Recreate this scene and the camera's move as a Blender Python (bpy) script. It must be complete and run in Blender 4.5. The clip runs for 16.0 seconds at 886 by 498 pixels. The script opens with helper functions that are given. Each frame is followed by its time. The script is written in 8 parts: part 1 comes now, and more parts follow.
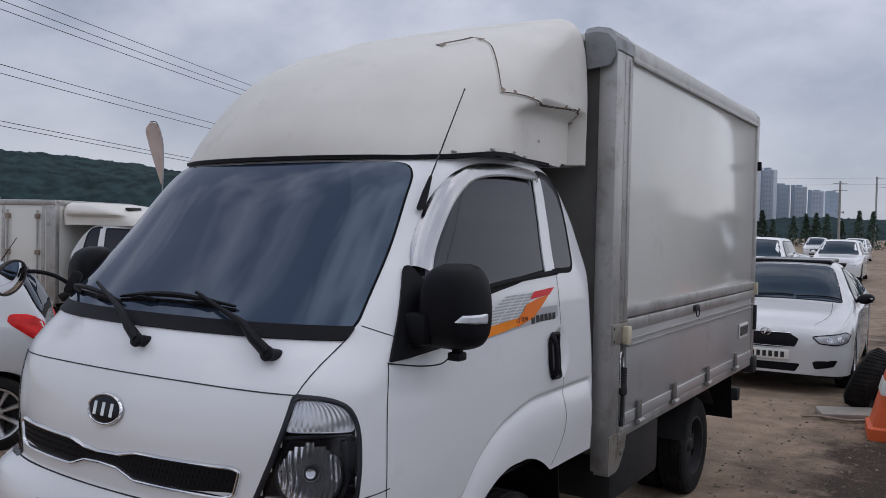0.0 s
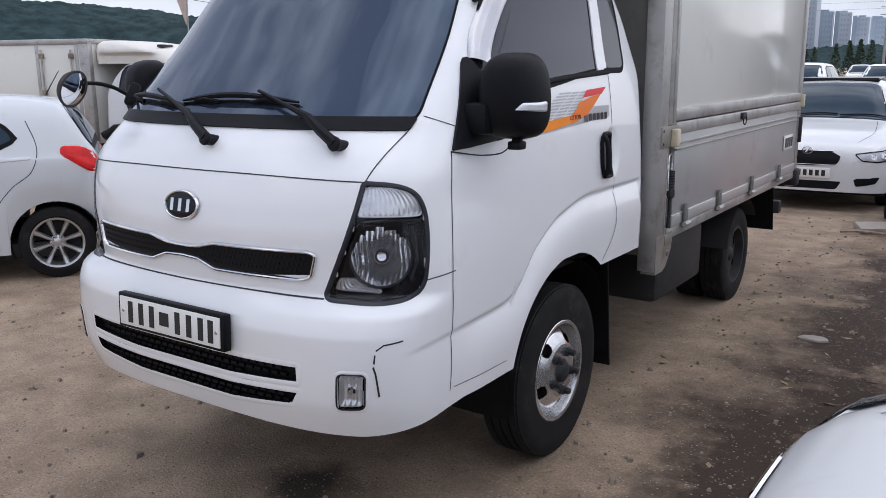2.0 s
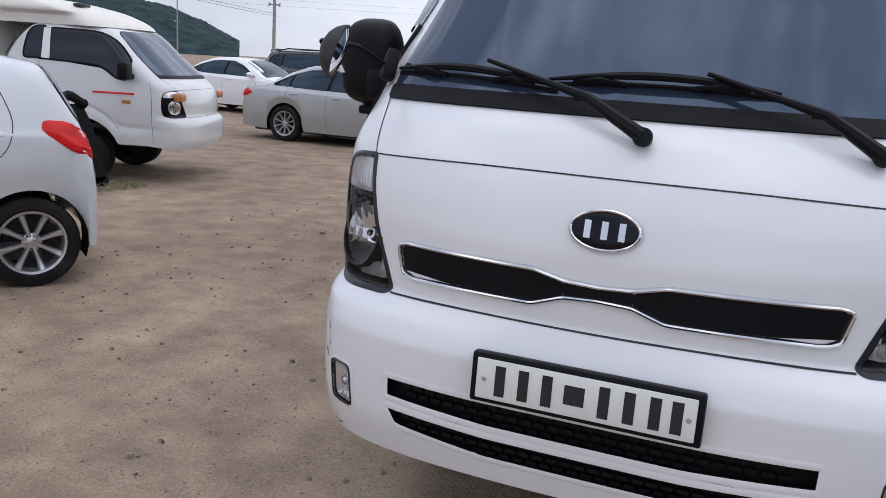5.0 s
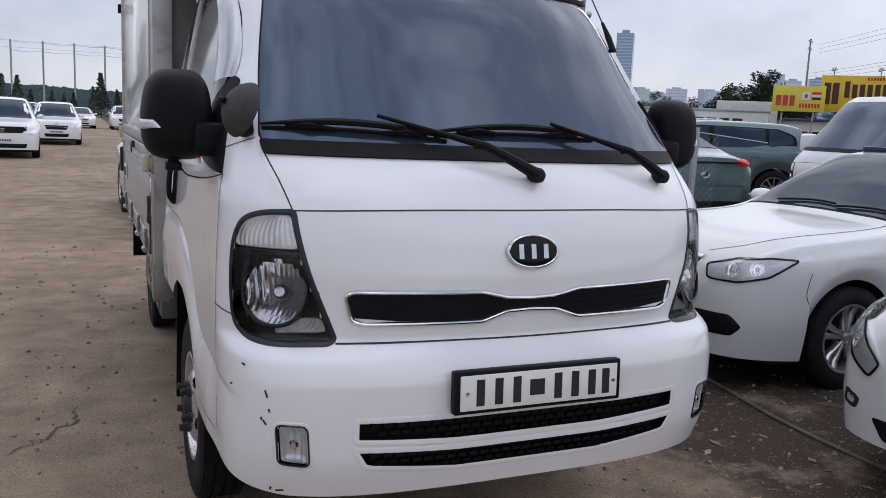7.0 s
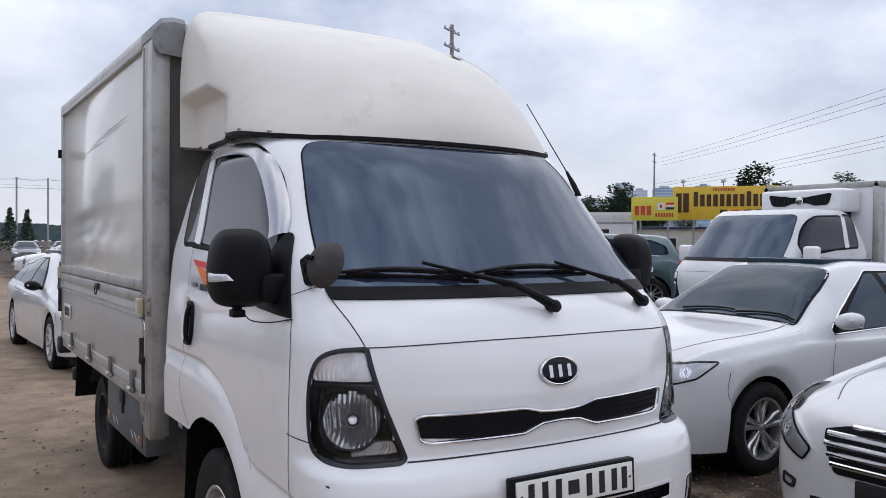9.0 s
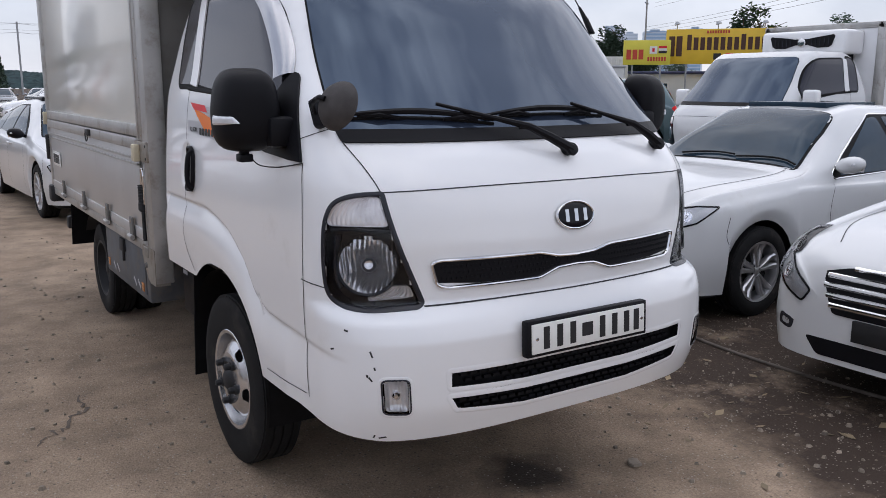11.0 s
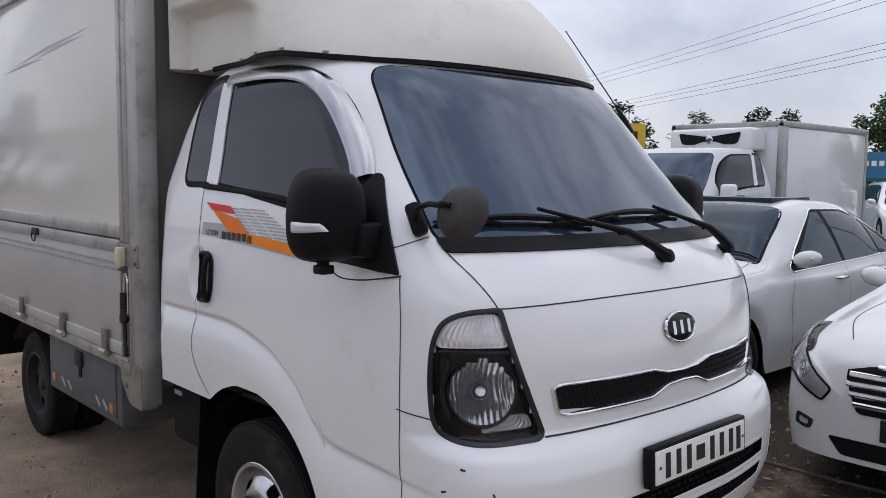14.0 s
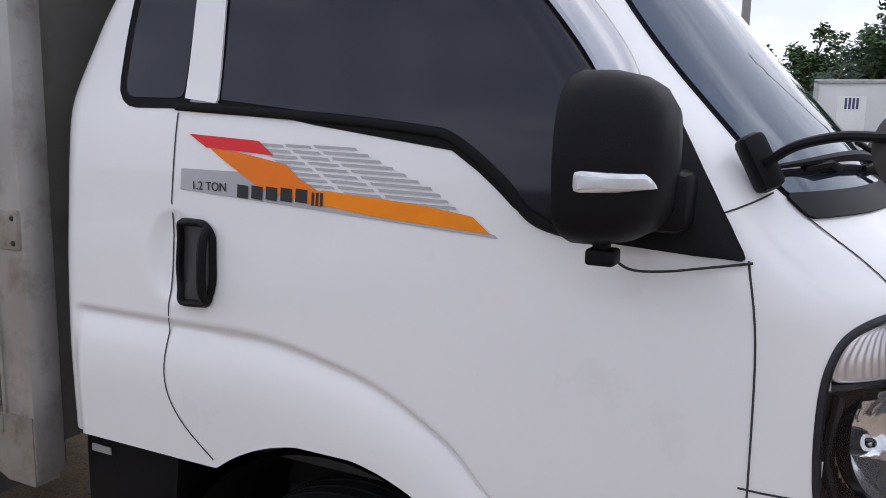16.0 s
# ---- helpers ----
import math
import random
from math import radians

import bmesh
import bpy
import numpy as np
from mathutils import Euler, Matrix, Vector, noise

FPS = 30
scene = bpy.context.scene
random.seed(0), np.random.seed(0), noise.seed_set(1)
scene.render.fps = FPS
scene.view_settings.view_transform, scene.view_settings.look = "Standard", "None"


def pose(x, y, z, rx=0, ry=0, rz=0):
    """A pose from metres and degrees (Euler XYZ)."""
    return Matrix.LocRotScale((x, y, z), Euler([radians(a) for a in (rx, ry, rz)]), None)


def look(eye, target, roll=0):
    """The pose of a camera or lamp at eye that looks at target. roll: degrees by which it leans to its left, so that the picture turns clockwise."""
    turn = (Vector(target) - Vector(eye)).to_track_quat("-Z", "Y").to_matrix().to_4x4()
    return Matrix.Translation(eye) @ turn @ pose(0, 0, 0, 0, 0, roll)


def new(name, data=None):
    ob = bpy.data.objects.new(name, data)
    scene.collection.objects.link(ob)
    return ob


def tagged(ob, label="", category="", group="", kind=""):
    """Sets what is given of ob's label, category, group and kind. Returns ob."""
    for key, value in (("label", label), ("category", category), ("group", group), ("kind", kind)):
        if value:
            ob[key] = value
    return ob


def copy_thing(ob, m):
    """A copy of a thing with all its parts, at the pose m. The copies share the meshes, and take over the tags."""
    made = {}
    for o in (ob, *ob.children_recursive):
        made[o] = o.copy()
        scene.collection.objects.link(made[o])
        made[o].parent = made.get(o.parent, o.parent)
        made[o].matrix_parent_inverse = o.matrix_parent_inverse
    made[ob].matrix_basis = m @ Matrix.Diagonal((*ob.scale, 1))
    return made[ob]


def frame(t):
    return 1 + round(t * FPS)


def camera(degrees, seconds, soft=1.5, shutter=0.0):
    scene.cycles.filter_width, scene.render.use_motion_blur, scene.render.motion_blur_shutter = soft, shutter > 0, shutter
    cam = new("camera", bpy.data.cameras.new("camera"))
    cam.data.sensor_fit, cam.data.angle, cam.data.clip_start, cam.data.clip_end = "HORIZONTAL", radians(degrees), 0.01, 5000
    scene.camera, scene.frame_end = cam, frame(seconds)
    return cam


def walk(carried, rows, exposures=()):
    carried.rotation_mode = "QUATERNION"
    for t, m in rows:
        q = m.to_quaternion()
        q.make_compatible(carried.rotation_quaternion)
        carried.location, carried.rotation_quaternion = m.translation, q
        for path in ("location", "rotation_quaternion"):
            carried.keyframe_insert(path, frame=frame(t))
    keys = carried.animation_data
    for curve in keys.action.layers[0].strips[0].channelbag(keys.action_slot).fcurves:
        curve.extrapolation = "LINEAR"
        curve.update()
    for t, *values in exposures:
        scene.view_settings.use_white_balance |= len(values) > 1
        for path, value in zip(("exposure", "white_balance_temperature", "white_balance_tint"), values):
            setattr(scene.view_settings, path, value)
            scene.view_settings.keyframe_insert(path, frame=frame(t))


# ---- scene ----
cam = camera(56.2, 16.0, 0.85)
PATH = [
    (0, (2.397, -1.661, 1.818), (1.322, 0.025, 1.767), 1.2),
    (0.5, (2.361, -1.723, 1.758), (1.269, -0.053, 1.625), 0.8),
    (1, (2.321, -1.8, 1.67), (1.239, -0.162, 1.289), 0.2),
    (1.5, (2.323, -1.815, 1.636), (1.234, -0.215, 1.131), -0.1),
    (2, (2.36, -1.79, 1.651), (1.253, -0.18, 1.226), -0.5),
    (2.5, (2.38, -1.773, 1.652), (1.263, -0.15, 1.305), -0.8),
    (3, (2.311, -1.753, 1.633), (1.148, -0.161, 1.294), -0.7),
    (3.5, (1.952, -1.771, 1.594), (0.801, -0.172, 1.249), 0.5),
    (4, (1.547, -1.77, 1.559), (0.409, -0.171, 1.174), 0.6),
    (4.2, (1.303, -1.752, 1.544), (0.173, -0.152, 1.142), 0.8),
    (6.3, (-0.784, -2.278, 1.588), (-0.386, -0.35, 1.232), 4.3),
    (6.5, (-0.922, -2.271, 1.568), (-0.435, -0.361, 1.23), 3.3),
    (7, (-1.247, -2.12, 1.574), (-0.452, -0.31, 1.27), 2.5),
    (7.5, (-1.566, -2.12, 1.572), (-0.563, -0.418, 1.264), 2.3),
    (8, (-1.717, -2.163, 1.536), (-0.691, -0.513, 1.064), 1.9),
    (8.5, (-1.901, -2.227, 1.631), (-0.834, -0.541, 1.497), 1.0),
    (8.7, (-1.93, -2.249, 1.663), (-0.858, -0.56, 1.644), 0.4),
    (10.8, (-1.994, -2.157, 1.651), (-0.91, -0.508, 1.324), 0.1),
    (11, (-1.996, -2.128, 1.641), (-0.914, -0.491, 1.257), 0.2),
    (11.5, (-2.0, -1.962, 1.624), (-0.896, -0.332, 1.268), 0.5),
    (12, (-2.186, -1.904, 1.637), (-0.964, -0.353, 1.316), 1.0),
    (12.5, (-2.434, -1.946, 1.648), (-1.157, -0.437, 1.345), 1.0),
    (13, (-2.487, -1.934, 1.655), (-1.183, -0.443, 1.38), 1.0),
    (13.5, (-2.416, -1.749, 1.646), (-1.089, -0.275, 1.388), 1.0),
    (14, (-2.391, -1.424, 1.681), (-1.05, 0.05, 1.506), 0.6),
    (14.5, (-2.535, -1.026, 1.684), (-1.126, 0.384, 1.522), 0.3),
    (15, (-2.512, -0.631, 1.641), (-1.021, 0.689, 1.449), -0.2),
    (15.5, (-2.421, -0.166, 1.659), (-0.832, 1.022, 1.404), -0.6),
    (16, (-2.318, 0.298, 1.63), (-0.551, 1.174, 1.302), 1.1),
]
EXPOSURES = [(t, stops, 6470 + 190 * max(0, (t - 4) / 12), 12) for t, stops in ((0.0, -0.13), (0.5, 0.17), (1.0, 0.37), (2.0, 0.54), (3.0, 0.46), (4.0, 0.47), (6.5, 0.35), (7.0, 0.29), (7.5, 0.29), (8.0, 0.57), (8.5, 0.37), (11.0, 0.43), (12.5, 0.35), (13.5, 0.37), (14.0, 0.25), (15.0, 0.46), (15.5, 0.64), (16.0, 0.66))]
walk(cam, [(t, look(eye, target, roll)) for t, eye, target, roll in PATH], EXPOSURES)

# ---- light and sky ----
SUN_AZ, SUN_EL = 52.0, 48.0      # degrees from +y towards +x, and above the horizon
world = bpy.data.worlds.new("sky")
scene.world = world
world.use_nodes = True


def build_world():
    nt = world.node_tree
    nt.nodes.clear()
    n, l = nt.nodes.new, nt.links.new
    out, bg = n("ShaderNodeOutputWorld"), n("ShaderNodeBackground")
    sky = n("ShaderNodeTexSky")
    sky.sky_type, sky.sun_disc = "NISHITA", False
    sky.sun_elevation, sky.sun_rotation = radians(SUN_EL), radians(SUN_AZ)
    co = n("ShaderNodeTexCoord")
    mp = n("ShaderNodeMapping")
    mp.inputs["Scale"].default_value = (1.0, 1.0, 1.8)
    l(co.outputs["Generated"], mp.inputs["Vector"])
    cl = n("ShaderNodeTexNoise")
    cl.inputs["Scale"].default_value, cl.inputs["Detail"].default_value, cl.inputs["Roughness"].default_value = 3.0, 6.0, 0.55
    l(mp.outputs[0], cl.inputs["Vector"])
    rp = n("ShaderNodeValToRGB")
    rp.color_ramp.elements[0].position, rp.color_ramp.elements[0].color = 0.37, (1.85, 2.12, 2.75, 1)
    rp.color_ramp.elements[1].position, rp.color_ramp.elements[1].color = 0.66, (6.4, 6.5, 6.9, 1)
    # low in the sky the sheet blurs into haze; overhead its folds stand out
    sp = n("ShaderNodeSeparateXYZ")
    l(co.outputs["Generated"], sp.inputs[0])
    con = n("ShaderNodeMapRange")
    con.inputs["From Min"].default_value, con.inputs["From Max"].default_value = 0.12, 0.75
    con.inputs["To Min"].default_value, con.inputs["To Max"].default_value = 0.28, 1.35
    l(sp.outputs["Z"], con.inputs["Value"])
    off = n("ShaderNodeMath")
    off.operation, off.inputs[1].default_value = "SUBTRACT", 0.5
    l(cl.outputs["Fac"], off.inputs[0])
    amp = n("ShaderNodeMath")
    amp.operation = "MULTIPLY_ADD"
    l(off.outputs[0], amp.inputs[0])
    l(con.outputs[0], amp.inputs[1])
    amp.inputs[2].default_value = 0.448
    l(amp.outputs[0], rp.inputs[0])
    # the cloud sheet is thinner, and so brighter, towards the hidden sun
    dot = n("ShaderNodeVectorMath")
    dot.operation = "DOT_PRODUCT"
    a, e = radians(SUN_AZ), radians(22.0)
    dot.inputs[1].default_value = (math.sin(a) * math.cos(e), math.cos(a) * math.cos(e), math.sin(e))
    l(co.outputs["Generated"], dot.inputs[0])
    mr = n("ShaderNodeMapRange")
    mr.inputs["From Min"].default_value, mr.inputs["From Max"].default_value = -0.2, 0.95
    mr.inputs["To Min"].default_value, mr.inputs["To Max"].default_value = 1.14, 1.2
    l(dot.outputs["Value"], mr.inputs["Value"])
    mul = n("ShaderNodeVectorMath")
    mul.operation = "SCALE"
    l(rp.outputs[0], mul.inputs[0])
    l(mr.outputs[0], mul.inputs["Scale"])
    # an overcast sky is about three times as bright overhead as at the horizon
    sep = n("ShaderNodeSeparateXYZ")
    l(co.outputs["Generated"], sep.inputs[0])
    up = n("ShaderNodeMapRange")
    up.inputs["From Min"].default_value, up.inputs["From Max"].default_value = 0.12, 0.95
    up.inputs["To Min"].default_value, up.inputs["To Max"].default_value = 1.0, 1.5
    l(sep.outputs["Z"], up.inputs["Value"])
    lift = n("ShaderNodeVectorMath")
    lift.operation = "SCALE"
    l(mul.outputs[0], lift.inputs[0])
    l(up.outputs[0], lift.inputs["Scale"])
    mul = lift
    mix = n("ShaderNodeMix")
    mix.data_type = "RGBA"
    mix.inputs["Factor"].default_value = 0.9
    l(sky.outputs[0], mix.inputs["A"])
    l(mul.outputs[0], mix.inputs["B"])
    l(mix.outputs["Result"], bg.inputs["Color"])
    bg.inputs["Strength"].default_value = 0.141
    l(bg.outputs[0], out.inputs["Surface"])


build_world()
sun = new("sun", bpy.data.lights.new("sun", "SUN"))
sun.data.energy, sun.data.angle, sun.data.color = 0.62, radians(130), (1.0, 0.96, 0.9)
sun.matrix_world = look((0, 0, 0), (-math.sin(radians(SUN_AZ)) * math.cos(radians(SUN_EL)), -math.cos(radians(SUN_AZ)) * math.cos(radians(SUN_EL)), -math.sin(radians(SUN_EL))))


# ---- materials ----
def mat(name, color, rough=0.5, metal=0.0, spec=0.5, vary=0.08, scale=6.0, fine=0.0, fine_scale=150.0, coat=0.0, dirt=None, dirt_amount=0.0, dirt_scale=3.0, island=0.0, ior=1.5, emit=0.0, rough_vary=0.0, tint=None):
    m = bpy.data.materials.new(name)
    m.use_nodes = True
    nt = m.node_tree
    n, l = nt.nodes.new, nt.links.new
    b = nt.nodes["Principled BSDF"]
    b.inputs["Roughness"].default_value, b.inputs["Metallic"].default_value = rough, metal
    b.inputs["Specular IOR Level"].default_value, b.inputs["Coat Weight"].default_value, b.inputs["IOR"].default_value = spec, coat, ior
    b.inputs["Coat Roughness"].default_value = 0.025
    if tint:
        b.inputs["Specular Tint"].default_value = (*tint, 1)
    co = n("ShaderNodeTexCoord")
    no = n("ShaderNodeTexNoise")
    no.inputs["Scale"].default_value, no.inputs["Detail"].default_value = scale, 5.0
    l(co.outputs["Object"], no.inputs["Vector"])
    ra = n("ShaderNodeValToRGB")
    c = Vector(color)
    ra.color_ramp.elements[0].position, ra.color_ramp.elements[0].color = 0.3, (*(c * (1 - vary)), 1)
    ra.color_ramp.elements[1].position, ra.color_ramp.elements[1].color = 0.7, (*(c * (1 + vary)), 1)
    l(no.outputs["Fac"], ra.inputs[0])
    last = ra.outputs[0]
    if dirt:
        d = n("ShaderNodeTexNoise")
        d.inputs["Scale"].default_value, d.inputs["Detail"].default_value, d.inputs["Roughness"].default_value = dirt_scale, 8.0, 0.65
        l(co.outputs["Object"], d.inputs["Vector"])
        dr = n("ShaderNodeValToRGB")
        dr.color_ramp.elements[0].position, dr.color_ramp.elements[1].position = 0.62 - 0.3 * dirt_amount, 0.8 - 0.2 * dirt_amount
        dr.color_ramp.elements[1].color = (min(1, 0.35 + dirt_amount),) * 3 + (1,)
        l(d.outputs["Fac"], dr.inputs[0])
        mx = n("ShaderNodeMix")
        mx.data_type = "RGBA"
        mx.inputs["B"].default_value = (*dirt, 1)
        l(dr.outputs[0], mx.inputs["Factor"])
        l(last, mx.inputs["A"])
        last = mx.outputs["Result"]
    if island:
        ge = n("ShaderNodeNewGeometry")
        hs = n("ShaderNodeHueSaturation")
        ma = n("ShaderNodeMapRange")
        ma.inputs["To Min"].default_value, ma.inputs["To Max"].default_value = 1 - island, 1 + island
        l(ge.outputs["Random Per Island"], ma.inputs["Value"])
        l(ma.outputs[0], hs.inputs["Value"])
        l(last, hs.inputs["Color"])
        last = hs.outputs[0]
    l(last, b.inputs["Base Color"])
    if rough_vary:
        rr = n("ShaderNodeMapRange")
        rr.inputs["To Min"].default_value, rr.inputs["To Max"].default_value = max(0.02, rough - rough_vary), min(1, rough + rough_vary)
        l(no.outputs["Fac"], rr.inputs["Value"])
        l(rr.outputs[0], b.inputs["Roughness"])
    if fine:
        fi = n("ShaderNodeTexNoise")
        fi.inputs["Scale"].default_value, fi.inputs["Detail"].default_value = fine_scale, 3.0
        l(co.outputs["Object"], fi.inputs["Vector"])
        bu = n("ShaderNodeBump")
        bu.inputs["Strength"].default_value, bu.inputs["Distance"].default_value = fine, 0.004
        l(fi.outputs["Fac"], bu.inputs["Height"])
        l(bu.outputs[0], b.inputs["Normal"])
    if emit:
        b.inputs["Emission Color"].default_value, b.inputs["Emission Strength"].default_value = (*color, 1), emit
    return m


WHITE = mat("white_paint", (0.81, 0.81, 0.815), 0.25, vary=0.02, scale=2.0, coat=0.8, dirt=(0.5, 0.48, 0.44), dirt_amount=0.02, dirt_scale=2.5)
# Cool white, greyed further to hold the shade on the hatchback's side.
COOL_WHITE_SHADED = mat("cool_white_paint_shaded", (0.60, 0.625, 0.65), 0.25, vary=0.02, scale=2.0, coat=0.6, dirt=(0.42, 0.41, 0.39), dirt_amount=0.03, dirt_scale=4.0)
PEARL = mat("pearl_white_paint", (0.64, 0.645, 0.65), 0.25, vary=0.02, scale=2.0, coat=0.6, dirt=(0.45, 0.43, 0.4), dirt_amount=0.03, dirt_scale=4.0)
FIBRE = mat("aged_fibreglass", (0.75, 0.72, 0.66), 0.5, vary=0.05, scale=3.0, dirt=(0.46, 0.41, 0.33), dirt_amount=0.12, dirt_scale=5.0, fine=0.08, fine_scale=40)
# Blue bases and specular tints put the sky's blue reflection into the glass colour.
GLASS = mat("tinted_glass_blue_sheen", (0.026, 0.035, 0.056), 0.03, spec=0.82, vary=0.2, scale=1.5, ior=1.5, tint=(0.54, 0.74, 1.0))
GLASS_SIDE = mat("dark_film_glass", (0.024, 0.0215, 0.026), 0.06, spec=0.58, vary=0.2, scale=1.5, ior=1.45, tint=(0.8, 0.85, 1.0))
GLASS_CAR = mat("car_glass_blue_sheen", (0.020, 0.036, 0.055), 0.03, spec=0.5, vary=0.25, scale=2, ior=1.32, tint=(0.66, 0.86, 1.0))
RUBBER = mat("black_rubber", (0.006, 0.006, 0.007), 0.6, spec=0.14, vary=0.2, scale=20, fine=0.1)
PLASTIC = mat("black_grained_plastic", (0.006, 0.006, 0.008), 0.5, spec=0.15, vary=0.15, scale=8, fine=0.12, fine_scale=400)
TYRE = mat("tyre_rubber", (0.012, 0.012, 0.0125), 0.8, spec=0.2, vary=0.25, scale=9, fine=0.25, fine_scale=120, dirt=(0.07, 0.06, 0.052), dirt_amount=0.25, dirt_scale=6)
CHROME = mat("chrome", (0.75, 0.75, 0.76), 0.08, 1.0, vary=0.04, scale=12)
STEEL = mat("silver_wheel_paint", (0.66, 0.66, 0.67), 0.22, 0.85, vary=0.08, scale=14, dirt=(0.2, 0.17, 0.14), dirt_amount=0.12, dirt_scale=10)
ALLOY = mat("alloy_wheel", (0.52, 0.52, 0.53), 0.28, 0.8, vary=0.05, scale=14)
DARK = mat("dark_void", (0.008, 0.008, 0.009), 0.7, vary=0.2)
SEAM = mat("panel_gap", (0.035, 0.035, 0.038), 0.8, vary=0.1)
ALU = mat("weathered_aluminium", (0.43, 0.42, 0.405), 0.42, 0.55, vary=0.14, scale=5, dirt=(0.20, 0.165, 0.125), dirt_amount=0.33, dirt_scale=9, fine=0.1, fine_scale=60, rough_vary=0.12)
ALU_PANEL = mat("aluminium_gate", (0.52, 0.51, 0.50), 0.36, 0.45, vary=0.07, scale=2.5, dirt=(0.3, 0.27, 0.23), dirt_amount=0.1, dirt_scale=4, rough_vary=0.1)
BOXWHITE = mat("white_box_panel", (0.74, 0.73, 0.68), 0.12, vary=0.03, scale=1.5, spec=0.6, dirt=(0.5, 0.48, 0.42), dirt_amount=0.05, dirt_scale=3)
RUST = mat("rusted_steel", (0.30, 0.24, 0.19), 0.75, 0.2, vary=0.3, scale=14, dirt=(0.2, 0.08, 0.035), dirt_amount=0.3, dirt_scale=12, fine=0.3, fine_scale=70)
GALV_DULL = mat("dull_casting", (0.25, 0.255, 0.26), 0.5, 0.6, vary=0.2, scale=9, dirt=(0.12, 0.10, 0.08), dirt_amount=0.3, dirt_scale=12, fine=0.15, fine_scale=80)
FOOT = mat("rust_streaked_aluminium", (0.27, 0.25, 0.22), 0.55, 0.45, vary=0.2, scale=7, dirt=(0.15, 0.085, 0.045), dirt_amount=0.42, dirt_scale=11, fine=0.15, fine_scale=60)
FRAME = mat("chassis_black", (0.016, 0.016, 0.018), 0.65, vary=0.25, scale=8, dirt=(0.06, 0.05, 0.043), dirt_amount=0.25, dirt_scale=5)
LENS = mat("clear_lens", (0.80, 0.81, 0.83), 0.12, 0.6, vary=0.12, scale=30)
def clear_cover():
    """Thin clear plastic: see-through, with gloss that grows towards grazing."""
    m = bpy.data.materials.new("clear_cover")
    m.use_nodes = True
    nt = m.node_tree
    n, l = nt.nodes.new, nt.links.new
    nt.nodes.remove(nt.nodes["Principled BSDF"])
    out = nt.nodes["Material Output"]
    tr, gl, fr, mx = n("ShaderNodeBsdfTransparent"), n("ShaderNodeBsdfGlossy"), n("ShaderNodeFresnel"), n("ShaderNodeMixShader")
    tr.inputs["Color"].default_value = (0.93, 0.93, 0.94, 1)
    gl.inputs["Roughness"].default_value = 0.03
    fr.inputs["IOR"].default_value = 1.38
    l(fr.outputs[0], mx.inputs[0])
    l(tr.outputs[0], mx.inputs[1])
    l(gl.outputs[0], mx.inputs[2])
    l(mx.outputs[0], out.inputs["Surface"])
    return m


COVER = clear_cover()
FOGREF = mat("fog_bowl", (0.90, 0.90, 0.91), 0.12, 0.45, vary=0.1, scale=30)
LAMP_SILVER = mat("lamp_silver", (0.62, 0.63, 0.65), 0.25, 0.25, vary=0.12, scale=18)
BOWL = mat("lamp_bowl", (0.95, 0.95, 0.96), 0.05, 0.84, vary=0.03, scale=20)
VISOR = mat("chromed_plastic", (0.44, 0.44, 0.455), 0.22, 1.0, vary=0.06, scale=8)
# Coloured near black to hold the shade inside the handle frame.
DISH_SHADE = mat("handle_dish_shade", (0.035, 0.035, 0.039), 0.4, vary=0.1, scale=10)
DUSTY = mat("dusty_black_plastic", (0.055, 0.050, 0.049), 0.75, spec=0.3, vary=0.2, scale=25, fine=0.15, fine_scale=300)
CRACK = mat("crack_stain", (0.12, 0.085, 0.06), 0.8, vary=0.4, scale=30)
# Grime noise over a base darkened for the shade between cab and box.
GRIME_SHADE = mat("grime_and_shade_panel", (0.13, 0.125, 0.115), 0.6, vary=0.18, scale=4, dirt=(0.08, 0.07, 0.055), dirt_amount=0.35, dirt_scale=5)
REFLECTOR = mat("reflector", (0.85, 0.85, 0.87), 0.07, 1.0, vary=0.06, scale=20)
BEZEL = mat("smoked_bezel", (0.005, 0.005, 0.008), 0.16, spec=0.26, vary=0.3, scale=16)
BEZEL_GREY = mat("grey_bezel_rib", (0.022, 0.023, 0.030), 0.22, spec=0.35, vary=0.2, scale=16)
AMBER = mat("amber_lens", (0.48, 0.19, 0.06), 0.15, vary=0.1, scale=40)
AMBER_CLEAR = mat("amber_in_clear_lens", (0.84, 0.80, 0.785), 0.13, 0.5, vary=0.2, scale=14)
REDLENS = mat("red_lens", (0.66, 0.018, 0.018), 0.12, spec=0.25, vary=0.2, scale=14)
PLATEW = mat("plate_white", (0.78, 0.78, 0.74), 0.4, vary=0.03, scale=20)
INK = mat("black_ink", (0.015, 0.015, 0.016), 0.5, vary=0.1)
REFLECT_ORANGE = mat("decal_orange", (0.84, 0.19, 0.012), 0.4, spec=0.3, vary=0.04, scale=10)
DECAL_AMBER = mat("decal_amber", (0.88, 0.25, 0.006), 0.4, spec=0.3, vary=0.04, scale=10)
DECAL_RED = mat("decal_red", (0.74, 0.03, 0.036), 0.4, spec=0.3, vary=0.04, scale=10)
DECAL_GREY = mat("decal_grey", (0.40, 0.40, 0.42), 0.35, vary=0.04, scale=10)
MIRROR = mat("mirror_glass", (0.85, 0.86, 0.88), 0.02, 1.0, vary=0.01)
CREAM = mat("cream_plastic", (0.60, 0.53, 0.38), 0.5, vary=0.1, scale=30)
BLUEGREY = mat("faded_blue_toolbox", (0.095, 0.103, 0.114), 0.6, vary=0.25, scale=6, dirt=(0.15, 0.12, 0.09), dirt_amount=0.42, dirt_scale=8)
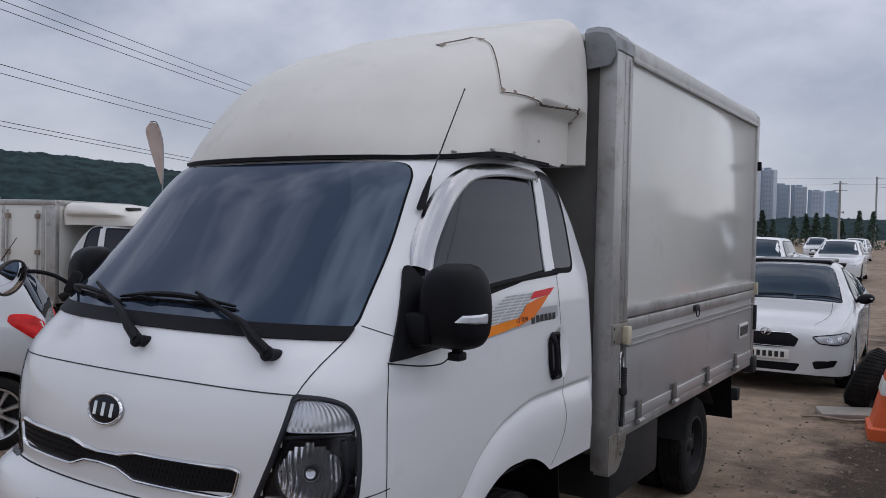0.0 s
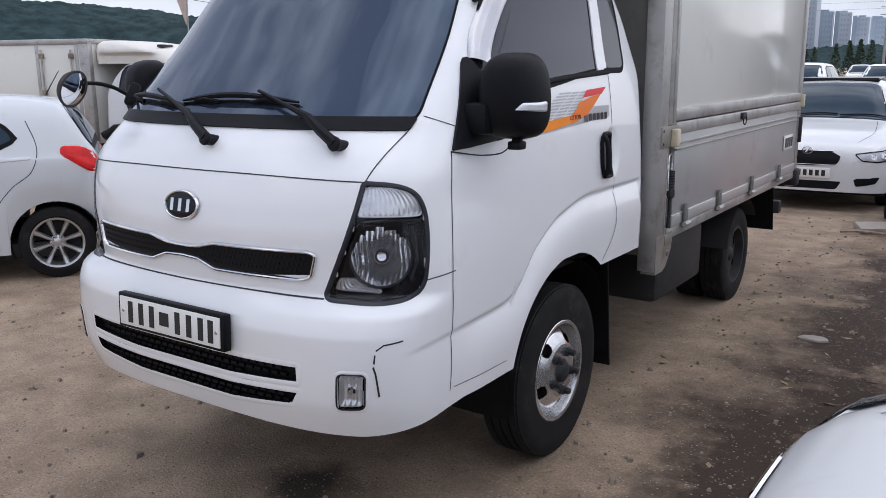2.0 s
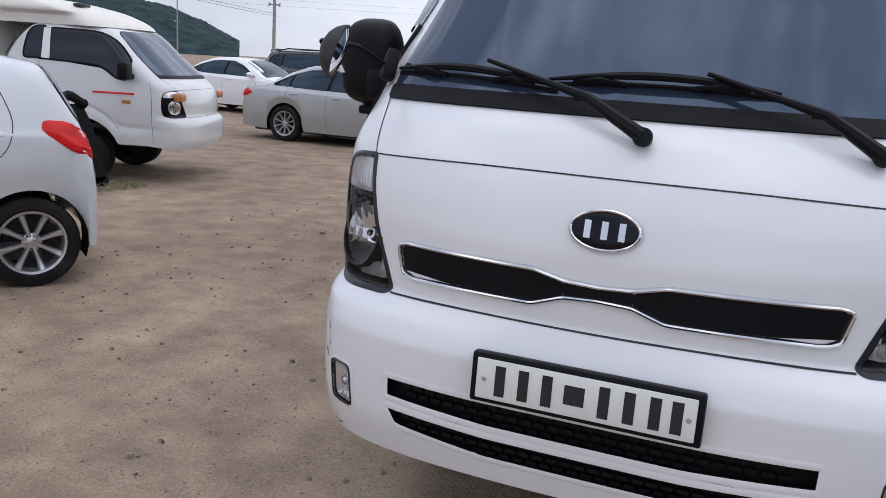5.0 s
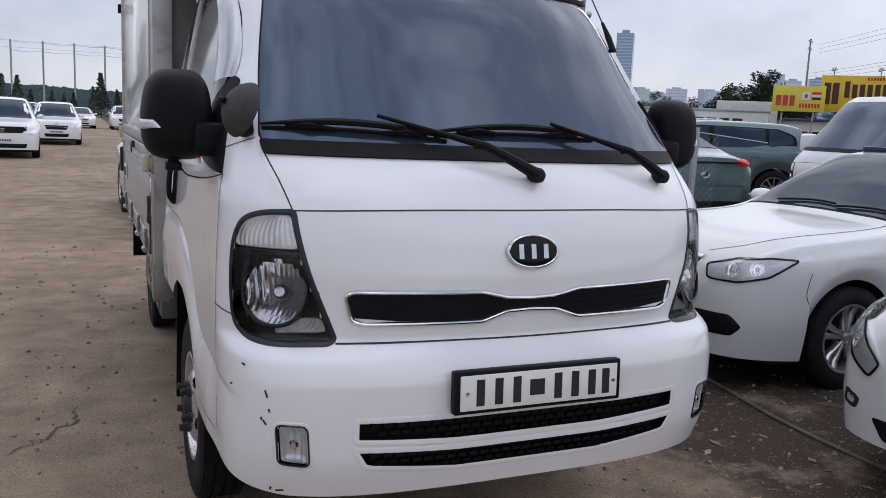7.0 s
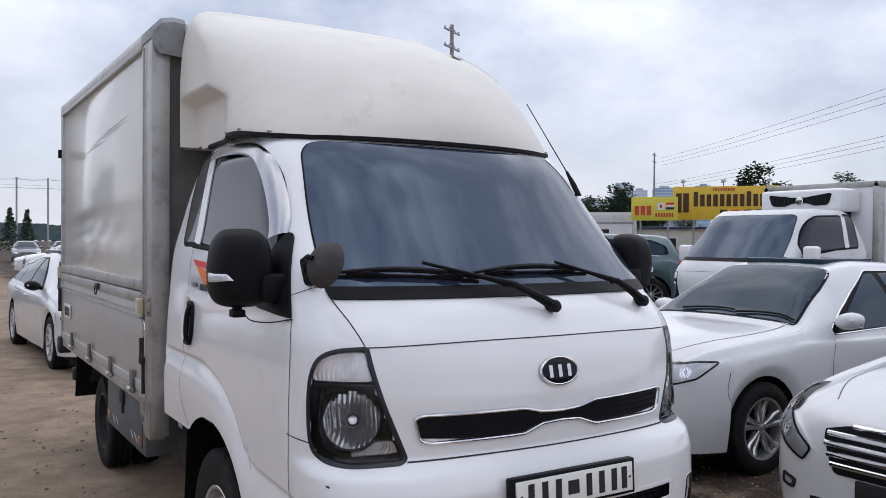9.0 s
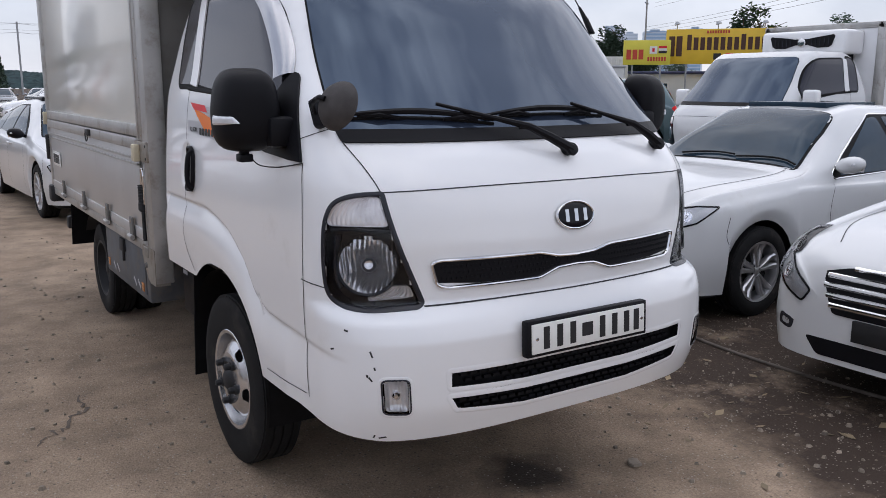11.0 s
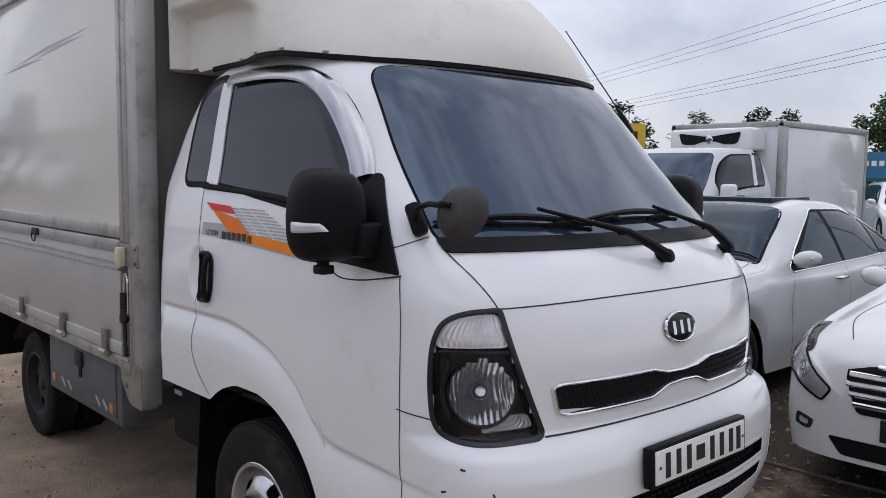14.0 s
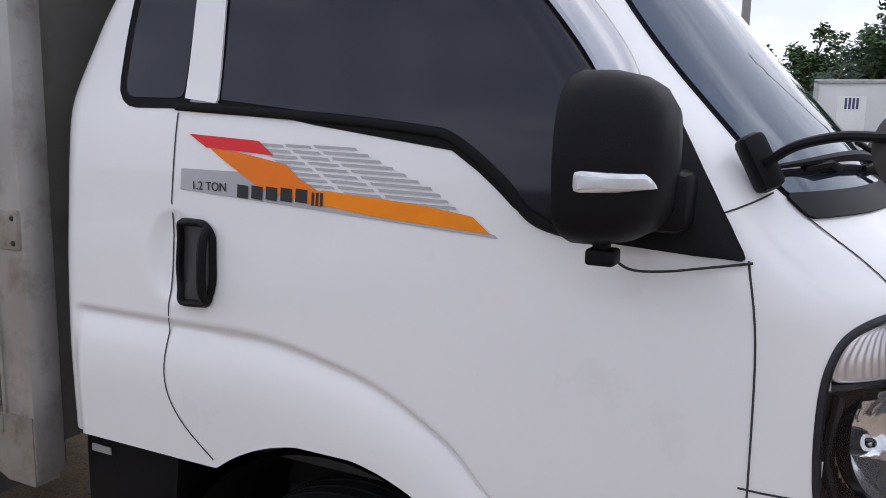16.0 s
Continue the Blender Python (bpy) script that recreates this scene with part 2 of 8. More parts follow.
RED_PAINT = mat("red_car_paint", (0.28, 0.025, 0.03), 0.25, vary=0.04, coat=0.6)
DARK_PAINT = mat("black_car_paint", (0.025, 0.026, 0.03), 0.22, vary=0.1, coat=0.6)
GREY_PAINT = mat("grey_car_paint", (0.16, 0.165, 0.175), 0.25, 0.3, vary=0.05, coat=0.6)
SILVER_PAINT = mat("silver_car_paint", (0.42, 0.43, 0.44), 0.25, 0.4, vary=0.04, coat=0.6)
TEAL_PAINT = mat("teal_car_paint", (0.085, 0.14, 0.155), 0.25, 0.3, vary=0.05, coat=0.6)
BLUE_PAINT = mat("blue_car_paint", (0.03, 0.09, 0.25), 0.25, vary=0.05, coat=0.6)


# ---- mesh helpers ----
def part(name, bm, material, parent=None, label="", sharp=35.0, kind=""):
    bmesh.ops.recalc_face_normals(bm, faces=bm.faces)
    me = bpy.data.meshes.new(name)
    bm.to_mesh(me)
    bm.free()
    me.materials.append(material)
    me.shade_smooth()
    me.set_sharp_from_angle(angle=radians(sharp))
    ob = new(name, me)
    if parent:
        ob.parent = parent
    return tagged(ob, label, kind=kind)


def share(name, src, m, parent=None):
    ob = new(name, src.data)
    ob.matrix_basis = m
    if parent:
        ob.parent = parent
    return ob


def thing(name, label, category, group="", m=None, kind=""):
    ob = new(name)
    ob.empty_display_size = 0.1
    if m is not None:
        ob.matrix_basis = m
    return tagged(ob, label, category, group, kind)


def single(name, bm, material, label, category, group="", m=None, kind="", sharp=35.0):
    ob = part(name, bm, material, sharp=sharp)
    if m is not None:
        ob.matrix_basis = m
    return tagged(ob, label, category, group, kind)


def box(x0, x1, y0, y1, z0, z1, bevel=0.0, bm=None, segs=2):
    tmp = bmesh.new()
    bmesh.ops.create_cube(tmp, size=1)
    for v in tmp.verts:
        v.co = Vector(((x0 + x1) / 2 + v.co.x * (x1 - x0), (y0 + y1) / 2 + v.co.y * (y1 - y0), (z0 + z1) / 2 + v.co.z * (z1 - z0)))
    if bevel:
        bmesh.ops.bevel(tmp, geom=tmp.edges[:], offset=bevel, segments=segs, affect="EDGES", profile=0.5)
    return merge(bm, tmp)


def merge(bm, tmp):
    if bm is None:
        return tmp
    made = [bm.verts.new(v.co) for v in tmp.verts]
    tmp.verts.index_update()
    for f in tmp.faces:
        bm.faces.new([made[v.index] for v in f.verts])
    tmp.free()
    return bm


def turned(bm, m):
    bmesh.ops.transform(bm, matrix=m, verts=bm.verts)
    return bm


def loft(rings, closed=True, cap=True, bm=None):
    """Quads between rings of equal length; closed: each ring is a loop."""
    bm = bm or bmesh.new()
    rows = [[bm.verts.new(p) for p in r] for r in rings]
    n = len(rows[0])
    for a, b in zip(rows, rows[1:]):
        for i in range(n if closed else n - 1):
            j = (i + 1) % n
            q = [a[i], a[j], b[j], b[i]]
            bm.faces.new(q)
    if cap and closed:
        bm.faces.new(rows[0][::-1])
        bm.faces.new(rows[-1])
    return bm


def tube(pts, r, segs=10, bm=None):
    pts = [Vector(p) for p in pts]
    rad = r if isinstance(r, (list, tuple)) else [r] * len(pts)
    rings, side = [], None
    for i, p in enumerate(pts):
        t = (pts[min(i + 1, len(pts) - 1)] - pts[max(i - 1, 0)]).normalized()
        if side is None:
            side = t.orthogonal().normalized()
        side = (side - t * side.dot(t)).normalized()
        up = t.cross(side)
        rings.append([p + (side * math.cos(2 * math.pi * k / segs) + up * math.sin(2 * math.pi * k / segs)) * rad[i] for k in range(segs)])
    return loft(rings, bm=bm)


def smooth_path(pts, n=6):
    """Catmull-Rom through the points."""
    pts = [Vector(p) for p in pts]
    out = []
    for i in range(len(pts) - 1):
        p0, p1, p2, p3 = pts[max(i - 1, 0)], pts[i], pts[i + 1], pts[min(i + 2, len(pts) - 1)]
        for k in range(n):
            t = k / n
            out.append(0.5 * (2 * p1 + (p2 - p0) * t + (2 * p0 - 5 * p1 + 4 * p2 - p3) * t * t + (3 * p1 - p0 - 3 * p2 + p3) * t ** 3))
    return out + [pts[-1]]


def lathe(profile, segs=48, bm=None, closed=False):
    """Turns (radius, x) points about the x axis."""
    rings = []
    pr = list(profile) + ([profile[0]] if closed else [])
    for k in range(segs):
        a = 2 * math.pi * k / segs
        rings.append([Vector((x, r * math.cos(a), r * math.sin(a))) for r, x in pr])
    bm = bm or bmesh.new()
    rows = [[bm.verts.new(p) for p in r] for r in rings]
    for k in range(segs):
        a, b = rows[k], rows[(k + 1) % segs]
        for i in range(len(pr) - 1):
            bm.faces.new([a[i], a[i + 1], b[i + 1], b[i]])
    bmesh.ops.remove_doubles(bm, verts=bm.verts, dist=1e-5)
    return bm


def interp(table, x):
    """Smooth monotone reading of a table of (x, value)."""
    if x <= table[0][0]:
        return table[0][1]
    if x >= table[-1][0]:
        return table[-1][1]
    i = next(k for k in range(len(table) - 1) if table[k][0] <= x <= table[k + 1][0])
    (x0, y0), (x1, y1) = table[i], table[i + 1]
    d = (y1 - y0) / (x1 - x0)

    def slope(k):
        if k == 0 or k == len(table) - 1:
            return None
        a = (table[k][1] - table[k - 1][1]) / (table[k][0] - table[k - 1][0])
        b = (table[k + 1][1] - table[k][1]) / (table[k + 1][0] - table[k][0])
        return 0.0 if a * b <= 0 else 2 * a * b / (a + b)

    m0, m1 = slope(i), slope(i + 1)
    m0, m1 = d if m0 is None else m0, d if m1 is None else m1
    h, t = x1 - x0, (x - x0) / (x1 - x0)
    return (2 * t ** 3 - 3 * t * t + 1) * y0 + (t ** 3 - 2 * t * t + t) * h * m0 + (3 * t * t - 2 * t ** 3) * y1 + (t ** 3 - t * t) * h * m1


def rounded(pts, r, n=5):
    """A closed outline with its corners rounded by r (one number, or one a corner)."""
    out, m = [], len(pts)
    for i in range(m):
        p, a, b = Vector(pts[i]), Vector(pts[i - 1]), Vector(pts[(i + 1) % m])
        ri = r[i] if isinstance(r, (list, tuple)) else r
        da, db = (a - p), (b - p)
        ra, rb = min(ri, da.length * 0.48), min(ri, db.length * 0.48)
        s, e = p + da.normalized() * ra, p + db.normalized() * rb
        for k in range(n + 1):
            t = k / n
            out.append((1 - t) ** 2 * s + 2 * t * (1 - t) * p + t * t * e)
    return out


def grown(pts, d):
    """The outline moved outwards by d (inwards: minus)."""
    pts = [Vector(p) for p in pts]
    area = sum(a.x * b.y - b.x * a.y for a, b in zip(pts, pts[1:] + pts[:1]))
    sgn = 1 if area > 0 else -1
    out = []
    for i, p in enumerate(pts):
        e = pts[(i + 1) % len(pts)] - pts[i - 1]
        if e.length < 1e-9:
            out.append(p)
            continue
        e.normalize()
        out.append(p + Vector((e.y, -e.x)) * d * sgn)
    return out


class Skin:
    """A body's surface, onto which panes, lamps, trims and gaps are laid."""

    def __init__(self, bm):
        from mathutils.bvhtree import BVHTree
        bm.normal_update()
        self.tree = BVHTree.FromBMesh(bm)

    def hit(self, o, d):
        p, nrm, _, _ = self.tree.ray_cast(o, d)
        if p is None:
            p, nrm, _, _ = self.tree.find_nearest(o + d * 1.0)
        if nrm.dot(d) > 0:
            nrm = -nrm
        return p, nrm


VIEWS = {  # how an outline's two numbers lie in space, and the way that it is laid on
    "front": (lambda a, b: Vector((a, -3, b)), Vector((0, 1, 0))),
    "rear": (lambda a, b: Vector((a, 8, b)), Vector((0, -1, 0))),
    "left": (lambda a, b: Vector((3, a, b)), Vector((-1, 0, 0))),
    "right": (lambda a, b: Vector((-3, a, b)), Vector((1, 0, 0))),
    "top": (lambda a, b: Vector((a, b, 6)), Vector((0, 0, -1))),
}


def corner_view(deg, cx=0.0, cy=0.0):
    """Laid on level, from the front turned by deg towards the left side (+x); the first number runs level along that face."""
    a = radians(deg)
    d = Vector((-math.sin(a), math.cos(a), 0))
    u = Vector((math.cos(a), math.sin(a), 0))
    return (lambda p, q: Vector((cx, cy, 0)) + u * p + Vector((0, 0, q)) - d * 3, d)


def drape(skin, view, outline, off=0.003, thick=0.004, rows=14, cols=16, bulge=0.0, bm=None, ripple=0.0, waves=8):
    """A pane of the outline's shape that follows the skin, off above it, with its own edge."""
    place, d = VIEWS[view] if isinstance(view, str) else view
    pts = [Vector(p) for p in outline]
    z0, z1 = min(p.y for p in pts), max(p.y for p in pts)
    bm = bm or bmesh.new()
    grid = []
    m = len(pts)
    levels = [0.5 - 0.5 * math.cos(math.pi * k / rows) for k in range(rows + 1)]
    for k, f in enumerate(levels):
        z = z0 + (z1 - z0) * min(max(f, 1e-4), 1 - 1e-4)
        xs = []
        for i in range(m):
            p, q = pts[i], pts[(i + 1) % m]
            if (p.y - z) * (q.y - z) <= 0 and abs(p.y - q.y) > 1e-9:
                xs.append(p.x + (q.x - p.x) * (z - p.y) / (q.y - p.y))
        if len(xs) < 2:
            continue
        a, b = min(xs), max(xs)
        row = []
        for c in range(cols + 1):
            u = c / cols
            h, nrm = skin.hit(place(a + (b - a) * u, z), d)
            up = off + bulge * (1 - (2 * u - 1) ** 4) * (1 - (2 * f - 1) ** 4)
            up += ripple * math.sin(6.283 * waves * u) if ripple > 0 else ripple * math.sin(6.283 * waves * f)
            row.append((h + nrm * up, nrm))
        grid.append(row)
    vs = [[bm.verts.new(p) for p, _ in row] for row in grid]
    for a, b in zip(vs, vs[1:]):
        for i in range(cols):
            bm.faces.new([a[i], a[i + 1], b[i + 1], b[i]])
    if thick:
        n = len(vs)
        loop = [(0, c) for c in range(cols + 1)] + [(r, cols) for r in range(1, n)] + [(n - 1, c) for c in range(cols - 1, -1, -1)] + [(r, 0) for r in range(n - 2, 0, -1)]
        low = [bm.verts.new(grid[r][c][0] - grid[r][c][1] * thick) for r, c in loop]
        for i in range(len(loop)):
            j = (i + 1) % len(loop)
            bm.faces.new([vs[loop[i][0]][loop[i][1]], vs[loop[j][0]][loop[j][1]], low[j], low[i]])
    return bm


def resample(pts, step, closed):
    pts = [Vector(p) for p in pts]
    if closed:
        pts = pts + [pts[0]]
    out = [pts[0]]
    for a, b in zip(pts, pts[1:]):
        n = max(1, round((b - a).length / step))
        out += [a.lerp(b, k / n) for k in range(1, n + 1)]
    return out[:-1] if closed else out


def ribbon(skin, view, line, width=0.006, off=0.0015, height=0.0, closed=False, step=0.03, bm=None):
    """A strip along a line on the skin: a gap, a seal or, with height, a rounded trim."""
    place, d = VIEWS[view] if isinstance(view, str) else view
    pts = resample(line, step, closed)
    bm = bm or bmesh.new()
    across = [(-0.5, 0.0), (-0.3, 0.8), (0, 1.0), (0.3, 0.8), (0.5, 0.0)] if height else [(-0.5, 0), (0.5, 0)]
    n, rows = len(pts), []
    for i, p in enumerate(pts):
        e = (pts[(i + 1) % n] - pts[i - 1]) if closed else (pts[min(i + 1, n - 1)] - pts[max(i - 1, 0)])
        if e.length < 1e-9:
            e = Vector((1, 0))
        e.normalize()
        w = Vector((-e.y, e.x))
        row = []
        for s, h in across:
            q = p + w * s * width
            hp, nrm = skin.hit(place(q.x, q.y), d)
            row.append(bm.verts.new(hp + nrm * (off + h * height)))
        rows.append(row)
    for i in range(n if closed else n - 1):
        a, b = rows[i], rows[(i + 1) % n]
        for k in range(len(across) - 1):
            bm.faces.new([a[k], a[k + 1], b[k + 1], b[k]])
    return bm


def wheel(parent, m, r, width, rim_r, style="spokes", spokes=10, rim_mat=None, nuts=5):
    """A wheel whose outer face looks along local +x: tyre, rim and bolts."""
    hub = new("wheel")
    hub.parent = parent
    hub.matrix_basis = m
    w = width / 2
    prof = [(rim_r - 0.005, -w * 0.85), (rim_r + 0.012, -w * 0.98), (r - 0.07, -w * 1.04), (r - 0.03, -w), (r - 0.012, -w * 0.9)]
    for k in range(4):  # grooved tread
        c = -w * 0.66 + k * w * 0.44
        prof += [(r, c - w * 0.16), (r, c + w * 0.16), (r - 0.008, c + w * 0.18), (r - 0.008, c + w * 0.25)]
    prof += [(r - 0.012, w * 0.9), (r - 0.03, w), (r - 0.07, w * 1.04), (rim_r + 0.012, w * 0.98), (rim_r - 0.005, w * 0.85)]
    part("tyre", lathe(prof, 56), TYRE, hub, sharp=30)
    rim_mat = rim_mat or ALLOY
    if style == "truck":
        bm = lathe([(rim_r, w * 0.55), (rim_r + 0.012, w * 0.92), (rim_r + 0.006, w * 0.98), (rim_r - 0.008, w * 0.95), (rim_r - 0.014, w * 0.5), (rim_r - 0.02, w * 0.1), (rim_r - 0.018, -w * 0.8)], 56)
        part("rim", bm, rim_mat, hub)
        dual = rim_mat is FRAME
        face = 0.42 if dual else 1.05
        disc = bmesh.new()
        seg, prof = 168, [(rim_r - 0.018, w * 0.18), (rim_r - 0.03, w * 0.34), (rim_r - 0.045, w * (0.36 if dual else 0.70)), (rim_r - 0.080, w * (0.40 if dual else 0.95)), (rim_r - 0.098, w * (0.42 if dual else 1.04)), (0.055, w * face)]
        rows = []
        fine = []
        for (r0, x0), (r1, x1) in zip(prof, prof[1:]):
            fine += [(r0 + (r1 - r0) * k / 5, x0 + (x1 - x0) * k / 5) for k in range(5)]
        fine.append(prof[-1])
        for rr, xx in fine:
            rows.append([disc.verts.new((xx, rr * math.cos(2 * math.pi * k / seg), rr * math.sin(2 * math.pi * k / seg))) for k in range(seg)])
        for a, b, (rr, xx) in zip(rows, rows[1:], fine):
            for k in range(seg):
                ang = (((k + 0.5) / seg * 5) % 1.0 - 0.5) * 2 * math.pi / 5 * rr
                hole = (rr - rim_r + 0.056) ** 2 / 0.027 ** 2 + ang * ang / 0.032 ** 2 < 1
                if not hole:
                    disc.faces.new([a[k], a[(k + 1) % seg], b[(k + 1) % seg], b[k]])
        part("wheel_disc", disc, rim_mat, hub)
        # black disc added behind the holes so that they look shaded
        part("hole_shade_disc", lathe([(0.0, w * 0.12), (rim_r - 0.022, w * 0.10), (rim_r - 0.022, -w * 0.5)], 40), DARK, hub)
        part("hub_cap", lathe([(0.0, w * face + 0.022), (0.034, w * face + 0.022), (0.046, w * face + 0.014), (0.056, w * face - 0.01), (0.06, w * 0.1), (0.0, w * 0.1)], 24), FRAME, hub)
        for k in range(nuts):
            a = 2 * math.pi * (k + 0.5) / nuts
            b = lathe([(0.0, w * face + 0.040), (0.011, w * face + 0.040), (0.015, w * face + 0.035), (0.015, w * face + 0.014), (0.021, w * face + 0.012), (0.021, w * face - 0.004)], 8)
            ob = part("wheel_nut", b, FRAME, hub)
            ob.location = (0, 0.088 * math.cos(a), 0.088 * math.sin(a))
    else:
        bm = lathe([(rim_r + 0.004, w * 0.9), (rim_r + 0.004, w * 0.97), (rim_r - 0.012, w * 0.93), (rim_r - 0.02, w * 0.6), (rim_r - 0.03, -w * 0.7)], 48)
        part("rim", bm, rim_mat, hub)
        # black disc stands for the shade behind the spokes
        part("brake_void", lathe([(0.0, w * 0.0), (rim_r - 0.03, 0.0)], 24), DARK, hub)
        turns = [2 * math.pi * k / spokes for k in range(spokes)]
        if spokes <= 5:
            turns = [a + da for a in turns for da in (-0.2, 0.2)]
        for a in turns:
            sp = bmesh.new()
            rings = []
            for t in range(5):
                rr = 0.035 + (rim_r - 0.05) * t / 4
                half = max(0.012, rim_r * (0.082 if spokes <= 5 else 0.085 if spokes <= 8 else 0.052) * (0.75 + 0.12 * t))
                xx = w * (0.62 + 0.05 * math.sin(math.pi * t / 4)) + (w * 0.2 if t == 4 else 0)
                rings.append([Vector((xx, rr, -half)), Vector((xx + 0.012, rr, -half * 0.5)), Vector((xx + 0.012, rr, half * 0.5)), Vector((xx, rr, half)), Vector((xx - 0.03, rr, half)), Vector((xx - 0.03, rr, -half))])
            loft(rings, bm=sp)
            ob = part("spoke", turned(sp, Matrix.Rotation(a, 4, "X")), rim_mat, hub)
        part("hub_cap", lathe([(0.0, w * 0.72), (0.028, w * 0.72), (0.034, w * 0.68), (0.06, w * 0.62), (0.06, w * 0.2)], 20), rim_mat, hub)
        for k in range(nuts):
            a = 2 * math.pi * (k + 0.5) / nuts
            ob = part("wheel_nut", lathe([(0.0, w * 0.68), (0.007, w * 0.68), (0.009, w * 0.62)], 6), FRAME, hub)
            ob.location = (0, 0.047 * math.cos(a), 0.047 * math.sin(a))
    return hub


def bars(text_w, text_h, count, thick=0.002):
    """A row of plain upright bars in place of writing, in the x-z plane, centred."""
    bm = bmesh.new()
    step = text_w / count
    for k in range(count):
        x = -text_w / 2 + (k + 0.5) * step
        box(x - step * 0.34, x + step * 0.34, -thick, 0.001, -text_h / 2, text_h / 2, bm=bm)
    return bm


def lettering(name, text, size, material, parent, m, extrude=0.001):
    cu = bpy.data.curves.new(name, "FONT")
    cu.body, cu.size, cu.extrude, cu.align_x, cu.align_y = text, size, extrude, "CENTER", "CENTER"
    ob = new(name, cu)
    cu.materials.append(material)
    ob.parent = parent
    ob.matrix_basis = m
    return ob

# ---- the box truck ----
def cab_skin(W, YF, YC, NE, YB, zs, zbot, disp=None, nf=26, ns=44, top_round=0.0):
    """A cab-like shell from level outlines: a bowed front, straight sides and a rounded back. zbot(y): its lower edge."""
    cols = []
    for k in range(nf):
        cols.append(("f", math.pi / 2 * k / nf))
    for k in range(ns):
        cols.append(("s", k / ns))
    for k in range(7):
        cols.append(("b", math.pi / 2 * k / 6))
    cols.append(("c", 0))

    def point(c, z):
        w, yf, yc, n, yb = interp(W, z), interp(YF, z), interp(YC, z), interp(NE, z), interp(YB, z)
        kind, t = c
        rb = 0.07
        if kind == "f":
            x, y = w * abs(math.sin(t)) ** (2 / n), yc - (yc - yf) * abs(math.cos(t)) ** (2 / n)
        elif kind == "s":
            x, y = w, yc + (yb - rb - yc) * t
        elif kind == "b":
            x, y = w - rb + rb * math.cos(t), yb - rb + rb * math.sin(t)
        else:
            x, y = 0.0, yb
        return x, y

    def column(c):
        out = []
        x, y = point(c, 0.9)
        zb = zbot(x, y)
        z_all = [zb + (z - zs[0]) / (zs[-1] - zs[0]) * (zs[-1] - zb) for z in zs]
        for z in z_all:
            x, y = point(c, z)
            if disp and c[0] in "fs":
                d = disp(x, y, z)
                a = (0.0 if c[0] == "s" else math.pi / 2 - c[1])
                x, y = x + d * math.cos(a), y - d * math.sin(a)
            out.append(Vector((x, y, z)))
        return out

    half = [column(c) for c in cols]
    ring = half + [[Vector((-p.x, p.y, p.z)) for p in col] for col in half[-2:0:-1]]
    bm = bmesh.new()
    vs = [[bm.verts.new(p) for p in col] for col in ring]
    n = len(vs)
    for i in range(n):
        a, b = vs[i], vs[(i + 1) % n]
        for k in range(len(zs) - 1):
            bm.faces.new([a[k], b[k], b[k + 1], a[k + 1]])
    top = [v[-1] for v in vs]
    bm.faces.new(top)
    return bm


def spread(a, b, n):
    return [a + (b - a) * k / (n - 1) for k in range(n)]


CAB_W = [(0.4, 0.85), (0.55, 0.872), (0.8, 0.878), (1.0, 0.882), (1.2, 0.876), (1.39, 0.862), (1.56, 0.846), (1.72, 0.815), (1.9, 0.785), (2.05, 0.752), (2.13, 0.70)]
CAB_YF = [(0.4, 0.07), (0.50, 0.025), (0.62, -0.008), (0.82, -0.0135), (0.843, -0.009), (0.925, 0.024), (0.95, 0.034), (1.10, 0.035), (1.20, 0.05), (1.30, 0.085), (1.40, 0.15), (1.45, 0.20), (1.75, 0.49), (2.07, 0.80), (2.13, 0.90)]
CAB_YC = [(0.4, 0.46), (1.3, 0.46), (1.45, 0.58), (1.75, 0.86), (2.07, 1.12), (2.13, 1.2)]
CAB_N = [(0.4, 3.2), (0.7, 3.6), (0.88, 3.3), (0.94, 2.35), (1.3, 2.5), (1.45, 2.35), (2.1, 2.5)]
CAB_YB = [(0.4, 2.12), (1.6, 2.13), (1.8, 2.06), (2.0, 1.93), (2.1, 1.82), (2.13, 1.76)]
FLARE = [(0.16, 0.762), (0.40, 0.785), (0.75, 0.80), (0.853, 0.83), (1.0, 0.965), (1.216, 1.07), (1.515, 1.118), (2.1, 1.12)]
FW_Y, FW_Z, RW_Y = 1.28, 0.375, 4.18


def cab_low(x, y):
    """The lower edge of the cab: bumper, wheel arch and door sill."""
    if y < 0.74:
        return 0.485 + 0.050 * min(1, max(0, (y - 0.12) / 0.36))
    if y > 1.80:
        return 0.785
    r, c = 0.49, 0.40
    z = c + math.sqrt(max(0.0, r * r - (y - 1.29) ** 2))
    z = min(z, 0.885)
    return max(z, 0.535) if y < 1.29 else max(z, 0.785)


def cab_bulge(x, y, z):
    """The flared lip round the wheel arch, the step line over it, and the bumper's shelf."""
    d = 0.0
    if y > 0.17 and abs(x) > 0.6:
        line = interp(FLARE, y)
        near = min(1.0, max(0.0, (y - 0.40) / 0.18))
        t = min(1.0, max(0.0, (line + 0.010 - z) / 0.018))
        u = min(1.0, max(0.0, (line - 0.010 - z) / 0.16))
        d += (-(0.005 + 0.008 * near) * t * t * (3 - 2 * t) + (0.008 + 0.020 * near) * u * (2 - u)) * min(1.0, (y - 0.17) / 0.10)
    e = ((y - 1.73) / 0.072) ** 2 + ((z - 1.278) / 0.112) ** 2
    if e < 1:
        d -= 0.013 * (1 - e * e)
    return d


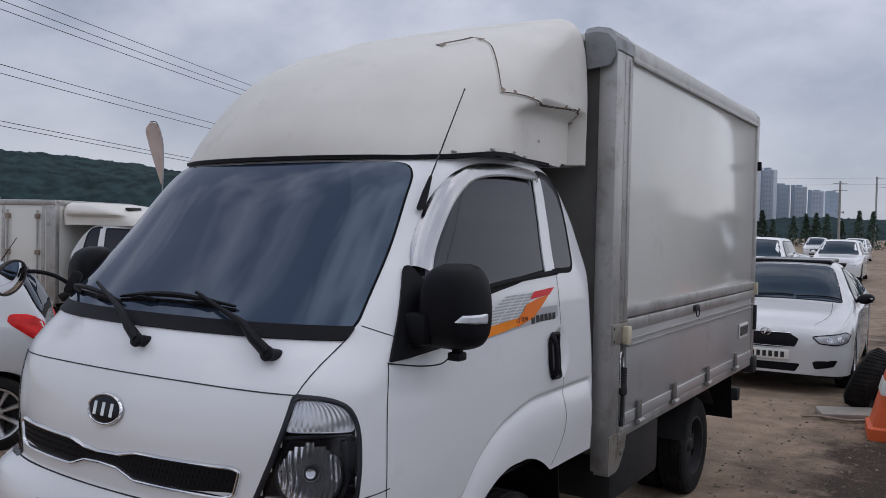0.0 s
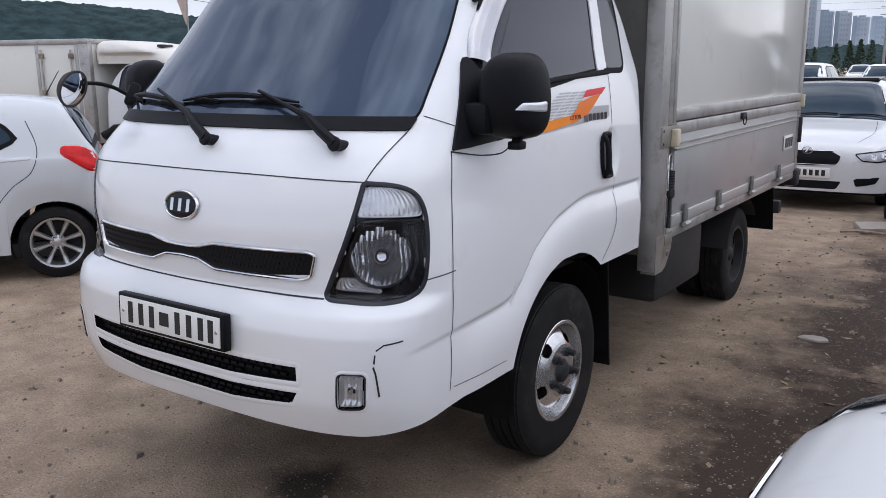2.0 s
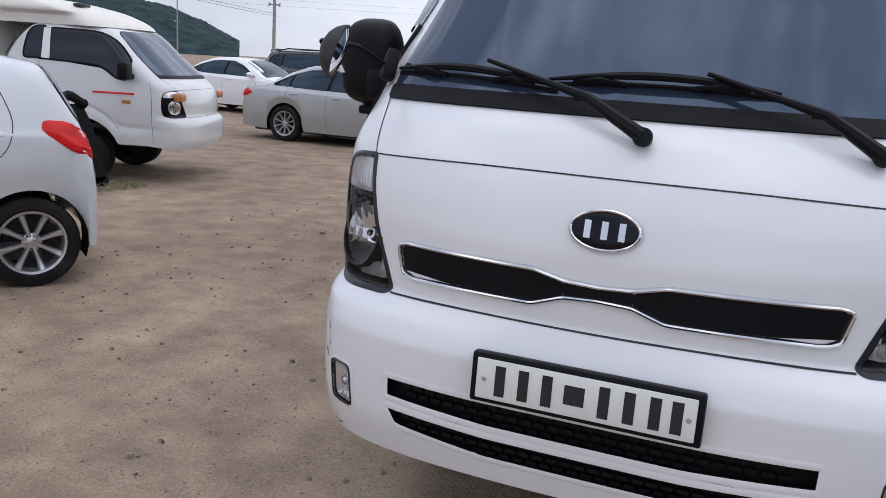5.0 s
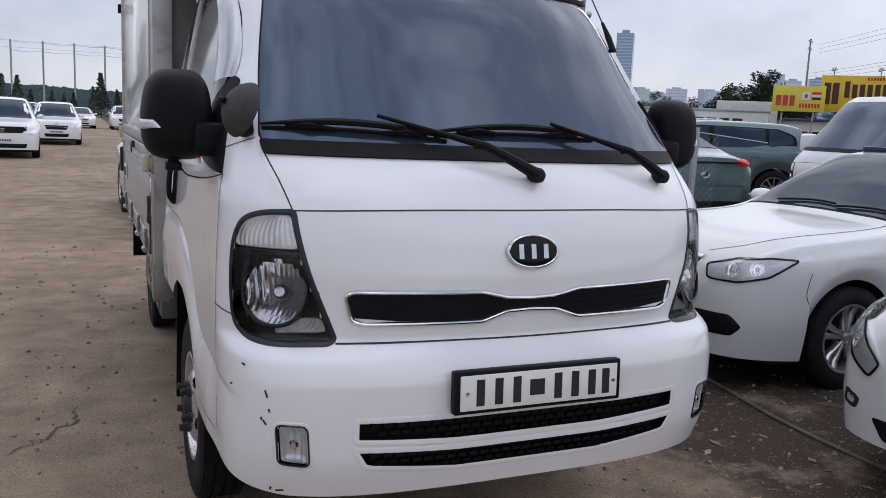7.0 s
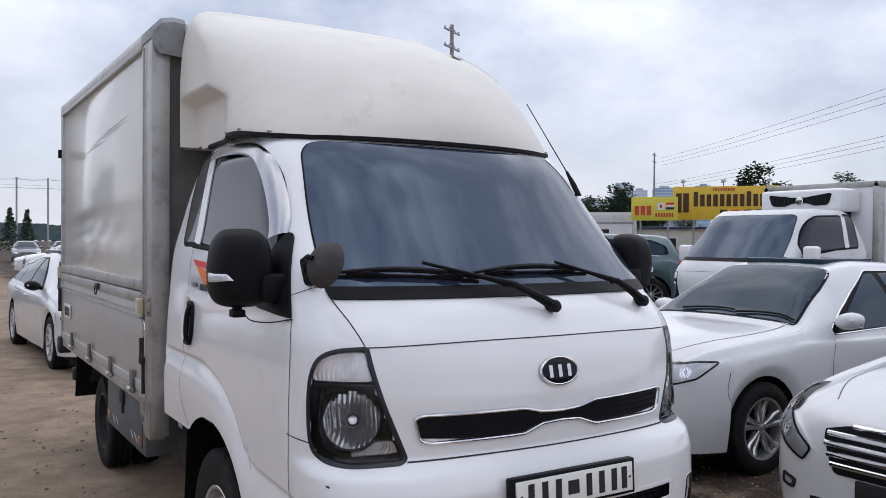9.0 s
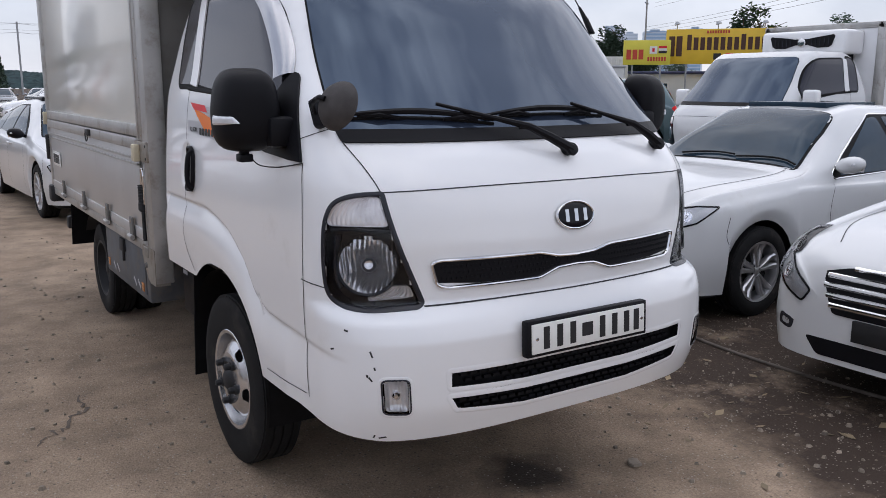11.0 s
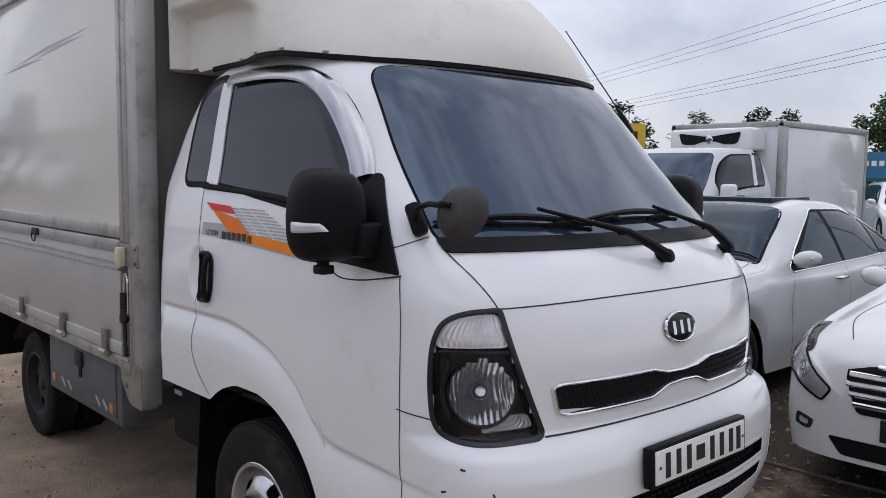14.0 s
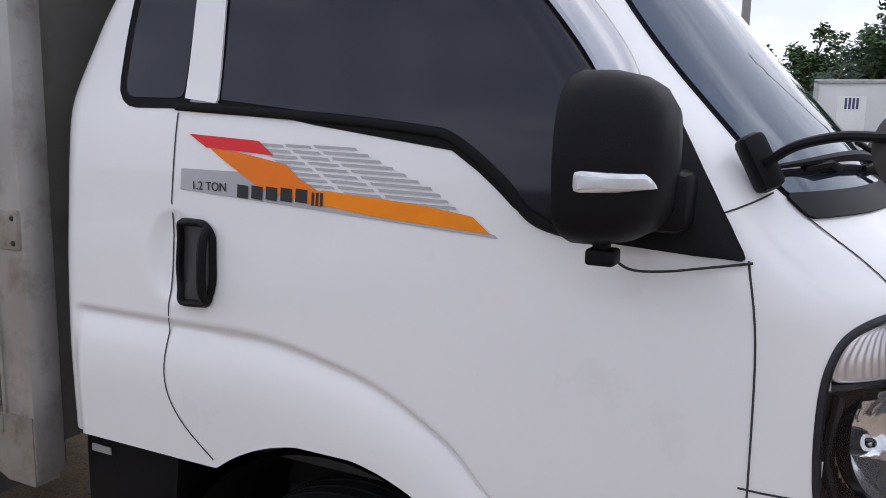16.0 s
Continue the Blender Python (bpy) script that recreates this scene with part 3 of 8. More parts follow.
def build_cab(truck, detailed=True, paint=None):
    paint = paint or WHITE
    bm = cab_skin(CAB_W, CAB_YF, CAB_YC, CAB_N, CAB_YB, spread(0.45, 2.13, 200 if detailed else 60), cab_low, cab_bulge, 36 if detailed else 22, 120 if detailed else 36)
    skin = Skin(bm)
    if detailed:
        for sg in (1, -1):
            cut_out(bm, 52 * sg, grown(head_outline(sg), -0.004))
            cut_out(bm, 0, grown(fog_outline(sg), 0.0), 0.5, 0.8)
        for o in INTAKES:
            cut_out(bm, 0, grown(o, -0.003), 0.5, 0.8, 0.0)
    cab = part("cab_body", bm, paint, truck, "glossy white painted cab", sharp=50)
    # windscreen
    ws = rounded([(-0.755, 1.475), (0.755, 1.475), (0.715, 1.72), (0.645, 2.055), (-0.645, 2.055), (-0.715, 1.72)], [0.05, 0.05, 0.2, 0.08, 0.08, 0.2])
    part("windscreen_seal", drape(skin, "front", grown(ws, 0.006), 0.002, 0.002, 30, 40), RUBBER, truck)
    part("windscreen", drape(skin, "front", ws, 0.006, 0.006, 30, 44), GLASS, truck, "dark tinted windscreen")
    cowl = rounded([(-0.75, 1.455), (0.75, 1.455), (0.755, 1.496), (0.35, 1.488), (-0.35, 1.488), (-0.755, 1.496)], 0.01)
    part("cowl_panel", drape(skin, "front", cowl, 0.0075, 0.006, 4, 44), PLASTIC, truck)
    for side, sg in (("left", 1), ("right", -1)):
        win = rounded([(1.603, 1.634), (1.325, 1.616), (1.09, 1.600), (1.01, 1.583), (0.905, 1.510), (0.84, 1.448), (0.74, 1.42), (0.672, 1.66), (0.80, 1.85), (0.90, 1.95), (1.02, 2.012), (1.13, 2.03), (1.60, 2.04)], [0.01, 0.1, 0.1, 0.06, 0.06, 0.04, 0.02, 0.04, 0.1, 0.08, 0.08, 0.08, 0.02])
        part("window_seal", drape(skin, side, grown(win, 0.022), 0.002, 0.002, 22, 26), RUBBER, truck)
        part("door_window", drape(skin, side, win, 0.004, 0.003, 22, 26), GLASS_SIDE, truck, "dark filmed door glass")
        quart = rounded([(1.905, 1.648), (1.715, 1.648), (1.69, 2.06), (1.79, 2.055), (1.855, 1.99), (1.895, 1.80)], [0.04, 0.02, 0.02, 0.05, 0.08, 0.1])
        part("quarter_window_seal", drape(skin, side, grown(quart, 0.024), 0.002, 0.002, 16, 10), RUBBER, truck)
        part("quarter_window", drape(skin, side, quart, 0.004, 0.003, 16, 10), GLASS_SIDE, truck)
        pil = rounded([(1.705, 1.637), (1.607, 1.636), (1.612, 2.04), (1.69, 2.045)], 0.005)
        part("window_pillar", drape(skin, side, pil, 0.010, 0.006, 10, 4), WHITE, truck)
        # gaps round the door
        gap = [(1.728, 1.615), (1.735, 1.41), (1.74, 1.16), (1.745, 0.99), (1.70, 0.89), (1.60, 0.805)]
        part("door_gap_rear", ribbon(skin, side, smooth_2d(gap), 0.0038), SEAM, truck)
        gap = [(0.40, 0.585), (0.41, 0.70), (0.418, 0.85), (0.418, 1.0), (0.425, 1.25), (0.448, 1.39)]
        part("door_gap_front", ribbon(skin, side, smooth_2d(gap), 0.0038), SEAM, truck)
        part("belt_moulding", ribbon(skin, side, smooth_2d([(1.735, 1.630), (1.325, 1.611), (1.09, 1.592), (1.008, 1.575), (0.903, 1.503), (0.842, 1.440), (0.785, 1.418), (0.72, 1.412)]), 0.022, 0.004, 0.008), RUBBER, truck)
    for sg in (1, -1):
        f = lambda pts: [(sg * a, b) for a, b in pts]
        part("corner_gap", ribbon(skin, "front", f([(0.748, 1.46), (0.725, 1.39), (0.70, 1.305)]), 0.004), SEAM, truck)
        if detailed:
            u = Vector((math.cos(radians(52 * sg)), math.sin(radians(52 * sg)), 0))
            side_hit = lambda y, z: skin.hit(Vector((sg * 3, y, z)), Vector((-sg, 0, 0)))[0]
            to_corner = lambda p: Vector(((p - Vector((0, 0.45, 0))).dot(u), p.z))
            top = skin.hit(Vector((sg * 0.765, -3, 1.50)), Vector((0, 1, 0)))[0]
            part("pillar_gap", ribbon(skin, corner_view(52 * sg, 0.0, 0.45), [to_corner(side_hit(0.50, 1.465)), to_corner(top)], 0.003, 0.0014), SEAM, truck)
    part("hood_gap", ribbon(skin, "front", smooth_2d([(-0.70, 1.305), (-0.35, 1.315), (0, 1.316), (0.35, 1.315), (0.70, 1.305)]), 0.0038), SEAM, truck)
    part("bumper_gap", ribbon(skin, "front", smooth_2d([(-0.592, 0.932), (-0.3, 0.938), (0, 0.938), (0.3, 0.938), (0.592, 0.932)]), 0.005), SEAM, truck)
    # head lamps wrap round the corners
    for sg in (1, -1):
        view = corner_view(52 * sg, 0.0, 0.45)
        g = lambda pts: [(sg * a, b) for a, b in pts]
        lamp = head_outline(sg)
        hl = new("headlight")
        hl.parent = truck
        ind = rounded(g([(0.233, 1.288), (0.199, 1.202), (0.403, 1.200), (0.398, 1.234), (0.366, 1.273), (0.31, 1.289)]), 0.018)
        pos = rounded(g([(0.122, 0.958), (0.137, 0.998), (0.19, 0.998), (0.222, 0.972), (0.27, 0.962), (0.268, 0.948)]), 0.012)
        if not detailed:
            part("bezel", drape(skin, view, lamp, 0.004, 0.006, 14, 12), BEZEL, hl, "smoked dark lamp housing")
            part("indicator", drape(skin, view, ind, 0.008, 0.004, 8, 24, ripple=0.001, waves=5), LENS, hl)
            part("reflector", drape(skin, view, [(sg * 0.267 + 0.08 * math.cos(q), 1.068 + 0.095 * math.sin(q)) for q in spread(0, 6.283, 21)[:-1]], 0.008, 0.004, 10, 24, ripple=0.002, waves=5), REFLECTOR, hl)
            continue
        part("lamp_seal", ribbon(skin, view, grown(lamp, -0.002), 0.016, 0.0008, 0.002, True, 0.010), BEZEL_GREY, hl)
        # a dark housing set back behind the clear cover, open for the bowl
        back = drape(skin, view, grown(lamp, -0.006), -0.030, -0.032, 44, 34)
        place, d = view
        mid, nrm = skin.hit(place(sg * 0.267, 1.068), d)
        axis = Vector((sg * math.sin(radians(34)), -math.cos(radians(34)), 0.24)).normalized()
        mid = mid - nrm * 0.026
        away = lambda c: ((c - mid) - axis * (c - mid).dot(axis)).length
        bmesh.ops.delete(back, geom=[f for f in back.faces if away(f.calc_center_median()) < 0.088], context="FACES")
        part("housing", back, BEZEL, hl, "smoked dark lamp housing")
        side_v = Vector((0, 0, 1)).cross(axis).normalized()
        up_v = axis.cross(side_v)
        bowl, rows, R, seg = bmesh.new(), [], 0.094, 144
        for i in range(25):
            r = R * (0.14 + 0.86 * i / 24)
            row = []
            for k in range(seg):
                q = 2 * math.pi * k / seg
                a, b = r * math.cos(q), r * math.sin(q)
                # upright flutes across the outer part, plain round the bulb
                flute = abs(math.sin(a * 190 + 0.6 * math.sin(b * 45))) * (1 if b > -0.02 else 0.5)
                depth = -0.066 * (1 - (r / R) ** 2) + 0.0034 * flute * min(1.0, (r / R) ** 2 * 1.6)
                row.append(bowl.verts.new(mid + side_v * a + up_v * b + axis * depth))
            rows.append(row)
        for ra, rb in zip(rows, rows[1:]):
            for k in range(seg):
                bowl.faces.new([ra[k], ra[(k + 1) % seg], rb[(k + 1) % seg], rb[k]])
        part("reflector_bowl", bowl, BOWL, hl, "fluted bright reflector bowl", sharp=24)
        sleeve = [[mid + (side_v * math.cos(q) + up_v * math.sin(q)) * r + axis * h for q in spread(0, 2 * math.pi, 49)[:-1]] for r, h in ((R, -0.020), (R + 0.001, 0.010), (R + 0.008, 0.012), (R + 0.012, -0.004))]
        part("bowl_ring", loft(sleeve, cap=False), BEZEL, hl)
        part("bulb_hood", tube([mid - axis * 0.064, mid - axis * 0.040, mid - axis * 0.030, mid - axis * 0.026], [0.026, 0.026, 0.022, 0.016], 24), BEZEL_GREY, hl)
        part("bulb_cap", tube([mid - axis * 0.028, mid - axis * 0.018, mid - axis * 0.010], [0.016, 0.014, 0.007], 18), CHROME, hl)
        part("indicator", drape(skin, view, grown(ind, 0.003), -0.004, 0.020, 20, 72, ripple=0.0009, waves=12), AMBER_CLEAR if sg < 0 else LENS, hl, "fluted indicator behind the clear cover")
        part("indicator_rim", ribbon(skin, view, grown(ind, 0.003), 0.005, -0.005, 0.003, True, 0.015), LENS, hl)
        part("position_lamp", drape(skin, view, pos, -0.018, 0.010, 12, 48, ripple=0.0014, waves=8), LENS, hl)
        for pts in ([(0.19, 1.180), (0.29, 1.186), (0.40, 1.182)], [(0.372, 1.165), (0.388, 1.06), (0.365, 0.985)]):
            part("housing_rib", ribbon(skin, view, smooth_2d(g(pts)), 0.018, -0.026, 0.012), BEZEL_GREY, hl)
        part("cover", drape(skin, view, grown(lamp, -0.006), 0.003, 0.0, 26, 22), COVER, hl, "clear lamp cover")
    return skin


def head_outline(sg):
    pts = [(0.227, 1.304), (0.100, 0.944), (0.105, 0.930), (0.264, 0.922), (0.362, 0.932), (0.412, 0.968), (0.422, 1.07), (0.422, 1.15), (0.415, 1.215), (0.388, 1.272), (0.324, 1.298)]
    return rounded([(sg * a, b) for a, b in pts], [0.012, 0.012, 0.012, 0.05, 0.05, 0.05, 0.04, 0.04, 0.04, 0.05, 0.05])


def fog_outline(sg):
    return rounded([(sg * a, b) for a, b in ((0.680, 0.716), (0.766, 0.716), (0.757, 0.592), (0.670, 0.588))], 0.022)


def cut_out(bm, deg, outline, z0=0.9, z1=1.35, x0=0.3):
    """Opens the skin inside an outline laid on from the corner."""
    a = radians(deg)
    u, d = Vector((math.cos(a), math.sin(a), 0)), Vector((-math.sin(a), math.cos(a), 0))
    gone = []
    for f in bm.faces:
        c = f.calc_center_median() - Vector((0, 0.45, 0))
        if c.dot(d) < 0 and z0 < c.z < z1 and abs(c.x) > x0 and inside(outline, c.dot(u), c.z):
            gone.append(f)
    bmesh.ops.delete(bm, geom=gone, context="FACES")


def smooth_2d(pts, n=6):
    return [Vector((p.x, p.y)) for p in smooth_path([(a, b, 0) for a, b in pts], n)]


def inside(outline, x, z):
    """Whether (x, z) lies within a closed outline."""
    hit = False
    for a, b in zip(outline, list(outline[1:]) + [outline[0]]):
        if (a.y > z) != (b.y > z) and x < a.x + (b.x - a.x) * (z - a.y) / (b.y - a.y):
            hit = not hit
    return hit


INTAKE_UP = rounded([(-0.556, 0.728), (-0.550, 0.664), (-0.25, 0.648), (0.25, 0.648), (0.550, 0.664), (0.556, 0.728), (0.30, 0.724), (-0.30, 0.724)], 0.012)
INTAKE_LOW = rounded([(-0.554, 0.640), (-0.52, 0.584), (-0.25, 0.556), (0.25, 0.556), (0.52, 0.584), (0.554, 0.640), (0.25, 0.626), (-0.25, 0.626)], 0.012)
INTAKES = (INTAKE_UP, INTAKE_LOW)
BOX_F, BOX_R, BOX_X, BOX_T = 2.19, 5.36, 0.92, 2.80


def hero_truck():
    truck = thing("box_truck", "white light truck with roof fairing and aluminium wing-door box", "truck")
    skin = build_cab(truck)
    # front grille: black mesh slot in a chrome frame
    slot = [(-0.567, 1.075), (-0.548, 1.000), (-0.515, 0.990), (-0.165, 0.992), (-0.085, 1.020), (0.0, 1.024), (0.085, 1.020), (0.165, 0.992), (0.515, 0.990), (0.548, 1.000), (0.567, 1.075), (0.54, 1.083), (0.165, 1.080), (0.085, 1.062), (0.0, 1.058), (-0.085, 1.062), (-0.165, 1.080), (-0.54, 1.083)]
    gr = new("grille")
    gr.parent = truck
    # the slot is narrow in its middle, so it is laid in three pieces
    for pts in ([(-0.56, 1.072), (-0.545, 1.0), (-0.165, 0.995), (-0.085, 1.022), (-0.085, 1.060), (-0.165, 1.077), (-0.53, 1.08)], [(-0.085, 1.022), (0.085, 1.022), (0.085, 1.060), (-0.085, 1.060)], [(0.56, 1.072), (0.545, 1.0), (0.165, 0.995), (0.085, 1.022), (0.085, 1.060), (0.165, 1.077), (0.53, 1.08)]):
        part("grille_mesh", drape(skin, "front", pts, 0.003, 0.003, 8, 20), PLASTIC, gr)
    dots = bmesh.new()
    for k in range(64):
        x = -0.53 + k * 0.0168
        for row in range(3):
            z = 1.02 + 0.02 * row + (0.006 if abs(x) < 0.12 else 0)
            if abs(x) < 0.12 and row == 2:
                continue
            hp, nr = skin.hit(Vector((x + 0.008 * (row % 2), -3, z)), Vector((0, 1, 0)))
            box(hp.x - 0.0045, hp.x + 0.0045, hp.y - 0.0045, hp.y - 0.001, hp.z - 0.0045, hp.z + 0.0045, bm=dots)
    part("mesh_studs", dots, PLASTIC, gr)
    part("chrome_frame", ribbon(skin, "front", rounded(slot, 0.012, 3), 0.013, 0.002, 0.010, True, 0.015), CHROME, gr, "chrome grille surround")
    # oval badge, plain
    em = new("badge")
    em.parent = truck
    oval = lambda a, b: [(a * math.cos(2 * math.pi * k / 40), 1.195 + b * math.sin(2 * math.pi * k / 40)) for k in range(40)]
    part("badge_plate", drape(skin, "front", oval(0.083, 0.045), 0.008, 0.008, 12, 14, 0.004), BEZEL, em, "black oval badge")
    part("badge_ring", ribbon(skin, "front", oval(0.084, 0.046), 0.010, 0.006, 0.008, True, 0.012), CHROME, em)
    for x in (-0.042, 0.0, 0.042):
        part("badge_bar", drape(skin, "front", [(x - 0.008, 1.174), (x + 0.008, 1.174), (x + 0.008, 1.216), (x - 0.008, 1.216)], 0.0145, 0.004, 4, 3), CHROME, em)
    # number plate
    pl = new("number_plate")
    pl.parent = truck
    pl.matrix_basis = pose(0.003, -0.038, 0.802, -3, 0, 0)
    part("plate_frame", box(-0.284, 0.284, -0.014, 0.02, -0.064, 0.064, 0.006), PLASTIC, pl)
    part("plate", box(-0.268, 0.268, -0.019, -0.012, -0.052, 0.052, 0.003), PLATEW, pl)
    for x in (-0.205, -0.145, -0.085, 0.055, 0.115, 0.175, 0.225):
        part("plate_bar", box(x - 0.013, x + 0.013, -0.0205, -0.018, -0.039, 0.039), INK, pl)
    part("plate_bar", box(-0.042, 0.008, -0.0205, -0.018, -0.022, 0.026), INK, pl)
    for x in (-0.247, 0.252):
        b = lathe([(0.0, 0.0), (0.006, 0.001), (0.008, 0.004), (0.008, 0.008)], 10)
        part("plate_bolt", turned(b, Matrix.Translation((x, -0.022, 0)) @ Matrix.Rotation(radians(90), 4, "Z")), CHROME, pl)
    # bumper intakes
    for o in INTAKES:
        it = new("intake")
        it.parent = truck
        part("intake_floor", drape(skin, "front", grown(o, 0.002), -0.030, -0.031, 14, 40), RUBBER, it)
        part("intake_lip", ribbon(skin, "front", grown(o, 0.001), 0.018, 0.0004, 0.0012, True, 0.02), WHITE, it)
        z0 = min(p.y for p in o) + 0.012
        hx = bmesh.new()
        for k in range(27):
            for row in range(3):
                x = -0.49 + k * 0.0365 + (0.018 if row % 2 else 0)
                hp, nr = skin.hit(Vector((x, -3, z0 + 0.022 * row)), Vector((0, 1, 0)))
                if all(inside(o, x + dx, z0 + 0.022 * row + dz) for dx in (-0.016, 0.016) for dz in (-0.008, 0.008)):
                    box(hp.x - 0.013, hp.x + 0.013, hp.y + 0.016, hp.y + 0.032, hp.z - 0.0055, hp.z + 0.0055, bm=hx)
        part("intake_mesh", hx, PLASTIC, it)
    for sg in (1, -1):
        g = lambda pts: [(sg * a, b) for a, b in pts]
        fog = new("fog_lamp")
        fog.parent = truck
        o = fog_outline(sg)
        part("fog_surround", ribbon(skin, "front", grown(o, 0.003), 0.012, 0.0005, 0.0015, True, 0.012), WHITE, fog)
        part("fog_bezel", ribbon(skin, "front", grown(o, -0.003), 0.005, 0.002, 0.003, True, 0.012), BEZEL_GREY, fog)
        part("fog_housing", drape(skin, "front", grown(o, -0.004), -0.040, -0.042, 16, 12), BEZEL, fog)
        part("fog_reflector", drape(skin, "front", grown(o, -0.009), -0.006, 0.0, 30, 40, -0.016, ripple=0.0014, waves=4), FOGREF, fog, "fluted fog lamp reflector")
        hp, nr = skin.hit(Vector((sg * 0.720, -3, 0.652)), Vector((0, 1, 0)))
        part("fog_bulb", tube([hp - nr * 0.024, hp - nr * 0.012, hp - nr * 0.006], [0.016, 0.014, 0.008], 14), CHROME, fog)
        part("cover", drape(skin, "front", grown(o, -0.004), 0.003, 0.0, 10, 10), COVER, fog, "clear lamp cover")
        view = corner_view(52 * sg, 0.0, 0.45)
        part("fender_gap", ribbon(skin, view, g([(0.404, 0.985), (0.44, 0.99), (0.53, 0.998)]), 0.004), SEAM, truck)
        part("sill_gap", ribbon(skin, "left" if sg > 0 else "right", [(0.42, 0.592), (0.60, 0.588), (0.76, 0.585)], 0.003), SEAM, truck)
        # scuffs through the paint
        marks = [[(0.225, 0.79), (0.25, 0.806), (0.28, 0.809), (0.315, 0.813)], [(0.222, 0.777), (0.218, 0.748)], [(0.215, 0.738), (0.222, 0.715), (0.227, 0.68), (0.233, 0.636)]] if sg > 0 else [[(0.226, 0.808), (0.217, 0.788)], [(0.212, 0.756), (0.209, 0.746)], [(0.230, 0.722), (0.219, 0.708)], [(0.236, 0.73), (0.234, 0.72)], [(0.305, 0.865), (0.32, 0.868)], [(0.19, 0.505), (0.215, 0.50)], [(0.225, 0.512), (0.232, 0.50)], [(0.36, 0.80), (0.375, 0.795)]]
        for q, m in enumerate(marks):
            part("scuff", ribbon(skin, view, g(m), 0.006 if (sg < 0 or q == 2) else 0.005, 0.0012, 0, False, 0.012), INK, truck)
    # wipers
    def on(x, z, lift):
        hp, nr = skin.hit(Vector((x, -3, z)), Vector((0, 1, 0)))
        return hp + nr * lift

    for (x0, z0), (jx, jz), (ax, az), (bx, bz) in (((0.58, 1.408), (0.168, 1.552), (-0.236, 1.524), (0.343, 1.525)), ((0.05, 1.41), (-0.415, 1.554), (-0.74, 1.527), (-0.207, 1.507))):
        wp = new("wiper")
        wp.parent = truck
        piv = on(x0, z0, 0.0)
        part("pivot", tube([piv - Vector((0, -0.02, 0)), piv + Vector((0, -0.022, 0.008)), piv + Vector((0, -0.034, 0.012)), piv + Vector((0, -0.042, 0.015)), piv + Vector((0, -0.044, 0.016))], [0.019, 0.020, 0.025, 0.022, 0.010], 16), PLASTIC, wp)
        p0, p2 = piv + Vector((0, -0.03, 0.012)), on(jx, jz, 0.042)
        p1 = on(x0 + (jx - x0) * 0.33, z0 + (jz - z0) * 0.40, 0.052)
        part("arm", tube([p0, p0.lerp(p1, 0.5) + Vector((0, -0.008, 0)), p1, p1.lerp(p2, 0.5), p2], [0.020, 0.017, 0.013, 0.0075, 0.006], 8), PLASTIC, wp)
        part("arm_clip", tube([p1, p1 + (p2 - p1) * 0.12 + Vector((0, -0.004, -0.014))], [0.008, 0.006], 8), RUBBER, wp)
        n = 12
        line = [(ax + (bx - ax) * k / n, az + (bz - az) * k / n + 0.012 * math.sin(math.pi * k / n)) for k in range(n + 1)]
        part("blade", tube([on(x, z, 0.008) for x, z in line], 0.0065, 6), RUBBER, wp)
        part("blade_bridge", tube([on(x, z + 0.006, 0.018 + 0.016 * math.sin(math.pi * k / n)) for k, (x, z) in enumerate(line)], [0.0045 + 0.0065 * math.sin(math.pi * k / n) for k in range(n + 1)], 6), PLASTIC, wp)
        for f0, f1 in ((0.12, 0.36), (0.64, 0.88)):
            part("blade_yoke", tube([on(ax + (bx - ax) * f, az + (bz - az) * f + 0.006, h) for f, h in ((f0, 0.014), ((f0 + f1) / 2, 0.030), (f1, 0.014))], 0.007, 6), PLASTIC, wp)
    # aerial on the left pillar
    ae = new("aerial")
    ae.parent = truck
    b0, b1, b2, tip = Vector((0.742, 0.780, 1.885)), Vector((0.738, 0.815, 1.94)), Vector((0.732, 0.858, 2.003)), Vector((0.701, 1.133, 2.364))
    part("aerial_base", tube([b0 + Vector((-0.02, 0.02, 0)), b0, b1, b2], [0.010, 0.015, 0.013, 0.006], 10), PLASTIC, ae)
    part("aerial_rod", tube([b2, b2.lerp(tip, 0.97), tip], [0.0032, 0.0024, 0.004], 6), INK, ae)
    # side fittings
    for side, sg in (("left", 1), ("right", -1)):
        d = Vector((-sg, 0, 0))
        def sk(y, z):
            return skin.hit(Vector((sg * 3, y, z)), d)
        vis = [(1.655, 2.062), (1.60, 2.085), (1.295, 2.085), (1.061, 2.052), (0.914, 1.982), (0.80, 1.875), (0.70, 1.755), (0.66, 1.685)]
        line = smooth_2d(vis, 8)
        bm = bmesh.new()
        rows = []
        for k, p in enumerate(line):
            e = (line[min(k + 1, len(line) - 1)] - line[max(k - 1, 0)]).normalized()
            w = Vector((-e.y, e.x))
            if w.y > 0:
                w = -w
            rows.append([sk((p + w * d0).x, (p + w * d0).y)[0] for d0 in (-0.002, 0.006, 0.026, 0.050, 0.058, 0.056)])
        for _ in range(10):
            rows = [rows[0]] + [[(a + b * 2 + c) / 4 for a, b, c in zip(*trio)] for trio in zip(rows, rows[1:], rows[2:])] + [rows[-1]]
        rows = [[p + Vector((sg * 0.97, -0.08, 0.22)) * h for p, h in zip(row, (0.004, 0.018, 0.026, 0.029, 0.026, 0.022))] for row in rows]
        loft(rows, closed=False, bm=bm)
        part("window_visor", bm, VISOR, truck, "chrome window rain visor", sharp=28)
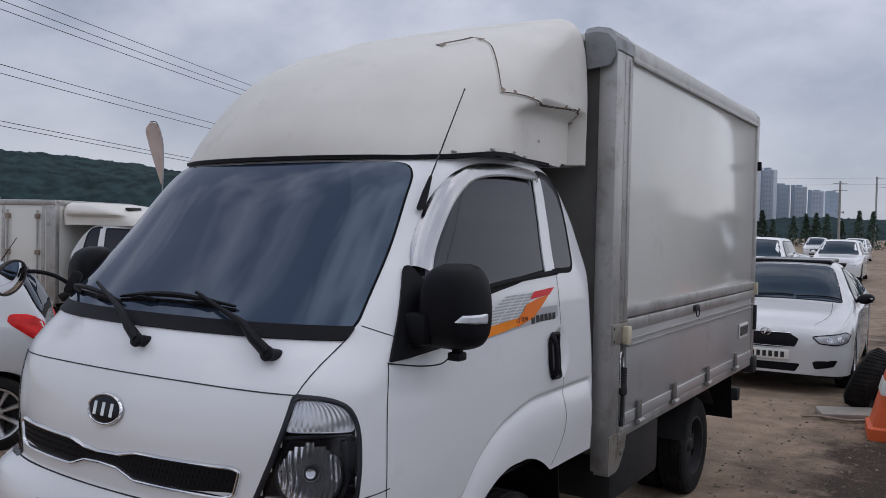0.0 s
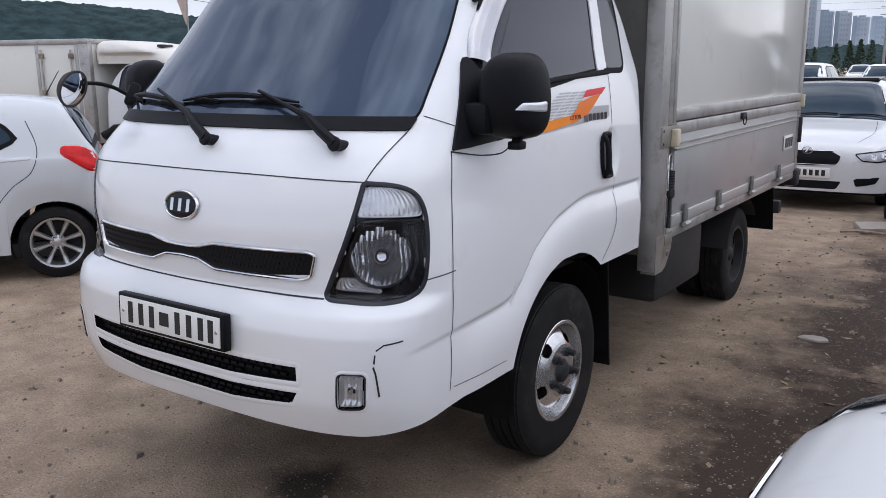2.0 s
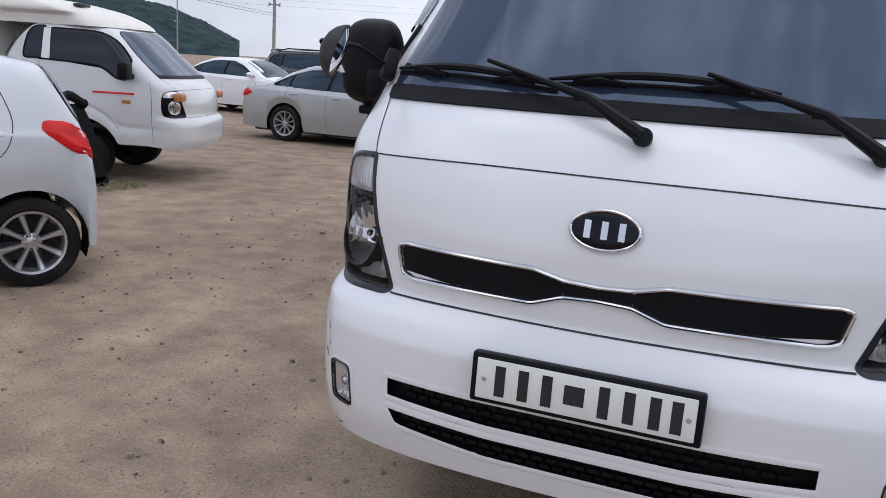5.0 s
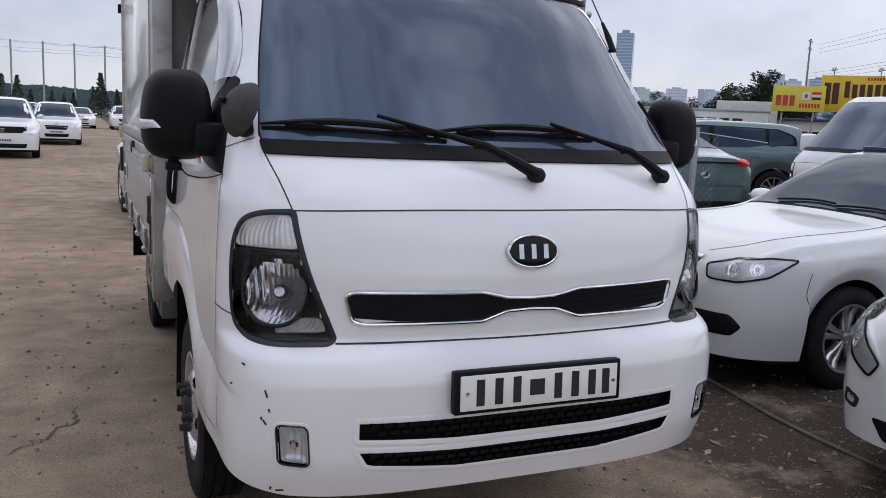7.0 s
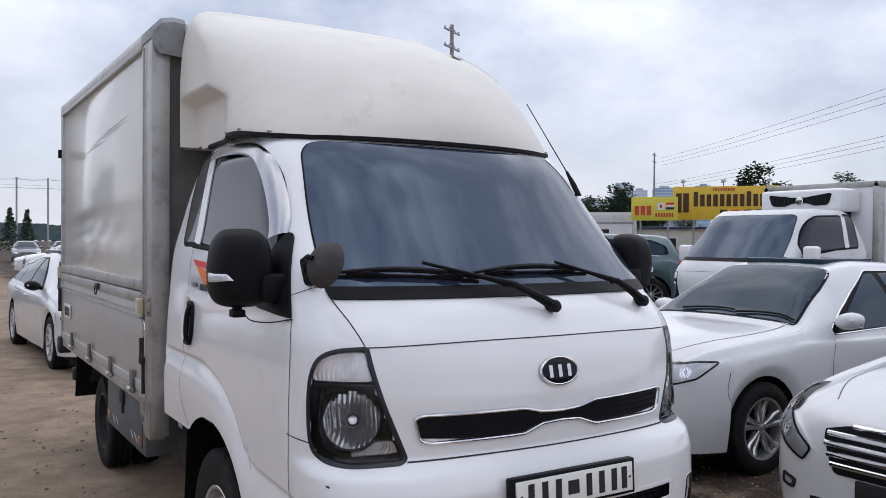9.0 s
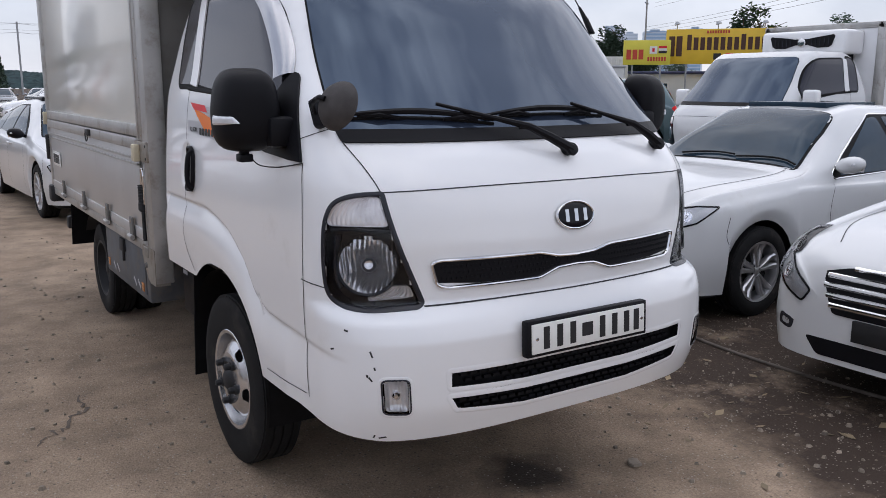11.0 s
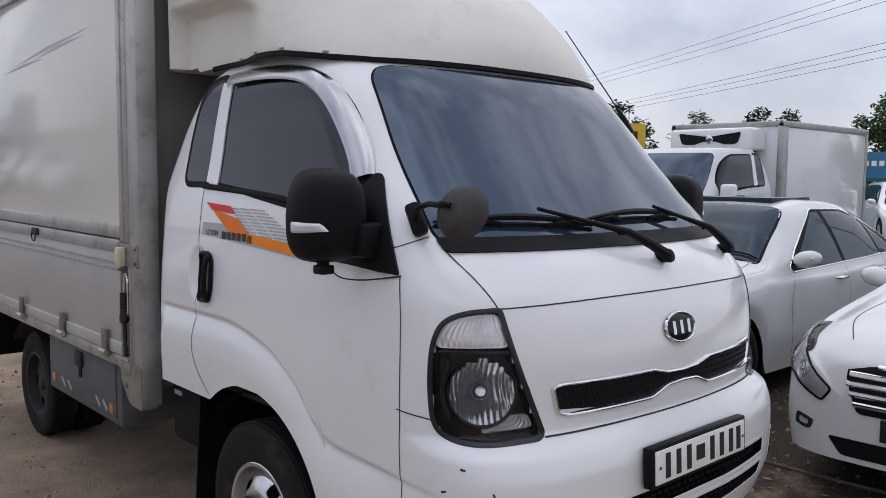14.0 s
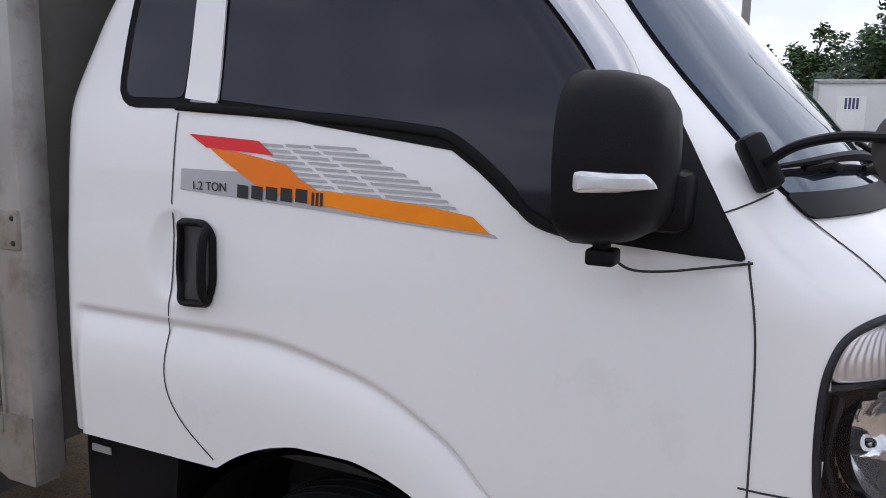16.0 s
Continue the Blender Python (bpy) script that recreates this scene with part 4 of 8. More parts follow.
        # black mirror foot at the front corner of the window
        tri = rounded([(0.450, 1.388), (0.72, 1.402), (0.82, 1.43), (0.75, 1.53), (0.675, 1.64), (0.655, 1.685), (0.632, 1.68), (0.56, 1.57)], [0.01, 0.03, 0.04, 0.06, 0.02, 0.01, 0.01, 0.05])
        part("mirror_foot", drape(skin, side, tri, 0.012, 0.014, 14, 10), PLASTIC, truck)
        mi = new("door_mirror")
        mi.parent = truck
        rings = []
        cx, cy, cz = sg * 0.966, 0.640, 1.559
        prof = [(-0.085, 0.30), (-0.08, 0.62), (-0.06, 0.82), (-0.03, 0.94), (0.01, 1.0), (0.05, 1.0), (0.06, 0.97)]
        for dy, f in prof:
            ring = []
            for k in range(36):
                a = 2 * math.pi * k / 36
                c, s = math.cos(a), math.sin(a)
                n = 3.4
                rx = 0.108 * f * abs(c) ** (2 / n) * (1 if c > 0 else -1)
                rz = 0.142 * f * abs(s) ** (2 / n) * (1 if s > 0 else -1)
                taper = 1 - 0.13 * max(0, rz / 0.142)
                ring.append(Vector((cx + rx * taper * sg, cy + dy + 0.03 * (rx * sg * sg / 0.108 + 1) ** 2 * 0.25, cz + rz)))
            rings.append(ring)
        shell = loft(rings)
        shell_skin = Skin(shell)
        part("mirror_shell", shell, PLASTIC, mi, "black plastic door mirror", sharp=60)
        part("mirror_pane", turned(box(-0.082, 0.082, -0.004, 0.004, -0.118, 0.108, 0.003), Matrix.Translation((cx, cy + 0.066, cz)) @ Matrix.Rotation(radians(9 * sg), 4, 'Z')), MIRROR, mi)
        part("mirror_arm", box(min(sg * 0.83, sg * 0.93), max(sg * 0.83, sg * 0.93), cy - 0.10, cy + 0.03, cz - 0.125, cz - 0.02, 0.02), PLASTIC, mi)
        ind = rounded([(sg * a, cz + c) for a, c in ((0.112, -0.016), (0.112, -0.050), (-0.010, -0.044), (0.014, -0.018))], 0.008)
        part("mirror_indicator", drape(shell_skin, corner_view(45 * sg, cx, cy), ind, 0.004, 0.006, 6, 12, 0.004), LENS, mi, "clear side repeater")
        part("indicator_reflector", drape(shell_skin, corner_view(45 * sg, cx, cy), grown(ind, -0.006), 0.0065, 0.004, 4, 10, 0.002), LAMP_SILVER, mi, "grey reflector in the clear lens")
        # small camera under the mirror and its cable
        cm = new("side_camera")
        cm.parent = truck
        part("camera_body", box(sg * 0.978 - 0.024, sg * 0.978 + 0.024, 0.64, 0.69, 1.382, 1.410, 0.006), PLASTIC, cm)
        part("camera_bracket", box(sg * 0.978 - 0.016, sg * 0.978 + 0.016, 0.655, 0.68, 1.405, 1.43, 0.004), PLASTIC, cm)
        part("camera_cable", tube(smooth_path([(sg * 0.96, 0.66, 1.40), (sg * 0.94, 0.63, 1.372), (sg * 0.90, 0.58, 1.366), (sg * 0.878, 0.52, 1.374), (sg * 0.862, 0.44, 1.388)]), 0.0025, 6), INK, cm)
        # door handle in its dish
        dh = new("door_handle")
        dh.parent = truck
        ho = rounded([(1.715, 1.372), (1.625, 1.372), (1.595, 1.34), (1.59, 1.23), (1.61, 1.17), (1.70, 1.165), (1.72, 1.25)], 0.02)
        part("handle_recess", drape(skin, side, grown(ho, -0.006), 0.003, 0.003, 10, 6), DISH_SHADE, dh)
        part("handle_frame", ribbon(skin, side, grown(ho, -0.008), 0.018, 0.004, 0.014, True, 0.012), PLASTIC, dh)
        hy = [sk(1.612, z)[0] + sk(1.612, z)[1] * lift for z, lift in ((1.355, 0.012), (1.33, 0.028), (1.27, 0.032), (1.21, 0.028), (1.185, 0.012))]
        part("handle_grip", tube(smooth_path(hy, 4), 0.011, 10), PLASTIC, dh)
        # door decal
        dc = new("door_decal")
        dc.parent = truck
        dec = lambda nm, pts, m, off: part(nm, drape(skin, side, [(a + 0.033, b - 0.003) for a, b in pts], off, 0.0, 6, 18), m, dc)
        dec("grey_band", [(1.675, 1.490), (1.675, 1.432), (1.277, 1.418), (0.868, 1.393), (0.885, 1.408), (1.25, 1.44), (1.48, 1.49)], DECAL_GREY, 0.0018)
        dec("amber_band", [(1.30, 1.452), (1.28, 1.424), (0.885, 1.400), (0.935, 1.440), (1.276, 1.462)], DECAL_AMBER, 0.0028)
        dec("orange_block", [(1.588, 1.540), (1.575, 1.528), (1.44, 1.455), (1.28, 1.426), (1.276, 1.462), (1.335, 1.48), (1.386, 1.522)], REFLECT_ORANGE, 0.0032)
        dec("red_block", [(1.655, 1.570), (1.60, 1.540), (1.41, 1.530), (1.452, 1.560)], DECAL_RED, 0.0028)
        for k in range(10):
            z = 1.556 - 0.0118 * k
            y0 = 1.455 - 0.0165 * k
            y1 = 1.20 - 0.030 * k if k < 7 else 1.0 - 0.018 * (k - 7)
            for f0, f1 in ((0, 0.26), (0.29, 0.55), (0.58, 1.0)):
                ya, yb = y0 + (y1 - y0) * f0, y0 + (y1 - y0) * f1
                dec("grey_stripe", [(ya, z), (ya - 0.006, z - 0.0062), (yb - 0.006, z - 0.0082), (yb, z - 0.002)], DECAL_GREY, 0.0022)
        for k in range(5):
            y = (1.505 if sg < 0 else 1.645) - 0.040 * k
            dec("name_bar", [(y, 1.462), (y - 0.031, 1.461), (y - 0.031, 1.431), (y, 1.433)], INK, 0.0042)
        for k in range(3):
            y = (1.303 if sg < 0 else 1.440) - 0.011 * k
            dec("name_bar", [(y, 1.456), (y - 0.007, 1.456), (y - 0.007, 1.428), (y, 1.428)], INK, 0.0042)
        hp, nr = sk(1.621 if sg < 0 else 1.36, 1.449)
        rot = Matrix(((0, 0, sg), (sg, 0, 0), (0, 1, 0))).to_4x4()
        lettering("decal_text", "1.2 TON", 0.028, INK, dc, Matrix.Translation(hp + nr * 0.004) @ rot, 0.0005)
    # round kerb mirror on the right front corner
    km = new("kerb_mirror")
    km.parent = truck
    hp = Vector((-0.800, 0.445, 1.555))
    part("mirror_bracket", turned(box(-0.024, 0.024, -0.014, 0.030, -0.052, 0.052, 0.014), Matrix.Translation(hp) @ Matrix.Rotation(radians(-28), 4, "X") @ Matrix.Rotation(radians(-50), 4, "Z")), PLASTIC, km)
    head = Vector((-0.840, 0.205, 1.582))
    part("mirror_stalk", tube(smooth_path([hp + Vector((-0.015, -0.01, 0.0)), (-0.842, 0.39, 1.585), (-0.858, 0.325, 1.602), (-0.884, 0.258, 1.603), head + Vector((-0.058, 0.012, 0.026)), head + Vector((-0.050, -0.006, 0.022))]), 0.0085, 8), PLASTIC, km)
    ax = Vector((1.0, 0.30, -0.36)).normalized()
    q = Vector((1, 0, 0)).rotation_difference(ax).to_matrix().to_4x4()
    part("mirror_bowl", turned(lathe([(0.0, -0.050), (0.02, -0.049), (0.045, -0.040), (0.064, -0.025), (0.076, -0.007), (0.079, 0.003), (0.074, 0.006), (0.068, 0.003)], 40), Matrix.Translation(head) @ q), DUSTY, km, "dusty round kerb mirror")
    part("mirror_disc", turned(lathe([(0.0, 0.020), (0.02, 0.0187), (0.04, 0.0146), (0.056, 0.0092), (0.070, 0.003)], 40), Matrix.Translation(head) @ q), MIRROR, km)
    # wheels
    for sg in (1, -1):
        m = pose(sg * 0.765, FW_Y, 0.375, 0, 0, 0 if sg > 0 else 180)
        wheel(truck, m @ Matrix.Rotation(0.4, 4, "X"), 0.375, 0.185, 0.213, "truck", rim_mat=STEEL)
        for inner in (0, 1):
            wheel(truck, pose(sg * (0.72 - 0.20 * inner), RW_Y, 0.332, 0, 0, 0 if sg > 0 else 180), 0.332, 0.17, 0.195, "truck", rim_mat=FRAME, nuts=0)
        # inner arch and mud flaps
        arc = [(1.29 + 0.47 * math.cos(a), 0.42 + 0.44 * math.sin(a)) for a in spread(radians(-12), radians(195), 24)]
        rows = [[Vector((sg * x, y, z)) for y, z in arc] for x in (0.862, 0.60, 0.40)]
        part("wheel_arch_liner", loft(rows, closed=False), RUBBER, truck)
        fl = bmesh.new()
        loft([[Vector((sg * x, 1.74 + yy + 0.06 * t, 0.80 - 0.56 * t)) for x, yy in ((0.86, 0), (0.60, 0), (0.60, 0.012), (0.86, 0.012))] for t in spread(0, 1, 6)], bm=fl)
        part("mud_flap", fl, RUBBER, truck)
        fl = bmesh.new()
        loft([[Vector((sg * x, 4.80 + yy + 0.10 * t, 0.86 - 0.46 * t)) for x, yy in ((0.88, 0), (0.46, 0), (0.46, 0.012), (0.88, 0.012))] for t in spread(0, 1, 6)], bm=fl)
        part("mud_flap", fl, RUBBER, truck)
        arc = [(RW_Y + 0.40 * math.cos(a), 0.34 + 0.40 * math.sin(a)) for a in spread(radians(35), radians(165), 14)]
        part("rear_mudguard", loft([[Vector((sg * x, y, z)) for y, z in arc] for x in (0.84, 0.45)], closed=False), FRAME, truck)
        part("chassis_rail", box(min(sg * 0.34, sg * 0.42), max(sg * 0.34, sg * 0.42), 0.5, 5.25, 0.52, 0.66, 0.006), FRAME, truck)
    part("rear_axle", tube([(-0.6, RW_Y, 0.332), (-0.12, RW_Y, 0.332), (0, RW_Y, 0.332), (0.12, RW_Y, 0.332), (0.6, RW_Y, 0.332)], [0.05, 0.06, 0.15, 0.06, 0.05], 16), FRAME, truck)
    part("front_axle", tube([(-0.7, FW_Y, 0.34), (0.7, FW_Y, 0.34)], 0.045, 10), FRAME, truck)
    part("engine_sump", box(-0.35, 0.35, 0.5, 1.9, 0.36, 0.8, 0.05), FRAME, truck)
    part("cab_floor", box(-0.80, 0.80, 0.30, 2.08, 0.80, 0.84, 0.01), FRAME, truck)
    part("fuel_tank", box(0.48, 0.84, 2.46, 3.25, 0.38, 0.74, 0.04), FRAME, truck, "dark fuel tank under the box")
    part("battery_box", box(-0.80, -0.48, 1.78, 2.15, 0.48, 0.76, 0.02), PLASTIC, truck)
    part("battery_bar", turned(box(-0.002, 0.002, -0.035, 0.035, -0.010, 0.010), pose(-0.803, 2.08, 0.70)), DECAL_GREY, truck)
    # tool box hung under the right side
    tb = new("tool_box")
    tb.parent = truck
    part("tool_box_body", box(-0.86, -0.50, 2.60, 3.70, 0.42, 0.78, 0.015), BLUEGREY, tb, "faded blue-grey steel tool box")
    part("tool_box_door", box(-0.868, -0.858, 2.66, 3.64, 0.46, 0.75, 0.006), BLUEGREY, tb)
    part("tool_box_latch", box(-0.885, -0.866, 3.10, 3.20, 0.64, 0.72, 0.006), FRAME, tb)
    part("tool_box_grip", box(-0.882, -0.866, 3.13, 3.15, 0.58, 0.70, 0.004), FRAME, tb)
    for y in (2.69, 3.56):
        part("amber_reflector", box(-0.873, -0.866, y, y + 0.05, 0.475, 0.525, 0.002), AMBER, tb)
    for y in (2.80, 2.90, 3.33, 3.43):
        part("safety_mark", turned(box(-0.001, 0.001, -0.035, 0.035, -0.008, 0.008), Matrix.Translation((-0.8695, y, 0.50)) @ Matrix.Rotation(radians(35), 4, "X")), DECAL_GREY, tb)

    # fairing over the cab
    FW = [(2.05, 0.79), (2.15, 0.80), (2.4, 0.80), (2.6, 0.79), (2.75, 0.765), (2.83, 0.715), (2.86, 0.655)]
    FYF = [(2.05, 0.775), (2.15, 0.795), (2.3, 0.88), (2.45, 1.035), (2.55, 1.19), (2.65, 1.41), (2.75, 1.71), (2.83, 2.0), (2.86, 2.06)]
    FYC = [(2.05, 1.20), (2.3, 1.45), (2.6, 1.75), (2.75, 2.0), (2.86, 2.12)]
    FN = [(2.05, 2.5), (2.3, 2.15), (2.6, 2.0), (2.86, 2.0)]
    FYB = [(2.05, 2.17), (2.86, 2.19)]

    def fair_low(x, y):
        return 2.085 + 0.026 * min(1, max(0, (y - 0.9) / 0.3)) + 0.016 * math.sin(min(1, max(0, (y - 1.0) / 1.2)) * math.pi) + (0.02 if y > 2.0 else 0)

    def fair_dent(x, y, z):
        if abs(x) < 0.5:
            return 0.004 * noise.noise((x * 4, y * 4, z * 4))
        s = min(1, max(0, (y - 1.30) / 0.35))
        edge = 2.30 + 0.09 * s
        t = min(1, max(0, (edge - z) / 0.05))
        return -0.085 * s * s * (3 - 2 * s) * t * t * (3 - 2 * t) + 0.006 * noise.noise((x * 3, y * 3, z * 3))

    fb = cab_skin(FW, FYF, FYC, FN, FYB, spread(2.08, 2.86, 54), fair_low, fair_dent, 30, 40)
    fs = Skin(fb)
    part("roof_fairing", fb, FIBRE, truck, "aged white fibreglass roof fairing, cracked and patched", sharp=60)
    part("fairing_seal", loft([[Vector((p.x * k, p.y + dy, p.z + dz)) for k, dy, dz in ((1.008, -0.008, 0.004), (1.010, -0.010, -0.012), (0.985, 0.01, -0.014))] for p in fair_edge(FW, FYF, FYC, FN, fair_low)], closed=False), RUBBER, truck)
    # a broken piece on its left, stuck back along rust-stained seams
    fv = corner_view(60)
    for ln, w in (([(1.40, 2.605), (1.44, 2.622), (1.52, 2.645), (1.585, 2.668)], 0.016), ([(1.585, 2.668), (1.592, 2.62), (1.57, 2.56), (1.55, 2.50), (1.535, 2.43), (1.53, 2.375)], 0.012), ([(1.53, 2.375), (1.66, 2.378), (1.80, 2.372), (1.95, 2.378), (2.08, 2.385), (2.16, 2.378), (2.175, 2.335)], 0.012)):
        part("repair_seam", ribbon(fs, fv, smooth_2d(ln), w * 1.5, 0.001, 0.004, False, 0.02), FIBRE, truck, "smeared repair seam")
        part("crack", ribbon(fs, fv, smooth_2d(ln), w * 0.45, 0.0055, 0, False, 0.02), CRACK, truck, "dark brown crack")
    for a, b, r in ((1.41, 2.607, 0.022), (1.59, 2.65, 0.02), (1.535, 2.385, 0.02), (1.60, 2.385, 0.016), (1.72, 2.378, 0.014), (2.02, 2.388, 0.016), (2.14, 2.39, 0.018), (2.17, 2.34, 0.018), (1.88, 2.22, 0.014)):
        blot = [(a + r * (0.6 + 0.3 * math.sin(3 * q + a * 9)) * math.cos(q), b + r * 0.5 * (1 + 0.3 * math.cos(2 * q + b * 7)) * math.sin(q)) for q in spread(0, 2 * math.pi, 15)[:-1]]
        part("rust_blot", drape(fs, fv, blot, 0.0062, 0.0, 6, 6), RUST, truck)
    for sg in (1, -1):
        for y in (1.02, 1.20, 1.40, 1.62):
            hp, nr = fs.hit(Vector((sg * 3, y, fair_low(0.8, y) + 0.012)), Vector((-sg, 0, 0)))
            part("fairing_clip", box(hp.x - 0.008, hp.x + 0.008, y - 0.012, y + 0.012, hp.z - 0.004, hp.z + 0.004, 0.003), ALU, truck)

    # the box body
    bx = new("cargo_box")
    bx.parent = truck
    X = BOX_X
    # the wall's colour carries the shade of the gap behind the cab
    part("front_wall", box(-X + 0.05, X - 0.05, BOX_F + 0.03, BOX_F + 0.07, 0.70, BOX_T - 0.04), GRIME_SHADE, bx)
    part("rear_wall", box(-X + 0.05, X - 0.05, BOX_R - 0.07, BOX_R - 0.02, 0.78, BOX_T - 0.04), BOXWHITE, bx)
    part("roof_panel", box(-X + 0.06, X - 0.06, BOX_F + 0.05, BOX_R - 0.05, BOX_T - 0.03, BOX_T + 0.01, 0.01), BOXWHITE, bx)
    part("box_floor", box(-X + 0.04, X - 0.04, BOX_F + 0.05, BOX_R - 0.03, 0.74, 0.82, 0.006), FRAME, bx)
    for sg in (1, -1):
        xx = lambda a, b: (min(sg * a, sg * b), max(sg * a, sg * b))
        part("side_panel", box(*xx(X - 0.035, X - 0.012), 2.40, BOX_R - 0.06, 1.42, BOX_T - 0.07, 0.004), BOXWHITE, bx, "white wing panel with a faint reflection")
        part("drop_gate", box(*xx(X - 0.03, X - 0.004), 2.44, BOX_R - 0.07, 0.84, 1.36, 0.004), ALU_PANEL, bx, "bare aluminium drop-side gate")
        part("gate_top_rail", box(*xx(X - 0.035, X + 0.012), 2.41, BOX_R - 0.06, 1.31, 1.372, 0.006), ALU, bx)
        part("wing_lower_rail", box(*xx(X - 0.035, X + 0.006), 2.41, BOX_R - 0.06, 1.378, 1.44, 0.006), ALU, bx)
        part("gate_rib", box(*xx(X - 0.02, X + 0.006), 2.44, BOX_R - 0.07, 1.255, 1.268, 0.002), ALU, bx)
        part("gate_rib", box(*xx(X - 0.02, X + 0.006), 2.44, BOX_R - 0.07, 1.225, 1.236, 0.002), ALU, bx)
        part("gate_bottom_rail", box(*xx(X - 0.03, X + 0.004), 2.42, BOX_R - 0.06, 0.825, 0.885, 0.003), ALU_PANEL, bx)
        part("sub_rail", box(*xx(X - 0.06, X - 0.0), 2.36, BOX_R - 0.03, 0.765, 0.822, 0.006), ALU, bx)
        # front corner post with a folded edge
        part("corner_post", box(*xx(X - 0.09, X + 0.003), BOX_F, BOX_F + 0.112, 0.625, BOX_T - 0.10, 0.006), ALU, bx, "weathered aluminium corner post")
        part("post_flange", box(*xx(X - 0.05, X + 0.004), BOX_F + 0.114, BOX_F + 0.225, 1.36, BOX_T - 0.10, 0.008), ALU, bx)
        part("post_edge", box(*xx(X - 0.02, X + 0.010), BOX_F + 0.165, BOX_F + 0.18, 1.37, BOX_T - 0.12, 0.003), ALU, bx)
        # back plate coloured dark to stand for the deep recess's shade
        part("latch_recess", box(*xx(X - 0.06, X - 0.028), BOX_F + 0.105, BOX_F + 0.25, 0.76, 1.37, 0.004), GRIME_SHADE, bx)
        part("recess_edge", box(*xx(X - 0.03, X + 0.008), BOX_F + 0.106, BOX_F + 0.116, 0.80, 1.26, 0.002), ALU, bx)
        plate = [(BOX_F + 0.004, 0.612), (BOX_F + 0.11, 0.612), (BOX_F + 0.155, 0.63), (BOX_F + 0.232, 0.715), (BOX_F + 0.236, 0.805), (BOX_F + 0.004, 0.805)]
        part("post_foot", loft([[Vector((sg * x, y, z)) for y, z in plate] for x in (X - 0.07, X + 0.006)]), FOOT, bx, "rust-streaked post foot with a chamfered corner", sharp=20)
        part("foot_cover", box(*xx(X + 0.0, X + 0.011), BOX_F + 0.118, BOX_F + 0.232, 0.745, 0.80, 0.004), FOOT, bx)
        part("foot_bolt", lathe_at(0.018, (sg * (X + 0.006), BOX_F + 0.17, 0.700), sg), GRIME_SHADE, bx)
        part("rear_post", box(*xx(X - 0.06, X + 0.006), BOX_R - 0.075, BOX_R, 0.70, BOX_T - 0.06, 0.008), ALU, bx)
        part("bracket", box(*xx(X - 0.02, X + 0.014), BOX_F + 0.004, BOX_F + 0.245, 1.255, 1.36, 0.006), FOOT, bx, "stained bracket plate")
        for z in (1.275, 1.34):
            part("bracket_bolt", lathe_at(0.008, (sg * (X + 0.014), BOX_F + 0.02, z), sg), FRAME, bx)
        part("side_lamp", box(*xx(X + 0.012, X + 0.05), BOX_F + 0.125, BOX_F + 0.175, 1.255, 1.345, 0.010), CREAM, bx, "yellowed marker lamp")
        # rounded top rail and its cast corner cap
        arc = [(X - 0.09 + 0.095 * math.cos(a), BOX_T - 0.075 + 0.09 * math.sin(a)) for a in spread(radians(-15), radians(100), 9)]
        part("top_rail", loft([[Vector((sg * x, y, z)) for x, z in arc] + [Vector((sg * (X - 0.12), y, BOX_T - 0.10))] for y in spread(BOX_F + 0.10, BOX_R - 0.02, 12)]), ALU, bx, sharp=50)
        part("rail_lip", box(*xx(X - 0.02, X + 0.010), 2.40, BOX_R - 0.05, BOX_T - 0.125, BOX_T - 0.098, 0.003), ALU, bx)
        cap = bmesh.new()
        arc2 = [(X - 0.09 + 0.100 * math.cos(a), BOX_T - 0.075 + 0.095 * math.sin(a)) for a in spread(radians(-50), radians(95), 5)]
        loft([[Vector((sg * x, y, z - dz)) for x, z in arc2] + [Vector((sg * (X - 0.16), y, BOX_T + 0.015 - dz)), Vector((sg * (X - 0.14), y, BOX_T - 0.16 - dz))] for y, dz in ((BOX_F - 0.03, 0.03), (BOX_F - 0.005, 0.0), (BOX_F + 0.10, 0.0), (BOX_F + 0.235, 0.0), (BOX_F + 0.24, 0.008))], bm=cap)
        part("corner_cap", cap, GALV_DULL, bx, "dull cast corner cap", sharp=20)
        part("corner_cap_rear", loft([[Vector((sg * x, y, z)) for x, z in arc2] + [Vector((sg * (X - 0.14), y, BOX_T - 0.12))] for y in (BOX_R - 0.09, BOX_R + 0.004)]), ALU, bx)
        for z in spread(1.5, 2.6, 7):
            part("rivet", lathe_at(0.006, (sg * (X + 0.004), BOX_F + 0.20, z), sg), ALU, bx)
        for z in spread(1.0, 2.55, 9):
            part("rivet", lathe_at(0.005, (sg * (X + 0.004), BOX_F + 0.125, z), sg), RUST, bx)
        for y in (2.60, 3.22, 3.95, 4.72):
            hg = new("gate_hinge")
            hg.parent = bx
            part("hinge_plate", box(*xx(X + 0.008, X + 0.022), y - 0.03, y + 0.03, 0.80, 0.93, 0.004), GRIME_SHADE, hg)
            part("hinge_knuckle", tube([(sg * (X + 0.024), y - 0.04, 0.82), (sg * (X + 0.024), y + 0.04, 0.82)], 0.014, 10), ALU, hg)
            part("hinge_bolt", lathe_at(0.010, (sg * (X + 0.022), y, 0.905), sg), RUST, hg)
        for y in (3.62,):
            la = new("gate_latch")
            la.parent = bx
            part("latch_body", box(*xx(X + 0.006, X + 0.03), y - 0.045, y + 0.045, 1.325, 1.365, 0.006), FRAME, la)
